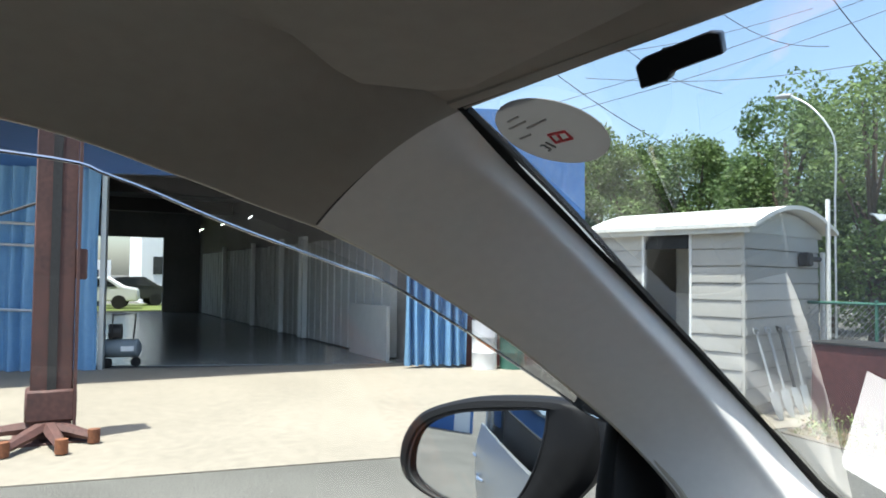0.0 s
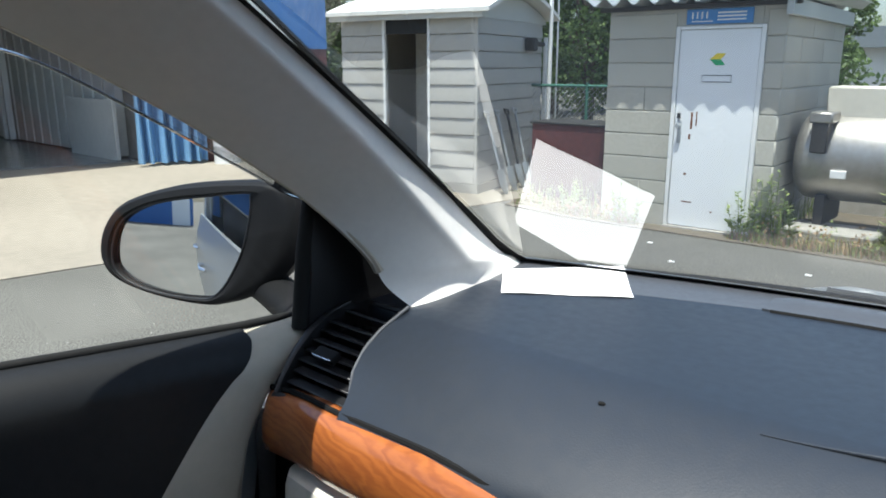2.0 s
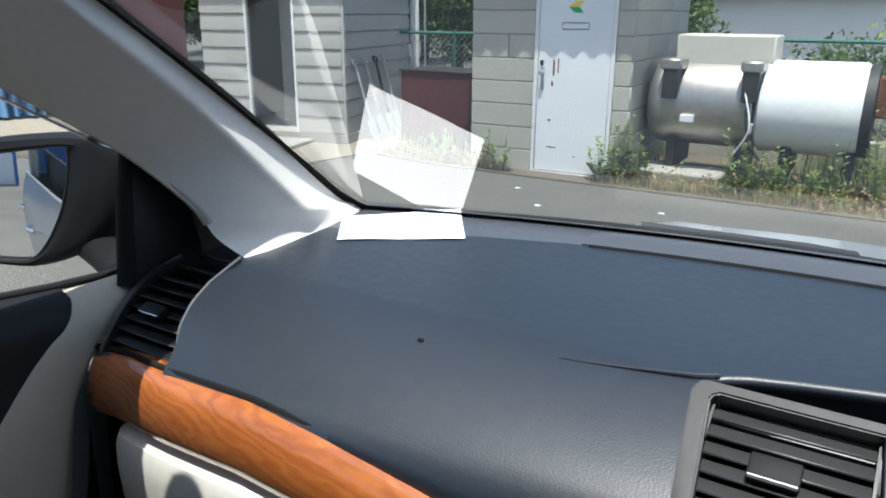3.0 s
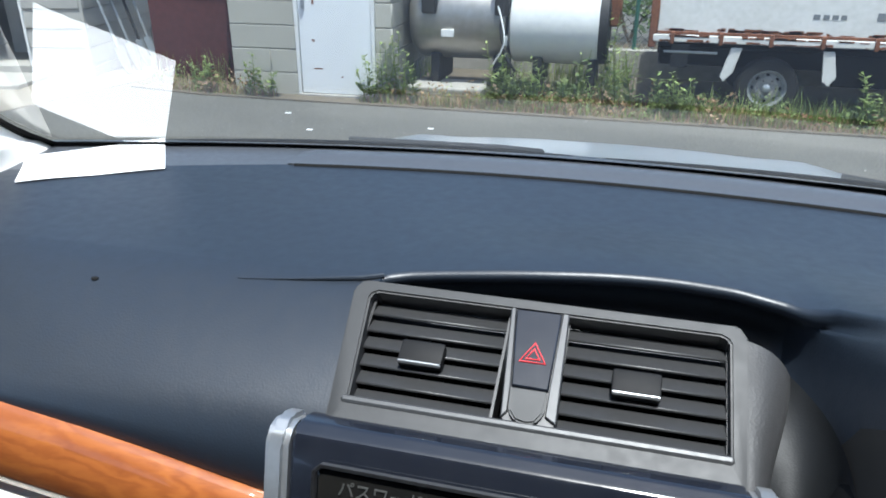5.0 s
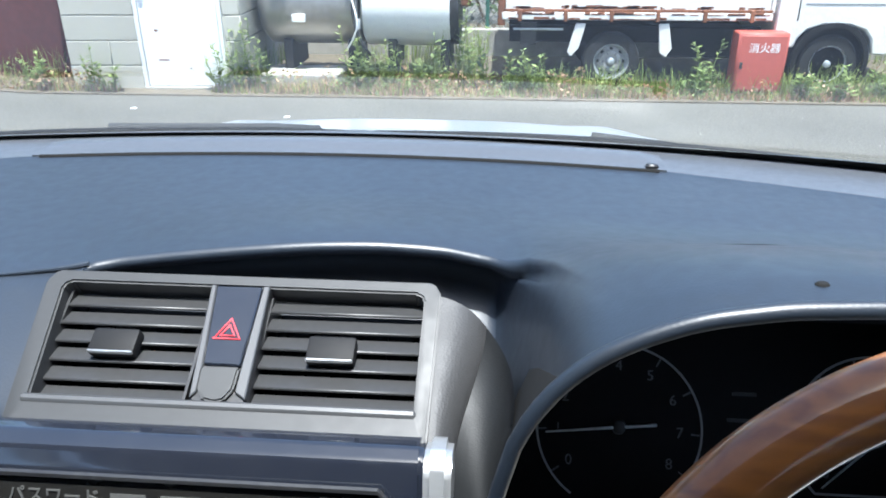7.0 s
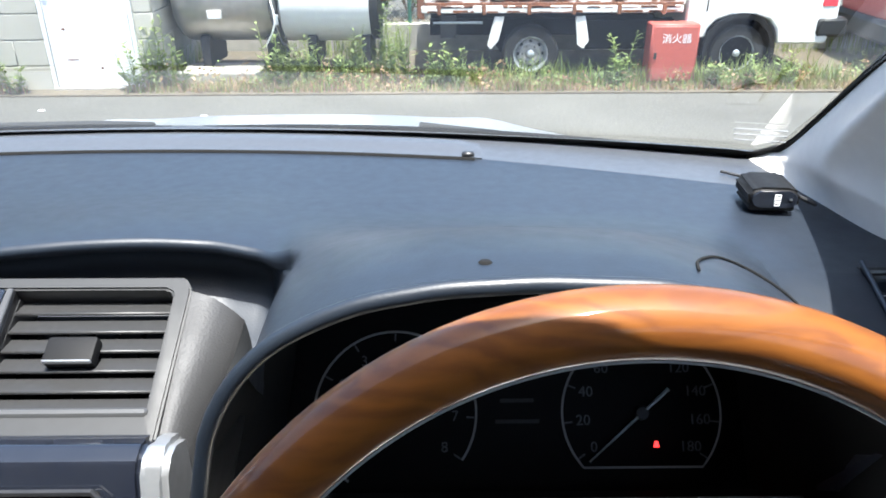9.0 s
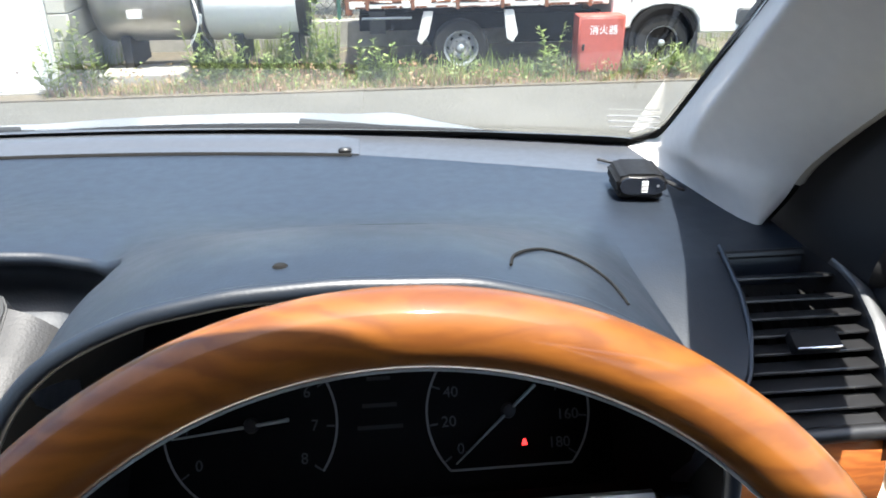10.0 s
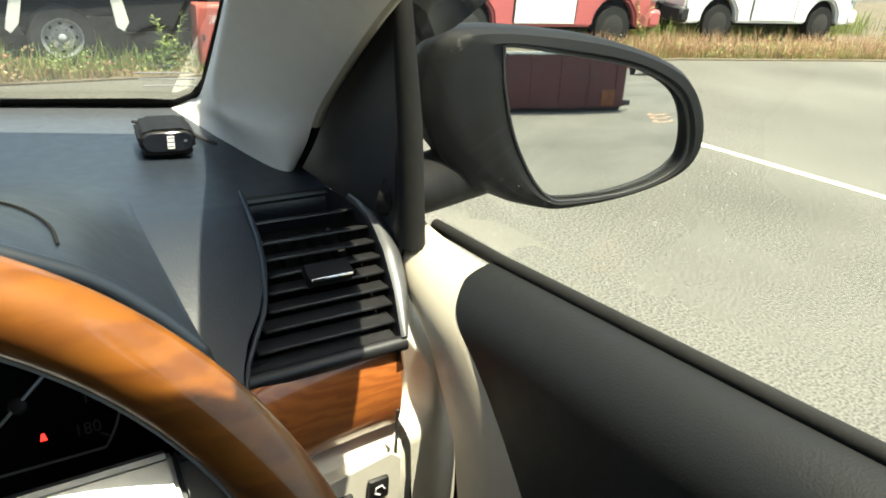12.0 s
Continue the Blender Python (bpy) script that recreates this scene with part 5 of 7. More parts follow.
radar = thing("radar_detector", (0.603, 0.985, 1.327), "small black radar detector box on the dashboard", "radar detector")
RM = pose(0.609, 0.985, 1.3265, 0, 0, -6) @ Matrix.Diagonal((0.86, 0.90, 0.90, 1))
RO = [(-0.0270, 0.0130), (-0.0235, 0.0055), (-0.0160, 0.0025), (0.0160, 0.0025), (0.0235, 0.0055), (0.0270, 0.0130), (0.0250, 0.0205), (0.0170, 0.0250), (-0.0170, 0.0250), (-0.0250, 0.0205)]
part("body", prism(RO, RM @ frame_m((0, 0, 0), (1, 0, 0), (0, 0, 1)), -0.030, 0.022, 0.0035, seg=3), M["mirror_shell"], radar)
part("base", box(-0.023, -0.018, 0.0, 0.023, 0.028, 0.006, 0.002, m=RM), M["rubber"], radar)
FM = RM @ frame_m((0, -0.0225, 0.0145), (1, 0, 0), (0, 0.0, 1))
part("front_panel", prism([(x * 0.84, (z - 0.0145) * 0.78) for x, z in RO], FM, -0.001, 0.0008, 0.0004), M["piano"], radar, "glossy black front panel")
for k in range(3):
    part("display_mark", tube([FM @ Vector(p) for p in ((-0.001, -0.006 + 0.004 * k, 0.0016), (0.005, -0.006 + 0.004 * k, 0.0016), (0.005, -0.0035 + 0.004 * k, 0.0016), (-0.001, -0.0035 + 0.004 * k, 0.0016))], 0.0006, 5, closed=True), M["white_paint"], radar)
part("lamp_dot", box(0.014, -0.001, 0.001, 0.0165, 0.001, 0.0018, m=FM), M["silver_plastic"], radar)
single("radar_cable", tube([lerp_list([(0.630, 0.985, 1.338), (0.644, 0.968, 1.334), (0.646, 0.985, 1.329), (0.636, 1.045, 1.327), (0.630, 1.07, 1.327), (0.630, 1.055, 1.327), (0.615, 1.06, 1.327), (0.60, 1.075, 1.327)], i / 40) for i in range(41)], 0.0016, 6), M["cable"], "thin black cable lying behind the radar detector", "cable")
# thin dark loop modelled in place of a reflection on the hood
single("antenna_cable", tube([lerp_list([(x, y, dash_z(x, y) + 0.0008) for x, y in ((0.440, 0.690), (0.446, 0.708), (0.465, 0.730), (0.487, 0.738), (0.498, 0.718), (0.499, 0.690))], i / 30) for i in range(31)], 0.0008, 6), M["black_matte"], "thin dark loop on the gauge hood, drawn for a reflection", "cable")

device = thing("toll_antenna", (-0.396, 0.511, 1.7195), "small black sensor box stuck to the upper windscreen", "dash camera")
DC = Vector((-0.396, 0.511, 1.7195))
DM = frame_m(DC, (0.86, 0.50, 0.12), (0.1, -0.35, 0.93))
part("body", prism([(-0.0205, -0.0105), (-0.0065, -0.0095), (-0.004, -0.006), (0.0205, -0.0035), (0.021, 0.0065), (0.016, 0.0085), (-0.016, 0.0045), (-0.021, 0.001)], DM, -0.010, 0.005, 0.0008), M["black_plastic"], device)
part("mount", box(-0.010, -0.002, -0.013, 0.004, 0.006, -0.008, 0.001, m=DM), M["black_matte"], device)

# small print on the lower corner of the windscreen
for k in range(3):
    f = k / 2
    row = [Vector((0.606 + 0.010 * f + 0.046 * i / 6, 1.075 + 0.020 * f - 0.018 * i / 6, 0)) for i in range(7)]
    part("glass_marking", tube([(q.x, q.y, screen_z(q.x, q.y) - 0.0005) for q in row], 0.0007, 5), M["gray_ink"], car)

# round inspection sticker on the upper corner of the glass
def on_glass(x, y):
    return Vector((x, y, screen_z(x, y) - 0.0015))
SC = on_glass(-0.519, 0.527)
sx = (on_glass(-0.509, 0.527) - SC).normalized()
sy = (on_glass(-0.519, 0.517) - SC).normalized()
SM = frame_m(SC, sx, sy)
sticker = thing("windscreen_sticker", SC, "round gray inspection sticker on the windscreen corner", "sticker")
part("disc", lathe([(0.0, -0.0006), (0.038, -0.0006), (0.038, 0.0), (0.0, 0.0)], SM, 40), M["sticker"], sticker)
part("printed_mark", tube([SM @ Vector(p) for p in ((-0.006, -0.009, 0.0006), (-0.003, 0.000, 0.0006), (0.010, -0.003, 0.0006), (0.008, -0.011, 0.0006))], 0.0011, 6, closed=True), M["red_ink"], sticker, "red printed mark")
part("printed_mark", tube([SM @ Vector(p) for p in ((0.000, -0.009, 0.0006), (0.003, -0.002, 0.0006))], 0.0011, 6), M["red_ink"], sticker)
part("printed_number", text_mesh("31", 0.012, SM @ pose(-0.015, -0.010, 0.0006, 0, 0, 8)), M["gray_ink"], sticker)
for k, (x0, y0, w) in enumerate(((-0.010, 0.012, 0.020), (-0.022, 0.018, 0.018), (-0.016, 0.024, 0.012), (-0.026, 0.006, 0.012))):
    part("printed_bar", box(x0, y0, 0.0002, x0 + w, y0 + 0.0014, 0.0008, m=SM), M["rim_gray"], sticker)


# ================= outside: ground =================
def flat(poly, z, mat, name, label, category, kind="structure", thick=0.02):
    return single(name, prism(poly, Matrix(), z - thick, z), mat, label, category, kind)


single("ground", grid(lambda u, v: Vector((-900 + 1800 * u, -900 + 1800 * v, 0.0)), 24, 24), M["asphalt"], "worn gray asphalt yard reaching to the horizon", "ground", "structure")
single("concrete_apron", prism([(-5.30, 7.6), (-6.62, -0.2), (-8.0, -9.0), (-16.5, -9.0), (-12.2, 6.9), (-11.0, 9.5), (-6.0, 9.5)], Matrix(), -0.05, 0.012), M["concrete"], "pale sunlit concrete apron before the workshop", "pavement", "structure")
single("soil_strip", prism([(-5.2, 7.16), (-4.3, 7.00), (0.0, 7.02), (4.4, 7.02), (8.0, 6.62), (11.5, 5.85), (22, 3.6), (24, 12), (-9, 12), (-9, 9.6), (-5.4, 9.4)], Matrix(), -0.05, 0.016), M["soil"], "dry soil strip with weeds along the yard", "soil", "structure")
line = Vector((5.455, 2.603, 0)) - Vector((5.209, 3.851, 0))
ld = line.normalized()
lp = Vector((5.209, 3.851, 0))
lq = Vector((-ld.y, ld.x, 0)) * 0.046
a, b = lp - ld * 0.6, lp + ld * 15
single("parking_line", prism([((a + lq).x, (a + lq).y), ((a - lq).x, (a - lq).y), ((b - lq).x, (b - lq).y), ((b + lq).x, (b + lq).y)], Matrix(), 0.0, 0.004), M["road_paint"], "faded pale yellow painted parking line", "road marking", "structure")
for k in range(3):
    c = Vector((5.2 + 0.15 * k, -7.0 - 0.5 * k, 0))
    single("ground_mark", tube([c + Vector((0.28 * math.cos(t), 0.16 * math.sin(t), 0.002)) for t in (0.2, 1.2, 2.3, 3.4, 4.4)], 0.03, 5, flat=0.1), M["orange_paint"], "faded orange scrawl painted on asphalt", "road marking", "structure")
bm = bmesh.new()
random.seed(5)
for k in range(2600):
    x, y = random.uniform(-6, 6), random.uniform(1.5, 7)
    if random.random() < 0.55:
        x, y = random.uniform(0.9, 5.0), random.uniform(-1.2, 4.0)
    if random.random() < 0.25:
        x, y = random.uniform(-6.0, -1.5), random.uniform(0.3, 4.5)
    if -0.95 < x < 0.95 and y < 2.2:
        continue
    r = random.uniform(0.003, 0.010)
    vs = [bm.verts.new((x + r * math.cos(t), y + r * math.sin(t), 0.0)) for t in (0, 2.1, 4.2)] + [bm.verts.new((x, y, r * 0.8))]
    for i, j in ((0, 1), (1, 2), (2, 0)):
        bm.faces.new((vs[i], vs[j], vs[3]))
M["grit"] = varied(mk("grit", (0.27, 0.26, 0.235), (0.13, 0.126, 0.117), rough=0.9), "island", 0.4)
single("asphalt_grit", bm, M["grit"], "loose pale grit scattered over the asphalt", "gravel", "stuff")
for x, y in ((-3.045, 6.517), (-1.611, 6.311), (-2.6, 6.0)):
    single("litter", box(x - 0.026, y - 0.018, 0.0, x + 0.026, y + 0.018, 0.008, 0.003), M["white_paint"], "small scrap of white litter on asphalt", "litter")

# ================= workshop on the left =================
F0, F1 = Vector((-14.45, -1.2, 0)), Vector((-10.75, 9.15, 0))
FD = (F1 - F0).normalized()
FN = Vector((FD.y, -FD.x, 0))
FM2 = frame_m(F0, FD, (0, 0, 1))
shop = thing("workshop", (-14.0, 1.0, 0), "open blue-clad workshop with a dark interior", "workshop")


def fa(p):
    return (Vector((p[0], p[1], 0)) - F0).dot(FD)


o0, o1 = fa((-14.0, 1.38)), fa((-12.37, 6.10))
end = (F1 - F0).length
part("upper_wall", box(-8.0, 3.3, -0.12, end, 4.7, 0.0, m=FM2), M["blue_wall"], shop, "blue sheet wall above the opening")
part("right_wall", box(o1 + 1.2, 0.0, -0.12, end, 3.3, 0.0, m=FM2), M["maroon"], shop, "rusty red-brown lower wall")
part("right_wall_top", box(o1 + 0.9, 1.9, -0.10, end, 3.3, 0.02, m=FM2), M["blue_wall"], shop)
for k in range(int((end - o1 - 1) / 0.16)):
    part("wall_rib", box(o1 + 1.0 + 0.16 * k, 1.92, 0.02, o1 + 1.04 + 0.16 * k, 4.66, 0.024, m=FM2), M["blue_wall"], shop)
part("left_wall", box(-8.0, 0.0, -0.12, o0 - 2.2, 3.3, 0.0, m=FM2), M["tarp"], shop, "blue tarpaulin wall")
part("door_post", box(o0 - 0.05, 0.0, -0.1, o0 + 0.03, 3.3, 0.03, m=FM2), M["galv"], shop)
part("ceiling", box(-34, -9, 4.2, -11.6, 9.0, 4.35), M["dark_wall"], shop)
part("left_inner_wall", box(-33, -9.0, 0, -15, -8.8, 4.2), M["dark_wall"], shop)
part("right_inner_wall", box(-33, 6.42, 0, -12.35, 6.55, 4.2), M["dark_wall"], shop)
part("floor_slab", prism([(-12.35, 6.4), (-14.9, -1.0), (-16.5, -8.8), (-33, -8.8), (-33, 6.4)], Matrix(), -0.05, 0.02), M["shop_floor"], shop, "smooth dark workshop floor")
part("far_wall", box(-33.1, 4.95, 0, -32.9, 6.5, 4.2), M["dark_wall"], shop)
part("far_lintel", box(-33.1, -8.8, 3.15, -32.9, 4.95, 4.2), M["dark_wall"], shop)
part("far_wall_left", box(-33.1, -8.8, 0, -32.9, -0.5, 3.15), M["dark_wall"], shop)
x = -31.5
i = 0
random.seed(11)
while x < -13.2:
    w = 0.22
    h = 2.45 + 0.02 * math.sin(i)
    deep = 0.05 if i % 2 else 0.02
    part("wall_sheet_rib", box(x, 6.30 - deep, 0.05, x + w - 0.01, 6.40, h), M["pale_sheet"], shop)
    x += w
    i += 1
for x in (-27, -23, -20, -18.3, -18.0):
    part("pale_post", box(x, 6.10, 0.05, x + 0.10, 6.22, 2.6), M["white_paint"], shop)
M["lamp"] = glow_mat("lamp_tube", (1.0, 0.97, 0.9), 3.0)
for x in (-28, -24.5, -21, -17.8):
    part("tube_lamp", cyl((x, 5.6, 3.3), (x + 0.4, 5.4, 3.2), 0.016, seg=8), M["lamp"], shop)
part("pale_panel", box(-14.6, 6.05, 0.0, -12.75, 6.12, 1.05), M["pale_sheet"], shop)
for x in (-15.5, -21, -27):
    part("roof_beam", box(x, -8.8, 3.75, x + 0.2, 6.4, 4.2), M["dark_steel"], shop)


def curtain(a0, a1, z0, z1, folds, depth, name, label):
    def fn(u, v):
        a = a0 + (a1 - a0) * u
        ph = u * folds * 2 * math.pi
        return FM2 @ Vector((a + 0.02 * math.sin(ph * 0.5 + 3 * v), z0 + (z1 - z0) * v, 0.05 + depth * (0.5 + 0.5 * math.sin(ph + 0.5 * math.sin(4 * v))) + 0.02 * math.sin(7 * v + u * 9)))
    own = shell(fn, int(folds * 10), 14, FN * -0.012)
    return single(name, own, M["tarp"], label, "tarpaulin")


curtain(o0 - 2.35, o0 - 0.95, 0.02, 3.35, 6, 0.16, "tarpaulin", "blue tarpaulin curtain hanging in folds beside the lift post")
curtain(o0 - 0.75, o0 - 0.05, 0.02, 3.35, 3, 0.08, "tarpaulin", "blue tarpaulin curtain stretched beside the opening")
curtain(o1 + 0.05, o1 + 1.15, 0.06, 3.3, 6, 0.26, "tarpaulin", "bunched blue tarpaulin curtain tied in thick folds")
for zz in (1.05, 2.1, 2.45):
    single("curtain_rail", tube([FM2 @ Vector((o0 - 2.4, zz, 0.24)), FM2 @ Vector((o0 - 1.0, zz - 0.05, 0.24))], 0.025, 8), M["galv"], "thin galvanised rail across the tarpaulin", "rail")
for k, (dx, r, h, mat, lab) in enumerate(((1.45, 0.22, 0.85, "white_paint", "white steel drum beside the workshop wall"), (1.95, 0.22, 0.85, "fence_green", "green steel drum beside the workshop wall"))):
    p = FM2 @ Vector((o1 + dx, 0, 0.35))
    d = thing("drum", (p.x, p.y, 0), lab, "drum")
    part("shell", lathe([(r, 0), (r, h * 0.32), (r * 1.03, h * 0.34), (r, h * 0.36), (r, h * 0.64), (r * 1.03, h * 0.66), (r, h * 0.68), (r, h)], pose(p.x, p.y, 0.012), 24), M[mat], d)
    part("lid", lathe([(r * 0.95, 0), (r * 0.95, 0.01), (0.0, 0.012)], pose(p.x, p.y, 0.012 + h), 24), M["dark_steel"], d)

# two-post lift column out on the apron
lift = thing("vehicle_lift", (-8.2, 0.40, 0.012), "rusty red-brown steel lift column on the apron", "vehicle lift")
part("column", box(-8.33, 0.22, 0.0, -8.07, 0.58, 3.05, 0.01), M["lift"], lift)
part("column_slot", box(-8.065, 0.36, 0.35, -8.055, 0.44, 3.0), M["dark_steel"], lift)
part("column_flange", box(-8.12, 0.585, 0.0, -8.02, 0.615, 3.0, 0.004), M["lift"], lift)
part("base_plate", box(-8.50, 0.08, 0.0, -7.90, 0.72, 0.03, 0.006), M["lift"], lift)
part("carriage", box(-8.37, 0.18, 0.20, -8.03, 0.62, 0.50, 0.02), M["lift"], lift)
for k, (dx, dy) in enumerate(((0.62, -0.35), (0.70, 0.10), (-0.2, -0.62), (0.35, 0.38))):
    p0 = Vector((-8.15, 0.38, 0.16))
    p1 = p0 + Vector((dx, dy, -0.08))
    arm = part("lift_arm", tube([p0, p0.lerp(p1, 0.5), p1], [0.075, 0.07, 0.05], 6, flat=0.8), M["lift"], lift, "rusty lift arm")
    part("arm_pad", cyl(p1 - Vector((0, 0, 0.055)), p1 + Vector((0, 0, 0.07)), 0.055, seg=14), M["rust"], arm)
part("motor_box", box(-8.18, 0.58, 1.55, -8.06, 0.68, 1.85, 0.015), M["lift"], lift)
for k in range(5):
    part("bolt", cyl((-8.42 + 0.11 * k, 0.12, 0.03), (-8.42 + 0.11 * k, 0.12, 0.06), 0.014, seg=8), M["rust"], lift)
single("lift_cable", tube([(-8.3, 0.25, 2.3), (-8.6, -0.4, 2.05), (-9.4, -1.4, 2.2)], 0.015, 6), M["cable"], "sagging cable by the lift column", "cable")

# compressor cart in the opening
cart = thing("compressor", (-13.9, 1.75, 0.02), "small blue-gray air compressor in the workshop opening", "compressor")
part("tank", tube([(-13.95, 1.45, 0.40), (-13.93, 1.50, 0.40), (-13.75, 2.15, 0.40), (-13.73, 2.20, 0.40)], [0.10, 0.19, 0.19, 0.10], 20), M["roof_gray"], cart)
part("motor", cyl((-13.9, 1.6, 0.75), (-13.85, 1.85, 0.75), 0.16, seg=18), M["dark_steel"], cart)
part("handle", tube([(-13.75, 2.05, 0.5), (-13.75, 2.10, 1.12), (-13.65, 1.65, 1.12), (-13.68, 1.62, 0.6)], 0.018, 8), M["dark_steel"], cart)
part("label_plate", box(-13.60, 1.80, 0.36, -13.56, 2.05, 0.46), M["white_paint"], cart)
for y in (1.55, 2.1):
    part("wheel", cyl((-13.75, y, 0.12), (-13.69, y + 0.02, 0.12), 0.10, seg=16), M["tyre"], cart)

cart.scale = (0.82, 0.82, 0.82)
cart.location.y -= 0.26

# what shows through the far opening
single("far_grass_strip", prism([(-42, -8), (-34.5, -8), (-34.5, 8), (-42, 8)], Matrix(), 0.0, 0.03), M["grass"], "sunlit grass strip behind the workshop", "grass", "structure")
fb = thing("far_building", (-46, 8, 0), "white two-storey building with small windows", "building")
part("wall", box(-50, 5.4, 0, -44, 16, 7.0), M["plaster"], fb)
for y in (6.0, 7.6, 9.2):
    for z in (1.6, 4.2):
        part("window", box(-44.02, y, z, -43.95, y + 0.8, z + 1.0), M["dark_glass"], fb)
fb2 = thing("far_building", (-60, 0, 0), "pale low building in the distance", "building")
part("wall", box(-62, -12, 0, -58, 5, 2.6), M["plaster"], fb2)
part("wall", box(-66, -10, 0, -63, 4, 6.0), M["plaster"], fb2)
for y in (-4, -1, 2, 3.3):
    part("window", box(-57.98, y, 1.0, -57.9, y + 0.9, 1.9), M["dark_glass"], fb2)
M["pink"] = mk("pink_panel", (0.62, 0.33, 0.30), (0.55, 0.28, 0.26), rough=0.7)
part("panel", box(-62.98, 2.2, 3.6, -62.9, 2.9, 5.8), M["pink"], fb2)


def wheel_at(parent, c, r, s, mat_rim="rim_gray", w=0.16):
    m = frame_m(c, (1, 0, 0), (0, 0, 1))
    wh = part("wheel", lathe([(r * 0.62, -w / 2), (r * 0.93, -w / 2), (r, -w * 0.36), (r, w * 0.36), (r * 0.93, w / 2), (r * 0.62, w / 2)], m, 36, caps=False), M["tyre"], parent)
    rim = part("rim", lathe([(r * 0.64, w * 0.46), (r * 0.60, w * 0.46), (r * 0.57, w * 0.34), (r * 0.53, w * 0.10), (r * 0.50, w * 0.06)], m, 36, caps=False), M["galv"], wh, "pale steel rim flange")
    part("rim_disc", lathe([(r * 0.52, w * 0.05), (r * 0.44, w * 0.16), (r * 0.36, w * 0.30), (r * 0.24, w * 0.30), (r * 0.20, w * 0.22), (0.0, w * 0.22)], m, 36), M[mat_rim], rim)
    part("hub", lathe([(r * 0.13, w * 0.20), (r * 0.12, w * 0.46), (r * 0.08, w * 0.50), (0.0, w * 0.50)], m, 20), M["galv"], rim)
    for k in range(8):
        a = k * math.pi / 4
        part("rim_hole", cyl(m @ Vector((r * 0.43 * math.cos(a), r * 0.43 * math.sin(a), w * 0.10)), m @ Vector((r * 0.43 * math.cos(a), r * 0.43 * math.sin(a), w * 0.215)), r * 0.058, seg=10), M["black_matte"], rim)
    for k in range(6):
        a = k * math.pi / 3
        part("wheel_nut", cyl(m @ Vector((r * 0.29 * math.cos(a), r * 0.29 * math.sin(a), w * 0.28)), m @ Vector((r * 0.29 * math.cos(a), r * 0.29 * math.sin(a), w * 0.40)), r * 0.026, seg=6), M["dark_steel"], rim)
    return wh


def far_car(at, turn, mat, label):
    c = thing("parked_car", at, label, "car")
    m = pose(*at, 0, 0, turn)
    prof = [(-2.1, 0.35), (-2.15, 0.75), (-1.2, 0.95), (-0.55, 1.42), (0.75, 1.45), (1.45, 1.0), (2.05, 0.9), (2.1, 0.35)]
    part("body", prism(prof, m @ frame_m((0, 0, 0), (1, 0, 0), (0, 0, 1)), -0.8, 0.8, 0.06, seg=2), M[mat], c)
    part("side_glass", prism([(-0.95, 0.98), (-0.5, 1.34), (0.7, 1.37), (1.2, 1.0)], m @ frame_m((0, 0, 0), (1, 0, 0), (0, 0, 1)), 0.79, 0.815), M["dark_glass"], c)
    for xw in (-1.3, 1.3):
        for yw in (-0.72, 0.72):
            part("wheel", cyl(m @ Vector((xw, yw - 0.1, 0.31)), m @ Vector((xw, yw + 0.1, 0.31)), 0.31, seg=20), M["tyre"], c)
    return c


far_car((-37.0, 2.4, 0.03), 80, "van_white", "white parked car in the sun behind the workshop")
far_car((-40.0, 4.2, 0.03), 95, "dark_steel", "dark parked car behind the workshop")


# ================= pale shed with a rounded roof =================
def rot2(deg):
    a = radians(deg)
    return Vector((math.cos(a), math.sin(a), 0)), Vector((-math.sin(a), math.cos(a), 0))


AX, AY = rot2(13)
A1 = Vector((-5.92, 7.50, 0))
AL, AD, AH = 2.02, 2.15, 2.19
A0 = A1 - AX * AL
AM = frame_m(A0, AX, (0, 0, 1))
shed_a = thing("toilet_shed", A0 + AX * AL / 2, "pale clapboard shed with a rounded white roof and an open doorway", "shed")
d0, d1 = AL * (1 - 0.66), AL * (1 - 0.345)
SA = frame_m(A1, AY, (0, 0, 1))
part("floor", box(-0.03, 0.0, -AD - 0.03, AL + 0.03, 0.13, 0.03, m=AM), M["curb"], shed_a, "raised concrete base")
part("step", box(d0 - 0.15, 0.0, 0.03, d1 + 0.25, 0.06, 0.75, 0.01, m=AM), M["curb"], shed_a)
part("back_wall", box(0, 0.13, -AD, AL, AH, -AD + 0.05, m=AM), M["siding"], shed_a)
part("left_wall", box(0, 0.13, -AD, 0.05, AH, 0.0, m=AM), M["siding"], shed_a)
part("front_wall_core", box(0, 0.13, -0.05, d0, AH, -0.015, m=AM), M["mortar"], shed_a)
part("front_wall_core", box(d1, 0.13, -0.05, AL, AH, -0.015, m=AM), M["mortar"], shed_a)
part("side_wall_core", box(0.0, 0.13, -0.05, AD, AH, -0.015, m=SA), M["mortar"], shed_a)
part("lintel", box(d0, AH - 0.19, -0.06, d1, AH, -0.02, m=AM), M["black_plastic"], shed_a, "black panel over the doorway")
part("inner_partition", box(d0 - 0.1, 0.13, -1.0, d1 + 0.3, AH, -0.95, m=AM), M["pale_sheet"], shed_a)
for xa, xb in ((d0 - 0.035, d0), (d1, d1 + 0.035)):
    part("door_jamb", box(xa, 0.13, -0.04, xb, AH, 0.022, 0.003, m=AM), M["white_paint"], shed_a)
part("corner_post", box(AL - 0.03, 0.13, -0.03, AL + 0.012, AH, 0.014, 0.004, m=AM), M["siding"], shed_a)
rows = 10
plank_mesh = {}


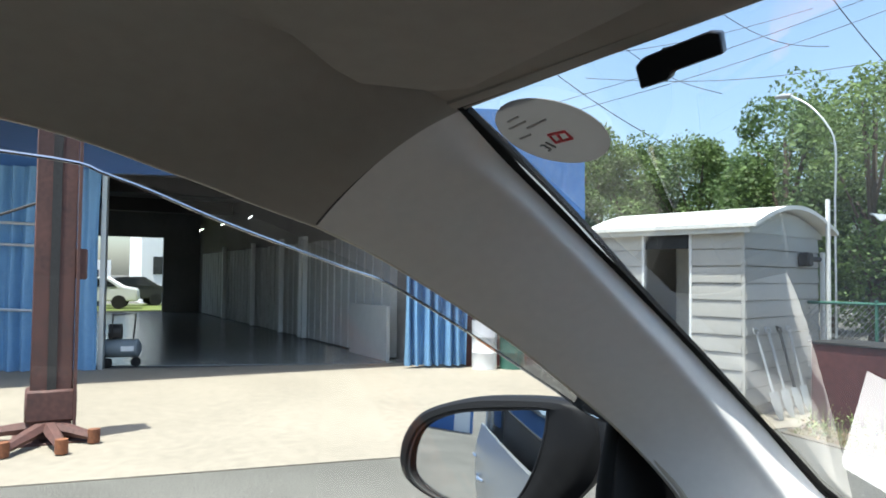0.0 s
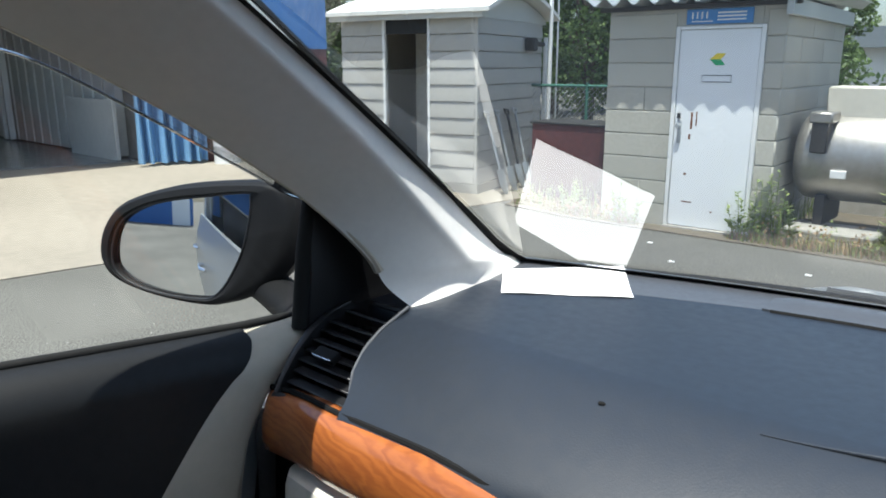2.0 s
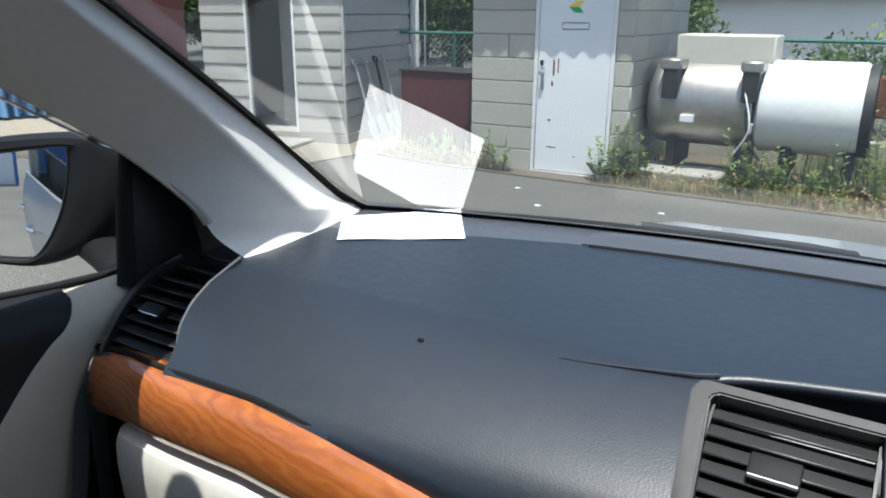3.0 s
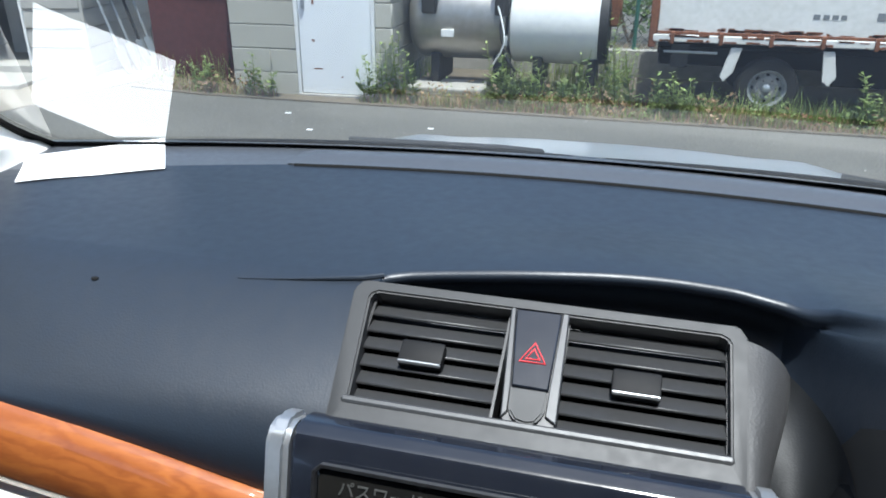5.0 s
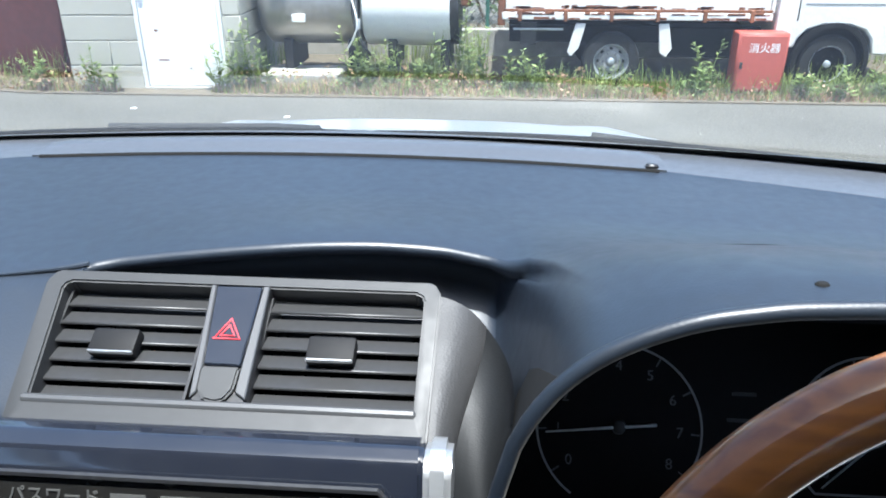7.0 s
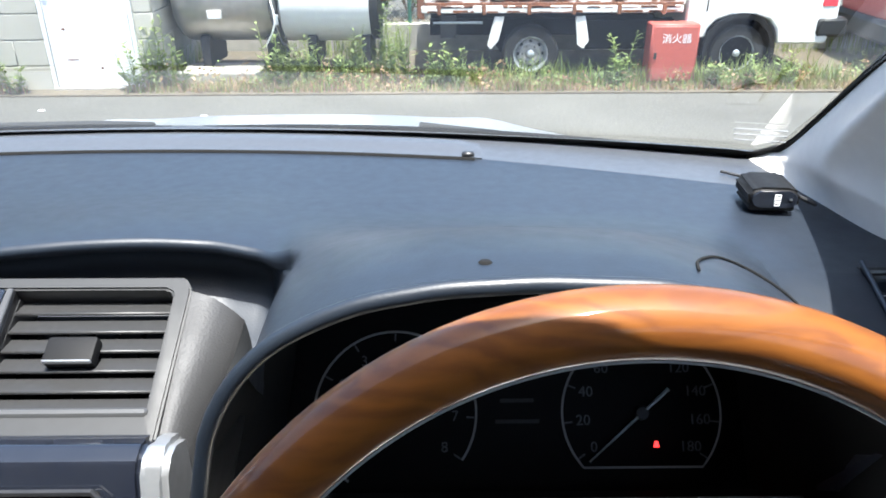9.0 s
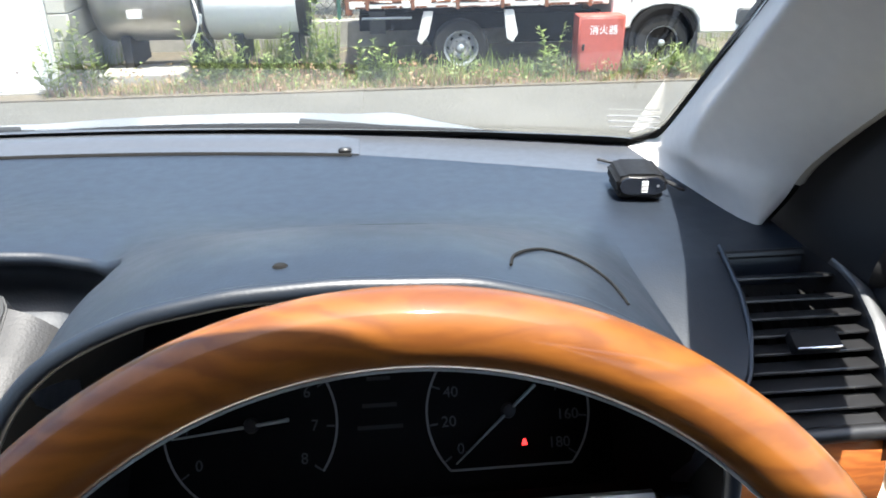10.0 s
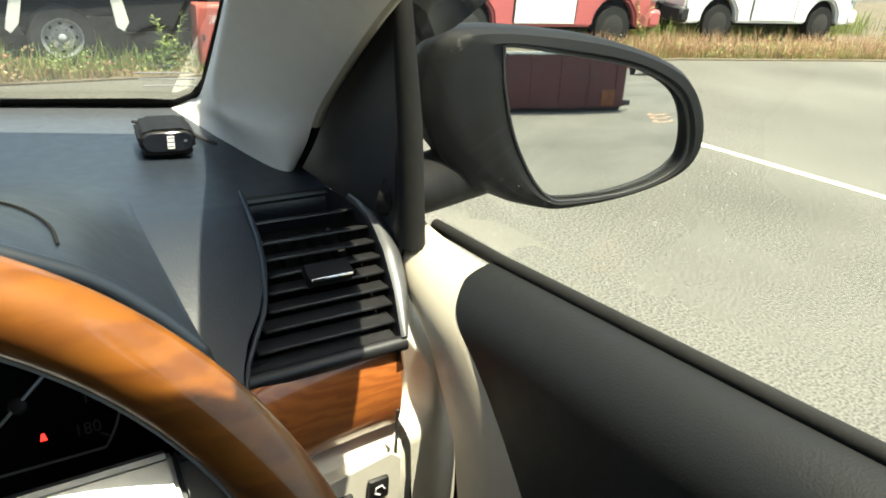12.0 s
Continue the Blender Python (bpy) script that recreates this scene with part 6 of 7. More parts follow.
def plank(length, m):
    """One clapboard with a shadow lip; alike planks share one mesh."""
    key = round(length, 3)
    h = (AH - 0.13) / rows
    if key not in plank_mesh:
        plank_mesh[key] = finish("plank", prism([(-0.012, 0.004), (0.020, 0.006), (0.022, 0.022), (0.006, h - 0.004), (-0.012, h - 0.004)], frame_m((0, 0, 0), (0, 0, 1), (0, 1, 0)), -length, 0.0), M["siding"])
    ob = new("plank", plank_mesh[key])
    ob.parent = shed_a
    ob.matrix_parent_inverse = Matrix.Translation(-HOME[shed_a])
    ob.matrix_basis = m
    return ob


for k in range(rows):
    z = 0.13 + k * (AH - 0.13) / rows
    plank(d0 - 0.035, AM @ pose(0.0, z, 0))
    plank(AL - 0.03 - d1 - 0.035, AM @ pose(d1 + 0.035, z, 0))
    plank(AD - 0.02, SA @ pose(0.012, z, 0))


def barrel(u, v):
    d = -0.16 + (AD + 0.32) * v
    return A0 + AX * (-0.14 + (AL + 0.36) * u) + AY * d + Vector((0, 0, AH + 0.02 + 0.33 * math.sin(math.pi * (0.06 + 0.88 * v)) - 0.04))


part("roof", shell(barrel, 8, 24, (0, 0, 0.05)), M["white_roof"], shed_a, "rounded white sheet roof")
part("roof_gable", prism([(d, 0.0 if False else AH - 0.01) for d in (-0.12, AD + 0.12)] + [(AD * (1 - k / 12) - 0.10 + 0.2 * (1 - k / 12), AH + 0.28 * math.sin(math.pi * (0.06 + 0.88 * (1 - k / 12)))) for k in range(13)], frame_m(A1, AY, (0, 0, 1)), -0.03, 0.02), M["pale_sheet"], shed_a)
part("eave_board", box(-0.12, AH - 0.02, 0.04, AL + 0.12, AH + 0.05, 0.12, m=AM), M["pale_sheet"], shed_a)
part("wall_vent", box(1.45, 1.80, 0.02, 1.62, 1.98, 0.16, 0.02, m=SA), M["dark_steel"], shed_a, "dark wall vent")
part("vent_pipe", cyl(SA @ Vector((1.62, 1.90, 0.10)), SA @ Vector((1.95, 1.90, 0.10)), 0.035, seg=10), M["dark_steel"], shed_a)
part("drain_pipe", cyl(SA @ Vector((AD + 0.02, 0.0, 0.06)), SA @ Vector((AD + 0.02, 2.0, 0.06)), 0.035, seg=10), M["white_paint"], shed_a)

# shovels leaning on the side wall
for k, (u, lean, mat) in enumerate(((0.05, 0.12, "galv"), (0.34, 0.10, "galv"), (0.62, 0.10, "dark_steel"), (0.86, 0.12, "galv"))):
    base = SA @ Vector((u + 0.12, 0.02, 0.34))
    top = SA @ Vector((u + 0.15 + 0.03 * k, 0.98, 0.05))
    sh = thing("shovel", base, "long-handled shovel leaning against the shed", "shovel", "shovels by the shed")
    dirv = (top - base).normalized()
    part("shaft", cyl(base + dirv * 0.26, top, 0.017, seg=8), M[mat], sh)
    sd = dirv.cross(SA.to_3x3() @ Vector((0, 0, 1))).normalized()
    part("grip", tube([top - sd * 0.06 + dirv * 0.05, top - sd * 0.05, top, top + sd * 0.05, top + sd * 0.06 + dirv * 0.05, top - sd * 0.06 + dirv * 0.06], 0.013, 7), M[mat], sh)
    part("blade", shell(lambda u2, v2: base + dirv * (0.32 * v2) + sd * ((u2 - 0.5) * 0.22 * (0.35 + 0.65 * min(1, 3 * v2))) + (SA.to_3x3() @ Vector((0, 0, 0.03 * math.sin(math.pi * u2)))), 6, 8, SA.to_3x3() @ Vector((0, 0, 0.004))), M["galv"], sh)

board = thing("maroon_board", (-4.75, 7.75, 0.016), "maroon painted steel box standing between two sheds", "steel box")
part("panel", box(-5.22, 7.70, 0.016, -4.18, 7.74, 0.93, 0.006), M["maroon"], board)
part("top_rail", box(-5.24, 7.68, 0.93, -4.16, 8.3, 0.955, 0.004), M["dark_steel"], board)
for x in (-5.22, -4.20):
    part("post", box(x - 0.02, 7.74, 0.016, x + 0.03, 8.3, 0.93), M["maroon"], board)

# ================= block shed with the white door =================
BX, BY = rot2(3)
B0 = Vector((-3.97, 7.22, 0))
BL, BD, BH = 1.70, 2.4, 2.06
BM_ = frame_m(B0, BX, (0, 0, 1))
BR = frame_m(B0 + BX * BL, BY, (0, 0, 1))
shed_b = thing("block_shed", B0 + BX * BL / 2, "gray block shed with a white steel door and corrugated roof", "shed")
e0, e1, eh = 0.745, 1.490, 1.93
part("front_core", box(0, 0, -0.10, e0, BH + 0.08, -0.01, m=BM_), M["mortar"], shed_b)
part("front_core", box(e1, 0, -0.10, BL, BH + 0.08, -0.01, m=BM_), M["mortar"], shed_b)
part("lintel", box(e0, eh, -0.10, e1, BH + 0.08, -0.002, m=BM_), M["block"], shed_b)
part("side_core", box(0.10, 0, -0.10, BD, BH + 0.08, -0.01, m=BR), M["mortar"], shed_b)
part("left_core", box(0, 0, -BD, 0.1, BH + 0.08, -0.1, m=BM_), M["block"], shed_b)
part("back_core", box(0, 0, -BD, BL, BH + 0.08, -BD + 0.1, m=BM_), M["block"], shed_b)
block_mesh = {}


def block(w, h, m):
    key = (round(w, 3), round(h, 3))
    if key not in block_mesh:
        block_mesh[key] = finish("block", box(0.004, 0.004, -0.02, w - 0.004, h - 0.004, 0.0, 0.006), M["block"])
    ob = new("block", block_mesh[key])
    ob.parent = shed_b
    ob.matrix_parent_inverse = Matrix.Translation(-HOME[shed_b])
    ob.matrix_basis = m
    return ob


ch = 0.232
nrow = 9
for r in range(nrow):
    z = r * ch
    for x0, x1, cut in ((0.0, e0 - 0.04, 0.42), (e1 + 0.04, BL, 9)):
        xs_ = [x0, x1] if r % 4 != 1 or cut > 1 else [x0, x0 + cut, x1]
        for a, b in zip(xs_, xs_[1:]):
            block(b - a, ch, BM_ @ pose(a, z, 0.004))
    xs_ = [0.0, 0.55 if r % 2 else 0.95, 1.45 if r % 2 else 1.85, BD]
    for a, b in zip(xs_, xs_[1:]):
        block(b - a, ch, BR @ pose(a, z, 0.004))
part("door_frame", box(e0 - 0.04, 0.0, -0.05, e0, eh + 0.03, 0.02, 0.004, m=BM_), M["white_paint"], shed_b)
part("door_frame", box(e1, 0.0, -0.05, e1 + 0.04, eh + 0.03, 0.02, 0.004, m=BM_), M["white_paint"], shed_b)
part("door_frame", box(e0, eh, -0.05, e1, eh + 0.03, 0.02, 0.004, m=BM_), M["white_paint"], shed_b)
dr = part("door", box(e0 + 0.004, 0.04, -0.04, e1 - 0.004, eh - 0.004, 0.006, 0.004, m=BM_), M["door_white"], shed_b, "white painted steel door with rust spots")
part("threshold", box(e0 - 0.04, 0.0, -0.05, e1 + 0.04, 0.035, 0.05, 0.006, m=BM_), M["curb"], shed_b)
part("handle_plate", box(e0 + 0.035, 0.86, 0.006, e0 + 0.075, 1.08, 0.012, 0.002, m=BM_), M["galv"], dr)
part("door_knob", lathe([(0.0, 0.06), (0.024, 0.055), (0.028, 0.035), (0.012, 0.02), (0.012, 0.0)], BM_ @ pose(e0 + 0.055, 1.03, 0.012), 16), M["galv"], dr)
part("key_box", box(e0 + 0.03, 1.10, 0.006, e0 + 0.06, 1.15, 0.03, 0.004, m=BM_), M["dark_steel"], dr)
for x, z, w, h in ((0.16, 1.0, 0.02, 0.16), (0.21, 1.03, 0.012, 0.14), (0.13, 0.55, 0.03, 0.02), (0.13, 0.28, 0.10, 0.012), (0.42, 0.20, 0.02, 0.016), (0.15, 0.90, 0.02, 0.05)):
    part("rust_spot", box(e0 + x, z, 0.0062, e0 + x + w, z + h, 0.0072, m=BM_), M["rust"], dr)
lm = BM_ @ pose(e0 + 0.38, 1.655, 0.007)
part("leaf_mark", prism([(-0.085, 0.0), (-0.02, 0.055), (0.065, 0.055), (0.02, 0.0)], lm, 0, 0.002), M["yellow_ink"], dr)
part("leaf_mark", prism([(-0.085, 0.0), (0.02, 0.0), (0.065, -0.05), (-0.02, -0.055)], lm, 0, 0.002), M["green_ink"], dr)
part("plate_outline", tube([BM_ @ Vector(p) for p in ((e0 + 0.24, 1.45, 0.008), (e0 + 0.51, 1.45, 0.008), (e0 + 0.51, 1.51, 0.008), (e0 + 0.24, 1.51, 0.008))], 0.005, 5, closed=True), M["gray_ink"], dr)
sg = part("sign", box(e0 + 0.05, eh + 0.045, 0.0, e0 + 0.66, eh + 0.18, 0.016, 0.003, m=BM_), M["sign_blue"], shed_b, "small blue sign with white lettering over the door")
for x0, x1, z0, z1 in ((0.10, 0.28, 0.095, 0.155), (0.34, 0.60, 0.135, 0.150), (0.34, 0.60, 0.105, 0.12), (0.34, 0.60, 0.075, 0.088), (0.10, 0.30, 0.065, 0.075)):
    if z1 - z0 > 0.03:
        for k in range(4):
            part("lettering_bar", box(e0 + x0 + 0.045 * k, eh + z0, 0.016, e0 + x0 + 0.045 * k + 0.014, eh + z1, 0.018, m=BM_), M["white_paint"], sg)
    else:
        part("lettering_bar", box(e0 + x0, eh + z0, 0.016, e0 + x1, eh + z1, 0.018, m=BM_), M["white_paint"], sg)


def corr(u, v):
    x = -0.16 + (BL + 0.36) * u
    return BM_ @ Vector((x, BH + 0.135 + 0.10 * (1 - v) * 0 + 0.05 * v + 0.034 * math.sin(2 * math.pi * x / 0.205), 0.25 - (BD + 0.48) * v))


part("roof_sheet", shell(corr, 150, 4, (0, 0, 0.012)), M["corrugate"], shed_b, "corrugated sheet roof with a wavy eave", sharp=70)
part("roof_batten", box(-0.1, BH + 0.06, -0.02, BL + 0.1, BH + 0.10, 0.03, m=BM_), M["dark_steel"], shed_b)
part("side_eave", box(-0.10, BH - 0.03, 0.0, BD + 0.12, BH + 0.11, 0.06, 0.004, m=BR), M["corrugate"], shed_b)
single("flue_pipe", cyl((-4.32, 8.95, 0.0), (-4.32, 8.95, 6.5), 0.145, seg=28), M["galv"], "tall galvanised flue pipe behind the block shed", "pipe")

# ================= tanks =================
tank = thing("fuel_tank", (-1.2, 8.02, 0.016), "horizontal steel tank with a white half on brackets", "tank")
TY, TZ, TR = 8.03, 0.76, 0.42
TM = frame_m((0, TY, TZ), (0, 1, 0), (0, 0, 1))


def dome(x0, x1, r, name, mat, label):
    return part(name, lathe([(0.0, x0), (r * 0.55, x0 + 0.015), (r * 0.85, x0 + 0.05), (r * 0.98, x0 + 0.11), (r, x0 + 0.16), (r, x1 - 0.02), (r * 0.98, x1)], TM, 44), M[mat], tank, label)


dome(-2.26, -1.22, TR, "steel_shell", "steel", "brushed steel tank end")
part("white_shell", lathe([(TR * 0.9, -1.20), (TR * 1.02, -1.17), (TR * 1.03, -0.36), (TR * 0.99, -0.33), (TR * 0.5, -0.33), (0.0, -0.33)], TM, 44), M["tank_white"], tank, "white painted tank half")
part("end_cap", lathe([(TR * 0.99, -0.33), (TR * 0.99, -0.25), (TR * 0.9, -0.24), (0.0, -0.24)], TM, 40), M["dark_steel"], tank)
part("end_fitting", box(-0.25, TY - 0.16, 0.72, -0.14, TY + 0.05, 1.08, 0.02), M["rust"], tank, "rusty end fitting")
part("top_box", box(-2.02, TY - 0.18, 1.10, -1.12, TY + 0.3, 1.41, 0.015), M["cream_box"], tank, "cream sheet box on top")
for x in (-2.05, -1.32):
    br = part("bracket", box(x, TY - 0.47, 0.82, x + 0.14, TY - 0.30, 1.10, 0.01), M["dark_steel"], tank)
    part("bracket_cap", box(x - 0.03, TY - 0.48, 1.09, x + 0.17, TY - 0.2, 1.19, 0.015), M["steel"], br)
for x in (-2.0, -1.35, -0.95, -0.42):
    part("foot", box(x, TY - 0.30, 0.12, x + 0.09, TY + 0.30, 0.42, 0.01), M["dark_steel"], tank)
part("name_plate", box(-1.86, TY - 0.437, 0.60, -1.73, TY - 0.40, 0.67, 0.003), M["white_paint"], tank)
part("hose", tube([lerp_list([(-1.22, TY - 0.45, 1.0), (-1.25, TY - 0.50, 0.7), (-1.18, TY - 0.52, 0.45), (-1.1, TY - 0.48, 0.3), (-1.2, TY - 0.40, 0.2)], i / 20) for i in range(21)], 0.012, 6), M["cable"], tank)
part("hose", tube([lerp_list([(-1.30, TY - 0.45, 0.95), (-1.20, TY - 0.55, 0.6), (-1.32, TY - 0.5, 0.35)], i / 20) for i in range(21)], 0.009, 6), M["white_paint"], tank)
part("valve", tube([(-1.2, TY - 0.44, 0.62), (-1.2, TY - 0.49, 0.62), (-1.2, TY - 0.49, 0.55)], 0.02, 8), M["galv"], tank)
single("concrete_plinth", box(-2.18, 7.42, 0.0, -1.40, 7.92, 0.13, 0.015), M["curb"], "weathered concrete plinth before the tank", "plinth")

# ================= old flatbed truck =================
truck = thing("flatbed_truck", (2.1, 8.2, 0), "rusty white flatbed truck standing in weeds", "truck")
ty0, ty1 = 7.50, 9.0
part("bed_side", box(0.20, ty0, 0.74, 2.60, ty0 + 0.03, 1.12, 0.006), M["truck_white"], truck, "white bed side with rusty rails")
part("bed_side", box(0.20, ty1 - 0.03, 0.74, 2.60, ty1, 1.12, 0.006), M["truck_white"], truck)
part("tail_gate", box(0.17, ty0 + 0.02, 0.72, 0.20, ty1 - 0.02, 1.12, 0.006), M["truck_white"], truck)
part("bed_floor", box(0.20, ty0 + 0.03, 0.70, 2.60, ty1 - 0.03, 0.75), M["rust"], truck)
part("top_rail", box(0.17, ty0 - 0.015, 1.115, 2.62, ty0 + 0.045, 1.145, 0.006), M["rust"], truck, "rusty top rail")
part("lower_rail", box(0.17, ty0 - 0.03, 0.655, 2.62, ty0 + 0.03, 0.72, 0.008), M["truck_white"], truck)
part("rust_rail", box(0.17, ty0 - 0.012, 0.722, 2.62, ty0 + 0.035, 0.748, 0.004), M["rust"], truck, "rusty hinge rail")
random.seed(3)
for k in range(130):
    x = random.uniform(0.2, 2.55)
    w, h = random.uniform(0.02, 0.16), random.uniform(0.006, 0.026)
    z = random.choice((0.658, 0.70, 0.75, 0.76, 1.095))
    part("rust_patch", box(x, ty0 - 0.0325 if z < 0.72 else ty0 - 0.002, z, x + w, ty0, z + h), M["rust"], truck)
for k in range(6):
    x = 0.32 + 0.42 * k
    part("hinge", box(x, ty0 - 0.045, 0.64, x + 0.035, ty0 - 0.01, 0.745, 0.004), M["rust"], truck)
for x0, w in ((1.48, 0.055), (1.56, 0.05), (1.63, 0.05), (1.70, 0.045), (1.98, 0.16), (2.16, 0.07)):
    part("lettering_bar", box(x0, ty0 - 0.003, 0.885, x0 + w, ty0 + 0.001, 0.925 if x0 < 1.9 else 0.95), M["gray_ink"], truck)
part("tail_post", box(0.13, ty0 - 0.02, 0.60, 0.20, ty0 + 0.05, 1.16, 0.008), M["rust"], truck)
part("chassis", box(0.25, ty0 + 0.35, 0.40, 3.9, ty0 + 0.45, 0.55), M["black_matte"], truck)
part("chassis", box(0.25, ty1 - 0.45, 0.40, 3.9, ty1 - 0.35, 0.55), M["black_matte"], truck)
part("under_guard", box(0.35, ty0 + 0.06, 0.42, 0.50, ty0 + 0.1, 0.62), M["dark_steel"], truck)
part("side_guard", tube([(0.28, ty0 + 0.05, 0.56), (0.75, ty0 + 0.05, 0.56)], 0.012, 6), M["galv"], truck)
part("tool_box", box(1.75, ty0 + 0.10, 0.30, 2.45, ty0 + 0.40, 0.58, 0.01), M["black_matte"], truck)
for x, sl in ((0.86, -1), (1.62, 1)):
    part("mudguard", prism([(0.0, 0.62), (0.09, 0.62), (0.09 + 0.05 * sl, 0.40), (0.03 + 0.06 * sl, 0.32), (-0.02 + 0.05 * sl, 0.36)], frame_m((x, ty0 - 0.01, 0), (1, 0, 0), (0, 0, 1)), -0.03, 0.0, 0.004), M["truck_white"], truck)
wheel_at(truck, (1.215, ty0 + 0.10, 0.268), 0.268, 1)
wheel_at(truck, (3.20, ty0 + 0.10, 0.268), 0.268, 1)
for xw in (1.215, 3.20):
    part("wheel", cyl((xw, ty1 - 0.22, 0.268), (xw, ty1 - 0.05, 0.268), 0.268, seg=28), M["tyre"], truck)
cabp = [(2.66, 0.42), (2.86, 0.42), (2.88, 0.50), (2.95, 0.58), (3.08, 0.625), (3.32, 0.625), (3.46, 0.58), (3.53, 0.50), (3.56, 0.36), (4.02, 0.36), (4.10, 0.60), (4.08, 0.92), (3.98, 1.05), (3.70, 1.72), (3.55, 1.80), (2.80, 1.80), (2.66, 1.72)]
cab = part("cab", prism(cabp, frame_m((0, 0, 0), (1, 0, 0), (0, 0, 1)), -ty1, -ty0, 0.015), M["truck_white"], truck, "white truck cab")
part("cab_window", prism([(2.80, 1.10), (3.80, 1.10), (3.58, 1.65), (2.80, 1.65)], frame_m((0, ty0 - 0.004, 0), (1, 0, 0), (0, 0, 1)), -0.008, 0.0), M["dark_glass"], cab)
part("door_gap", tube([(2.85, ty0 - 0.001, 1.7), (2.85, ty0 - 0.001, 0.66)], 0.006, 5), M["black_matte"], cab)
part("wheel_arch", lathe([(0.345, -0.02), (0.345, 0.03), (0.30, 0.03), (0.30, -0.02)], frame_m((3.20, ty0 + 0.02, 0.30), (1, 0, 0), (0, 0, 1)), 40), M["black_matte"], cab)
part("bumper", box(3.90, ty0 - 0.02, 0.42, 4.20, ty1 + 0.02, 0.60, 0.03), M["gray_plastic"], cab)
part("corner_lamp", box(3.93, ty0 - 0.008, 0.70, 4.07, ty0 + 0.02, 0.82, 0.008), M["red_ink"], cab)
part("belt_line", box(2.9, ty0 - 0.004, 0.80, 4.0, ty0, 0.81), M["gray_ink"], cab)
for x in (0.5, 1.1, 1.7, 2.3):
    part("stake", box(x, ty1 - 0.08, 1.12, x + 0.05, ty1 - 0.03, 1.65, 0.004), M["rust"], truck)
part("head_board", box(2.60, ty0, 0.72, 2.64, ty1, 1.45, 0.006), M["truck_white"], truck)
random.seed(8)
for k in range(9):
    x = 0.4 + 0.24 * k
    single("scrap_bar", tube([(x, 8.0 + 0.1 * (k % 3), 0.78), (x + random.uniform(-0.3, 0.5), 8.1, 1.25 + random.uniform(0, 0.35))], 0.025, 6), M["rust" if k % 2 else "dark_steel"], "rusty scrap bar loaded on the truck bed", "scrap metal", group="scrap on the truck")

# red extinguisher cabinet
ext = thing("extinguisher_box", (2.52, 7.37, 0.016), "red steel fire extinguisher cabinet in the weeds", "fire extinguisher cabinet")
part("body", box(2.30, 7.30, 0.05, 2.745, 7.52, 0.575, 0.012), M["box_red"], ext)
part("door", box(2.315, 7.290, 0.07, 2.73, 7.302, 0.555, 0.006), M["box_red"], ext)
part("latch", box(2.335, 7.278, 0.26, 2.36, 7.292, 0.32, 0.004), M["dark_steel"], ext)
for x in (2.32, 2.68):
    part("leg", box(x, 7.32, 0.0, x + 0.04, 7.5, 0.05), M["dark_steel"], ext)
part("lettering", text_mesh("消火器", 0.092, frame_m((2.535, 7.288, 0.44), (1, 0, 0), (0, 0, 1)), 0.001), M["white_paint"], ext)

# ================= vans =================
def van(at, turn, body, panel, label, low=False):
    v = thing("van", at, label, "van")
    m = pose(*at, 0, 0, turn)
    fm = m @ frame_m((0, 0, 0), (1, 0, 0), (0, 0, 1))
    def arch(cx):
        return [(cx - 0.34, 0.28), (cx - 0.31, 0.45), (cx - 0.18, 0.60), (cx, 0.64), (cx + 0.18, 0.60), (cx + 0.31, 0.45), (cx + 0.34, 0.28)]
    prof = [(-1.70, 0.26)] + arch(-1.05) + arch(1.05)[0:7] + [(1.62, 0.26), (1.70, 0.55), (1.66, 0.95), (1.35, 1.60), (1.15, 1.82), (-1.55, 1.85), (-1.70, 1.60), (-1.72, 0.6)]
    b = part("body", prism(prof, fm, -0.72, 0.72, 0.03, seg=2), M[body], v)
    part("arch_lining", box(-1.5, -0.62, 0.24, 1.5, 0.62, 0.70, m=m), M["black_matte"], v)
    part("side_door", box(-0.45, -0.735, 0.32, 0.42, -0.722, 1.70, 0.006, m=m), M[panel], v, "sliding side door")
    part("side_window", box(-1.45, -0.738, 1.12, 0.95, -0.724, 1.60, 0.01, m=m), M["dark_glass"], v)
    part("waist_line", box(-1.68, -0.732, 0.82, 1.6, -0.721, 0.845, 0.003, m=m), M["gray_ink" if body == "van_white" else "rust"], v)
    part("bumper", box(1.58, -0.74, 0.28, 1.80, 0.74, 0.50, 0.04, m=m), M[body], v)
    part("bumper", box(-1.80, -0.74, 0.28, -1.62, 0.74, 0.50, 0.04, m=m), M["gray_plastic"], v)
    part("head_lamp", box(1.58, -0.735, 0.60, 1.71, -0.55, 0.75, 0.02, m=m), M["galv"], v)
    for xw in (-1.05, 1.05):
        for yw in (-0.62, 0.62):
            wh = part("wheel", cyl(m @ Vector((xw, yw - 0.08, 0.265)), m @ Vector((xw, yw + 0.08, 0.265)), 0.265, seg=28), M["tyre"], v)
            if yw < 0:
                part("rim", lathe([(0.0, 0.0), (0.15, 0.004), (0.165, 0.0)], m @ frame_m((xw, yw - 0.081, 0.265), (1, 0, 0), (0, 0, 1)), 20), M["dark_steel"], wh)
    for xg in (-0.46, 0.43):
        part("door_gap", box(xg - 0.006, -0.728, 0.34, xg + 0.006, -0.7205, 1.7, m=m), M["black_matte"], v)
    part("door_grip", box(-0.40, -0.745, 0.88, -0.25, -0.733, 0.92, 0.004, m=m), M["dark_steel"], v)
    return v


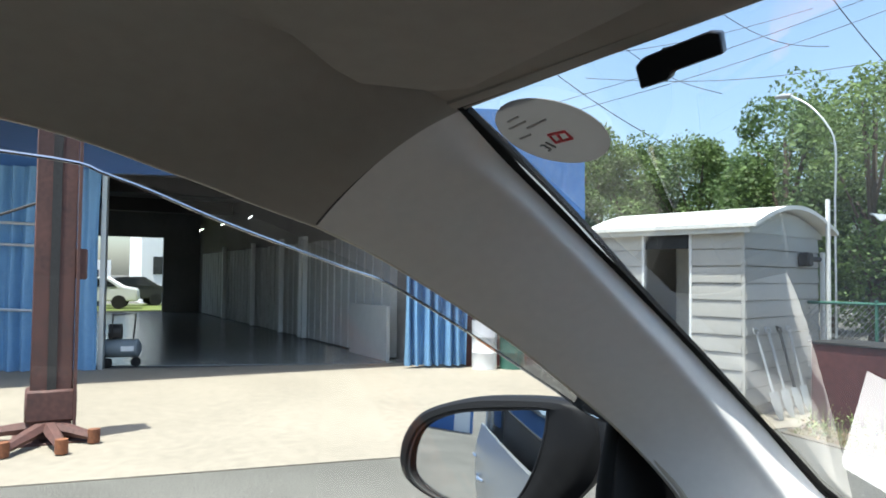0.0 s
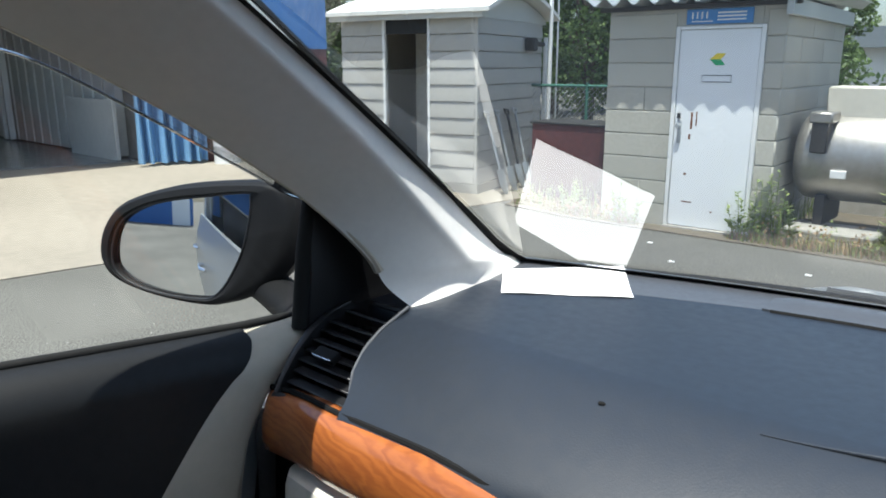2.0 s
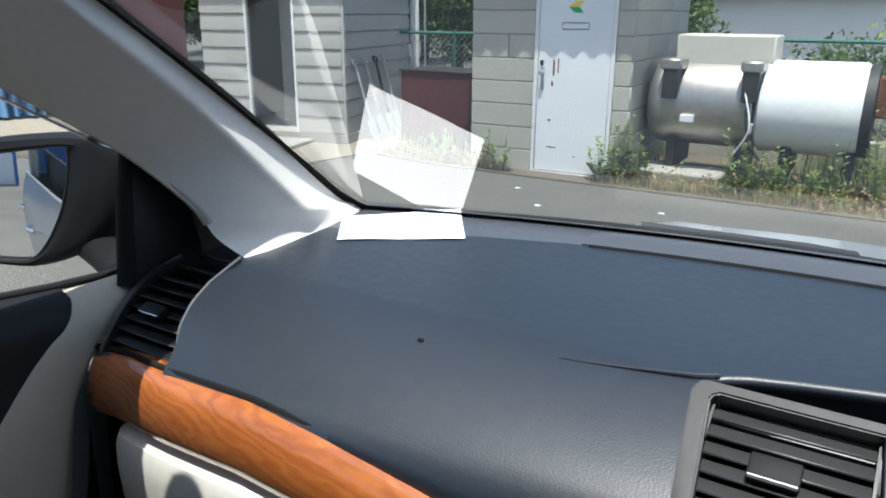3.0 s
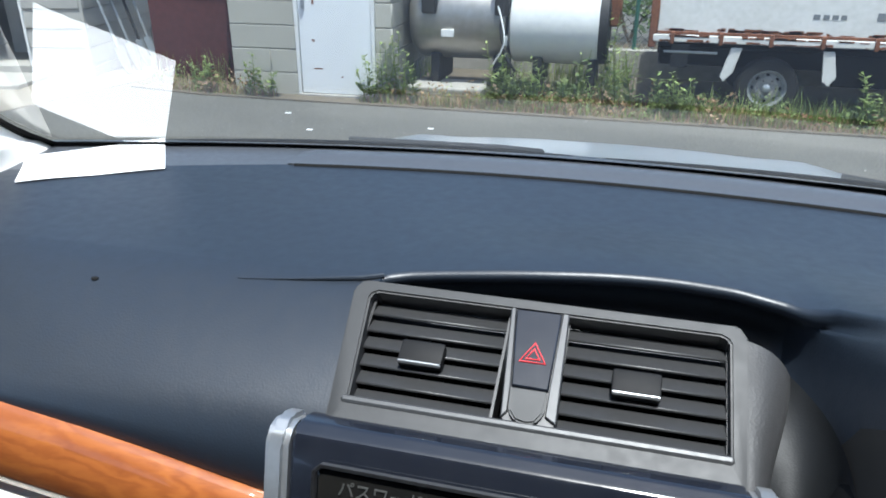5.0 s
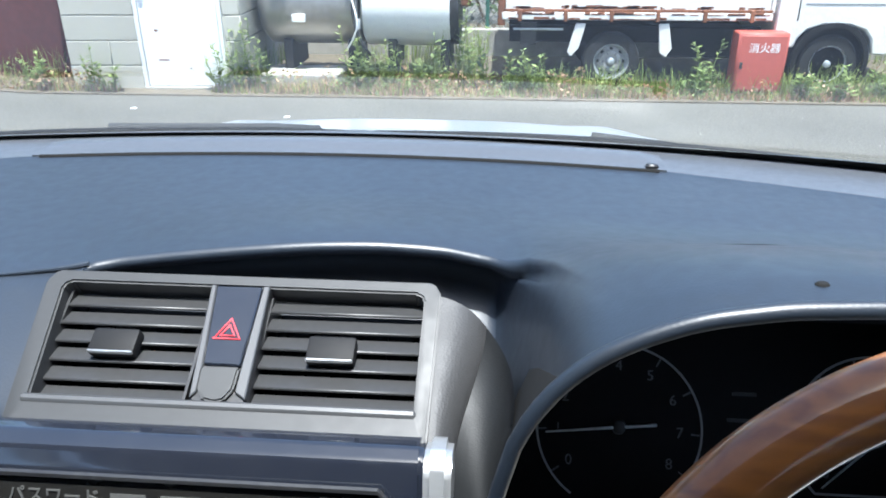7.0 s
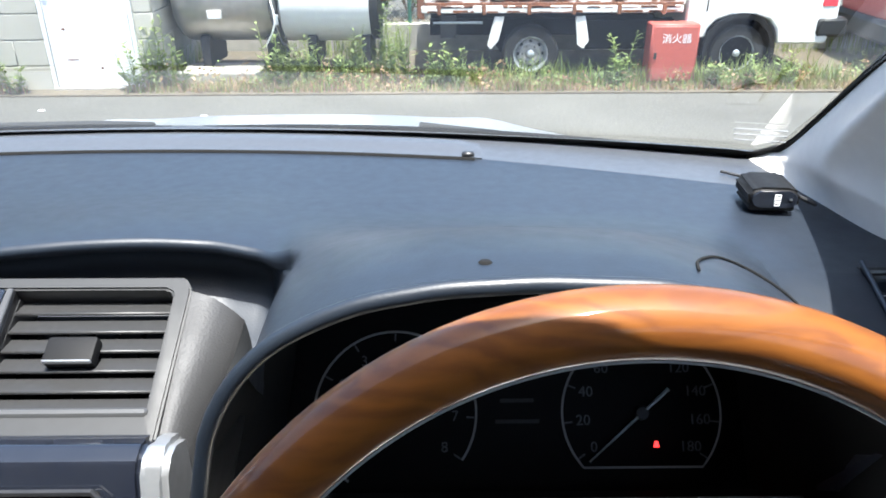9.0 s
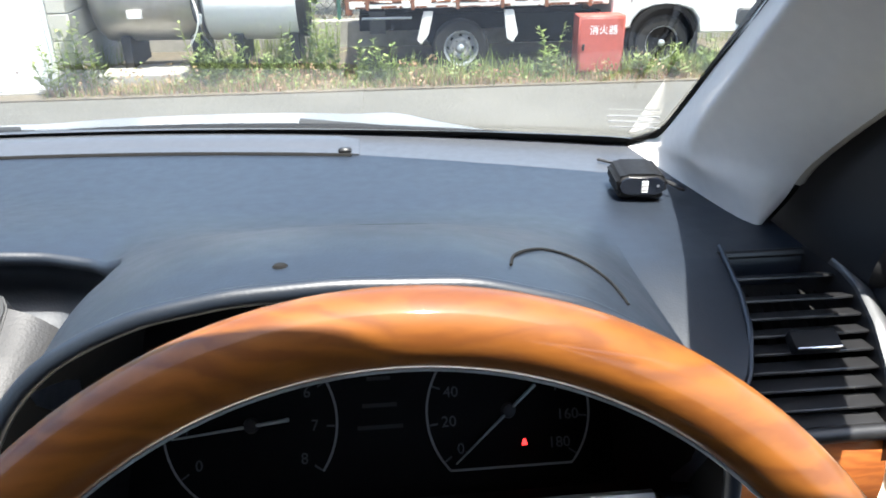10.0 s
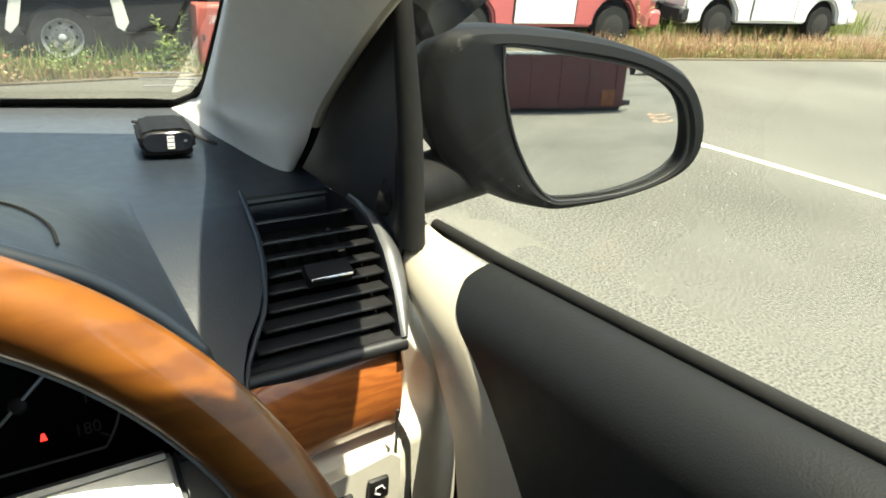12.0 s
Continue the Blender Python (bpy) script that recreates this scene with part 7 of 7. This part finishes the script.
van((6.55, 8.15, 0.016), -6, "van_red", "van_white", "red van with a white sliding door parked in weeds")
van((10.9, 8.05, 0.016), -8, "van_white", "van_white", "white van parked in weeds")
pick = thing("pickup_bed", (9.0, 8.4, 0.016), "dark wheel and pale flank of an old truck in weeds", "truck")
part("flank", box(8.35, 8.1, 0.55, 9.6, 9.6, 1.35, 0.03), M["van_white"], pick)
part("sill", box(8.3, 8.05, 0.30, 9.7, 9.5, 0.56, 0.02), M["black_matte"], pick)
part("wheel", cyl((9.1, 8.02, 0.60), (9.1, 8.12, 0.60), 0.20, seg=24), M["tyre"], pick)
part("wheel_hub", cyl((9.1, 8.0, 0.60), (9.1, 8.03, 0.60), 0.10, seg=20), M["galv"], pick)
for x in (8.5, 9.4):
    part("stand", box(x, 8.3, 0.0, x + 0.15, 9.3, 0.32), M["dark_steel"], pick)
single("timber_stack", box(12.75, 7.9, 0.0, 13.9, 8.9, 1.4, 0.02), M["bark"], "weathered upright boards beside the vans", "timber")

# ================= fence =================
fence = thing("fence", (2.0, 9.3, 0), "green chain-link fence on posts along the yard", "fence")
fy, fz = 9.25, 1.33
for k in range(15):
    x = -9.0 + 1.8 * k
    if x < 16:
        part("post", cyl((x, fy, 0), (x, fy, fz + 0.05), 0.024, seg=10), M["fence_green"], fence)
part("top_rail", tube([(-9.2, fy, fz), (16, fy, fz)], 0.021, 8), M["fence_green"], fence)
part("base_wall", box(-9.2, fy - 0.07, 0.0, 16, fy + 0.07, 0.32, 0.01), M["curb"], fence, "low concrete base wall")
vts, fcs = [], []
def wire(p, q, r=0.0026):
    n = len(vts)
    for a in (p, q):
        vts.extend([(a[0] - r, a[1], a[2] - r), (a[0] + r, a[1], a[2] - r), (a[0], a[1] - r, a[2] + r)])
    fcs.extend([(n, n + 1, n + 4, n + 3), (n + 1, n + 2, n + 5, n + 4), (n + 2, n, n + 3, n + 5)])
x = -10.2
while x < 16:
    wire((x, fy - 0.012, 0.32), (x + 1.0, fy - 0.012, fz))
    wire((x + 1.0, fy - 0.004, 0.32), (x, fy - 0.004, fz))
    x += 0.085
me = bpy.data.meshes.new("chain_link")
me.from_pydata(vts, [], fcs)
me.materials.append(M["galv"])
net = new("chain_link", me)
net.parent = fence
net.matrix_parent_inverse = Matrix.Translation(-HOME[fence])
net["kind"] = "stuff"

# ================= plants =================
def leaf_cloud(vts, fcs, c, rad, n, size, rng, squash=0.8):
    for _ in range(n):
        while True:
            p = Vector((rng.uniform(-1, 1), rng.uniform(-1, 1), rng.uniform(-1, 1)))
            if 0.25 < p.length <= 1:
                break
        q = Vector((c[0] + p.x * rad, c[1] + p.y * rad, c[2] + p.z * rad * squash))
        d = Vector((rng.uniform(-1, 1), rng.uniform(-1, 1), rng.uniform(-0.8, 0.5))).normalized()
        w = d.cross(Vector((rng.uniform(-1, 1), rng.uniform(-1, 1), rng.uniform(-1, 1)))).normalized()
        s = size * rng.uniform(0.6, 1.4)
        k = len(vts)
        vts.extend([q - d * s * 0.5, q + w * s * 0.28, q + d * s * 0.5, q - w * s * 0.28])
        fcs.append((k, k + 1, k + 2, k + 3))


def tree(x, y, h, r, seed, mat="leaf", trunk=0.16, clumps=46, per=110, size=0.20, low=0.32):
    rng = random.Random(seed)
    t = thing("tree", (x, y, 0), "leafy broad-crowned green tree behind the yard fence" if mat == "leaf" else "dense dark green tree behind the yard fence", "tree", "trees behind the fence")
    top = Vector((x + rng.uniform(-0.3, 0.3), y, h * 0.8))
    bm = tube([(x, y, 0), (x + 0.08, y, h * 0.25), top], [trunk, trunk * 0.75, trunk * 0.25], 9)
    vts, fcs = [], []
    for k in range(clumps):
        a = rng.uniform(0, 2 * math.pi)
        zz = rng.uniform(low, 1.0)
        rr = r * math.sqrt(max(0.05, 1 - ((zz - 0.60) / 0.46) ** 2)) * rng.uniform(0.35, 1.0)
        c = Vector((x + rr * math.cos(a), y + rr * math.sin(a), h * zz * 0.95))
        if k % 3 == 0:
            tube([(x, y, h * zz * 0.5), c], [trunk * 0.35, trunk * 0.08], 5, bm=bm)
        leaf_cloud(vts, fcs, c, r * rng.uniform(0.20, 0.36), per, size, rng)
    part("trunk", bm, M["bark"], t)
    me = bpy.data.meshes.new("crown")
    me.from_pydata(vts, [], fcs)
    me.materials.append(M[mat])
    cr = new("crown", me)
    cr.parent = t
    cr.matrix_parent_inverse = Matrix.Translation(-HOME[t])
    return t


def at_dir(az, dist):
    return -0.1 + dist * math.sin(radians(az)), 0.25 + dist * math.cos(radians(az))


for k, (az, dist, h, r, mat) in enumerate(((-30.5, 19, 6.8, 2.5, "leaf"), (-36, 21, 6.6, 2.0, "leaf_dark"), (-26.0, 20, 5.8, 2.1, "leaf_dark"), (-42, 24, 6.0, 2.2, "leaf"), (-46.5, 25, 6.2, 2.2, "leaf"), (-51, 24, 6.8, 2.2, "leaf"), (-21.5, 21, 5.4, 2.0, "leaf"), (-56, 27, 6.5, 2.5, "leaf_dark"), (-33, 26, 7.2, 2.6, "leaf_dark"), (-40, 30, 6.4, 2.6, "leaf_dark"), (-49, 31, 6.6, 2.8, "leaf_dark"), (-25, 27, 6.0, 2.4, "leaf_dark"), (-16.0, 21, 4.0, 1.6, "leaf"))):
    x, y = at_dir(az, dist)
    tree(x, y, h, r, 100 + k, mat, size=0.12, per=330, clumps=56, low=0.16)


def bush(x, y, h, r, seed, mat):
    rng = random.Random(seed)
    vts, fcs = [], []
    for k in range(14):
        leaf_cloud(vts, fcs, (x + rng.uniform(-r, r), y + rng.uniform(-r, r) * 0.6, h * rng.uniform(0.3, 0.8)), r * 0.5, 90, 0.11, rng)
    t = thing("bush", (x, y, 0), "rough green bush behind the fence", "bush", "bushes behind the fence")
    me = bpy.data.meshes.new("foliage")
    me.from_pydata(vts, [], fcs)
    me.materials.append(M[mat])
    o = new("foliage", me)
    o.parent = t
    o.matrix_parent_inverse = Matrix.Translation(-HOME[t])
    bm = bmesh.new()
    for k in range(4):
        tube([(x, y, 0), (x + rng.uniform(-r, r) * 0.7, y, h * 0.7)], [0.02, 0.006], 5, bm=bm)
    part("stem", bm, M["bark"], t)


for k in range(22):
    if k < 5:
        continue
    bush(-8.5 + 1.05 * k, 10.6 + 0.8 * (k % 3), 1.5 + 0.35 * math.sin(k * 1.7), 0.85, 300 + k, "leaf" if k % 3 else "leaf_dark")

# weeds along the soil strip
def blades(name, n, pick_at, hmin, hmax, mat, label, seed, lean=0.5):
    rng = random.Random(seed)
    vts, fcs = [], []
    for _ in range(n):
        x, y, k = pick_at(rng)
        h = rng.uniform(hmin, hmax) * k
        a = rng.uniform(0, 2 * math.pi)
        l = rng.uniform(0.1, lean) * h
        w = rng.uniform(0.0022, 0.0055)
        dx, dy = math.cos(a), math.sin(a)
        i = len(vts)
        vts.extend([(x - dy * w, y + dx * w, 0.0), (x + dy * w, y - dx * w, 0.0), (x + dx * l * 0.3 + dy * w * 0.8, y + dy * l * 0.3 - dx * w * 0.8, h * 0.6), (x + dx * l * 0.3 - dy * w * 0.8, y + dy * l * 0.3 + dx * w * 0.8, h * 0.6), (x + dx * l, y + dy * l, h)])
        fcs.extend([(i, i + 1, i + 2, i + 3), (i + 3, i + 2, i + 4)])
    me = bpy.data.meshes.new(name)
    me.from_pydata(vts, [], fcs)
    me.materials.append(M[mat])
    return tagged(new(name, me), label, "grass", "", "stuff")


def edge_y(x):
    return float(np.interp(x, [-5.2, -4.3, 4.4, 8.0, 11.5, 16], [7.2, 7.02, 7.04, 6.65, 5.88, 5.0]))


def blocked(x, y):
    return (-3.45 < x < -2.55 and y > 6.9) or (-4.05 < x < -2.4 and y > 7.18) or (-2.2 < x < -1.38 and y > 7.4) or (2.28 < x < 2.77 and y > 7.28)


def strip_at(rng):
    while True:
        x = rng.uniform(-5.2, 14)
        y = edge_y(x) + 0.03 + abs(rng.gauss(0, 0.28))
        k = 0.55 + 0.55 * noise.noise((x * 1.3, y * 2, 4.0)) + 0.25 * min(1, (y - edge_y(x)) * 2)
        if k > 0.15 and not blocked(x, y):
            return x, y, max(0.25, k)


def back_at(rng):
    while True:
        x, y = rng.uniform(-5.2, 15), rng.uniform(7.5, 9.1)
        if not blocked(x, y) and not (0 < x < 4.2) and noise.noise((x, y, 1.0)) > -0.25 and y > edge_y(x):
            return x, y, 0.8 + 0.5 * noise.noise((x * 0.9, y, 9))


blades("weeds_green", 11000, strip_at, 0.04, 0.17, "grass", "green grass and weeds along the edge of the yard", 21)
blades("weeds_dry", 15000, strip_at, 0.04, 0.18, "straw", "dry reddish-brown grass along the edge of the yard", 22)
blades("weeds_back", 6000, back_at, 0.2, 0.55, "grass", "taller grass between the parked things", 23)
blades("weeds_under", 2500, lambda rng: (rng.uniform(0.2, 4.2), rng.uniform(7.25, 7.5), rng.uniform(0.4, 1)), 0.1, 0.35, "grass", "grass below the truck", 24)
blades("weeds_far", 9000, lambda rng: (lambda x: (x, edge_y(x) + 0.05 + abs(rng.gauss(0, 0.5)), 1.0))(rng.uniform(5.5, 15)), 0.08, 0.30, "straw", "dry grass before the vans", 25)


def leafy_weeds(name, n, mat, label, seed, size=0.036):
    """Low broad-leaved weeds in loose tufts."""
    rng = random.Random(seed)
    vts, fcs = [], []
    for _ in range(n):
        x, y, k = strip_at(rng)
        leaf_cloud(vts, fcs, (x, y, 0.05 + 0.10 * k), rng.uniform(0.05, 0.13), rng.randint(10, 26), size, rng, 0.9 + 0.5 * k)
    vts = [(v[0], v[1], max(0.012, v[2])) for v in vts]
    me = bpy.data.meshes.new(name)
    me.from_pydata(vts, [], fcs)
    me.materials.append(M[mat])
    return tagged(new(name, me), label, "weeds", "", "stuff")


leafy_weeds("weed_tufts", 260, "weed", "low leafy green weeds along the edge of the yard", 31, 0.028)
leafy_weeds("weed_tufts_dry", 130, "straw", "withered reddish-brown weeds along the edge of the yard", 32, 0.035)


def tall_weed(x, y, h, seed, mat="weed"):
    rng = random.Random(seed)
    t = thing("weed", (x, y, 0.016), "tall leafy green weed at the edge of the yard", "weed", "tall weeds")
    bm = bmesh.new()
    vts, fcs = [], []
    for s in range(rng.randint(2, 4)):
        top = Vector((x + rng.uniform(-0.14, 0.14), y + rng.uniform(-0.08, 0.08), h * rng.uniform(0.7, 1)))
        b = Vector((x + rng.uniform(-0.04, 0.04), y, 0.0))
        tube([b, top], [0.006, 0.002], 5, bm=bm)
        for k in range(26):
            f = 0.15 + 0.85 * k / 26
            p = b.lerp(top, f)
            a = rng.uniform(0, 6.28)
            L = 0.10 * (1.1 - 0.6 * f) * rng.uniform(0.7, 1.4)
            d = Vector((math.cos(a), math.sin(a), 0.3))
            w = Vector((-math.sin(a), math.cos(a), 0)) * L * 0.22
            i = len(vts)
            vts.extend([p, p + d * L * 0.5 + w, p + d * L, p + d * L * 0.5 - w])
            fcs.append((i, i + 1, i + 2, i + 3))
    part("stem", bm, M["grass"], t)
    me = bpy.data.meshes.new("leaves")
    me.from_pydata(vts, [], fcs)
    me.materials.append(M[mat])
    o = new("leaves", me)
    o.parent = t
    o.matrix_parent_inverse = Matrix.Translation(-HOME[t])


rng = random.Random(77)
for k, (x, y, h) in enumerate(((-2.34, 7.22, 0.62), (-2.2, 7.28, 0.72), (-2.48, 7.16, 0.5), (-2.0, 7.25, 0.4), (-3.55, 7.12, 0.36), (-3.7, 7.10, 0.46), (-4.2, 7.15, 0.4), (-4.45, 7.3, 0.35), (-1.25, 7.30, 0.62), (-1.1, 7.25, 0.45), (-0.9, 7.35, 0.5), (-0.6, 7.3, 0.4), (-0.45, 7.4, 0.6), (-0.1, 7.45, 0.85), (0.05, 7.5, 0.7), (0.3, 7.3, 0.5), (0.45, 7.28, 0.42), (2.08, 7.35, 0.62), (2.0, 7.25, 0.35), (2.9, 7.2, 0.3), (3.3, 7.15, 0.4), (3.6, 7.2, 0.36), (-0.2, 7.7, 0.95), (5.0, 7.6, 0.7), (7.9, 7.2, 0.9), (8.1, 7.4, 1.1), (12.6, 6.6, 0.9))):
    tall_weed(x, y, h, 500 + k)

# ================= distance =================
house = thing("house", (-3.5, 30, 0), "gray house with a metal roof beyond the fence", "house")
part("wall", box(-7, 30, 0, 3.5, 36, 2.3), M["plaster"], house)
part("roof", prism([(-7.6, 2.2), (4.1, 2.2), (3.2, 2.9), (-6.7, 2.9)], frame_m((0, 29.5, 0), (1, 0, 0), (0, 0, 1)), -7, 0), M["roof_gray"], house)
part("upper_wall", box(-5.4, 31.0, 2.8, 2.6, 35, 5.0), M["roof_gray"], house)
for x in (-4.6, -3.1, -1.0, 1.0):
    w = part("window", box(x, 30.93, 3.2, x + 0.95, 31.0, 3.95), M["white_paint"], house)
    part("pane", box(x + 0.07, 30.90, 3.27, x + 0.88, 30.94, 3.88), M["dark_glass"], w)
part("upper_roof", prism([(-5.9, 4.9), (3.1, 4.9), (2.2, 6.2), (-5.0, 6.2)], frame_m((0, 30.6, 0), (1, 0, 0), (0, 0, 1)), -5, 0), M["roof_gray"], house)
lx, ly = -7.746, 12.1
lamp = thing("street_lamp", (lx, ly, 0), "slim white street lamp with a curved arm", "street lamp")
part("pole", tube([lerp_list([(lx, ly, 0), (lx, ly, 1.6), (lx, ly, 2.9), (-7.732, ly, 3.910), (-7.891, ly, 4.327), (-8.205, ly, 4.705), (-8.579, ly, 4.967)], i / 36) for i in range(37)], 0.017, 10), M["galv"], lamp)
part("lamp_head", tube([(-8.579 + 0.03 - 0.16 * i, ly, 4.967 + 0.012 * i) for i in range(3)], [0.05, 0.085, 0.05], 12, flat=0.6), M["galv"], lamp)
single("post_white", cyl((-6.15, 9.45, 0), (-6.15, 9.45, 2.7), 0.03, seg=10), M["white_paint"], "slim white post behind the fence", "post")
# overhead wires
for k, (a0, e0_, a1, e1_, dist) in enumerate(((-52, 12.5, -20, 20.0, 40), (-52, 13.5, -18, 21.5, 42), (-50, 15.2, -30, 14.6, 40), (-58, 20, -40.5, 8.0, 30), (-36, 24, -25, 8.5, 27), (-48, 18, -40, 13.5, 38), (-40, 19, -33, 16.0, 36), (-52, 16.8, -34, 18.6, 44))):
    def sky_pt(az, el):
        x, y = at_dir(az, dist)
        return Vector((x, y, 1.6 + dist * math.tan(radians(el))))
    p, q = sky_pt(a0, e0_), sky_pt(a1, e1_)
    single("overhead_wire", tube([p.lerp(q, i / 16) - Vector((0, 0, 0.5 * math.sin(math.pi * i / 16))) for i in range(17)], 0.019, 5), M["cable"], "thin dark overhead wire against the sky", "overhead wire", group="overhead wires")

# ================= behind the car, seen in the door mirrors =================
box_c = thing("steel_skip", (2.55, -9.8, 0), "low maroon steel skip standing behind the car", "container")
part("wall", box(0.3, -10.6, 0.10, 4.8, -9.0, 1.42, 0.01), M["maroon"], box_c)
part("rim", box(0.25, -10.65, 1.42, 4.85, -8.95, 1.48, 0.01), M["pale_sheet"], box_c)
for k in range(6):
    part("wall_rib", box(0.5 + 0.8 * k, -9.0, 0.12, 0.56 + 0.8 * k, -8.97, 1.40), M["maroon"], box_c)
part("skid", box(0.4, -10.5, 0.0, 4.75, -9.1, 0.10), M["dark_steel"], box_c)
part("rust_plate", box(4.1, -8.968, 0.15, 4.5, -8.96, 0.55), M["rust"], box_c)
part("hook", box(4.8, -9.2, 0.12, 5.05, -9.05, 0.26, 0.01), M["dark_steel"], box_c)
far_car((13.0, -25, 0), 80, "van_red", "small red parked car behind the yard")
far_car((17.0, -28, 0), 90, "dark_steel", "dark parked car behind the yard")
far_car((9.0, -31, 0), 90, "van_white", "white parked car behind the yard")
bb = thing("rear_building", (-7, -18, 0), "blue-clad building behind the car", "building")
part("wall", box(-14, -24, 0, -0.6, -17, 4.2), M["blue_wall"], bb)
part("roof", box(-14.3, -24.3, 4.2, -0.3, -16.7, 4.35), M["roof_gray"], bb)
part("door", box(-1.9, -17.0, 0.0, -0.8, -16.95, 2.2), M["plaster"], bb)
for k in range(30):
    part("wall_rib", box(-13.8 + 0.4 * k, -17.0, 0.05, -13.74 + 0.4 * k, -16.97, 4.15), M["blue_wall"], bb)
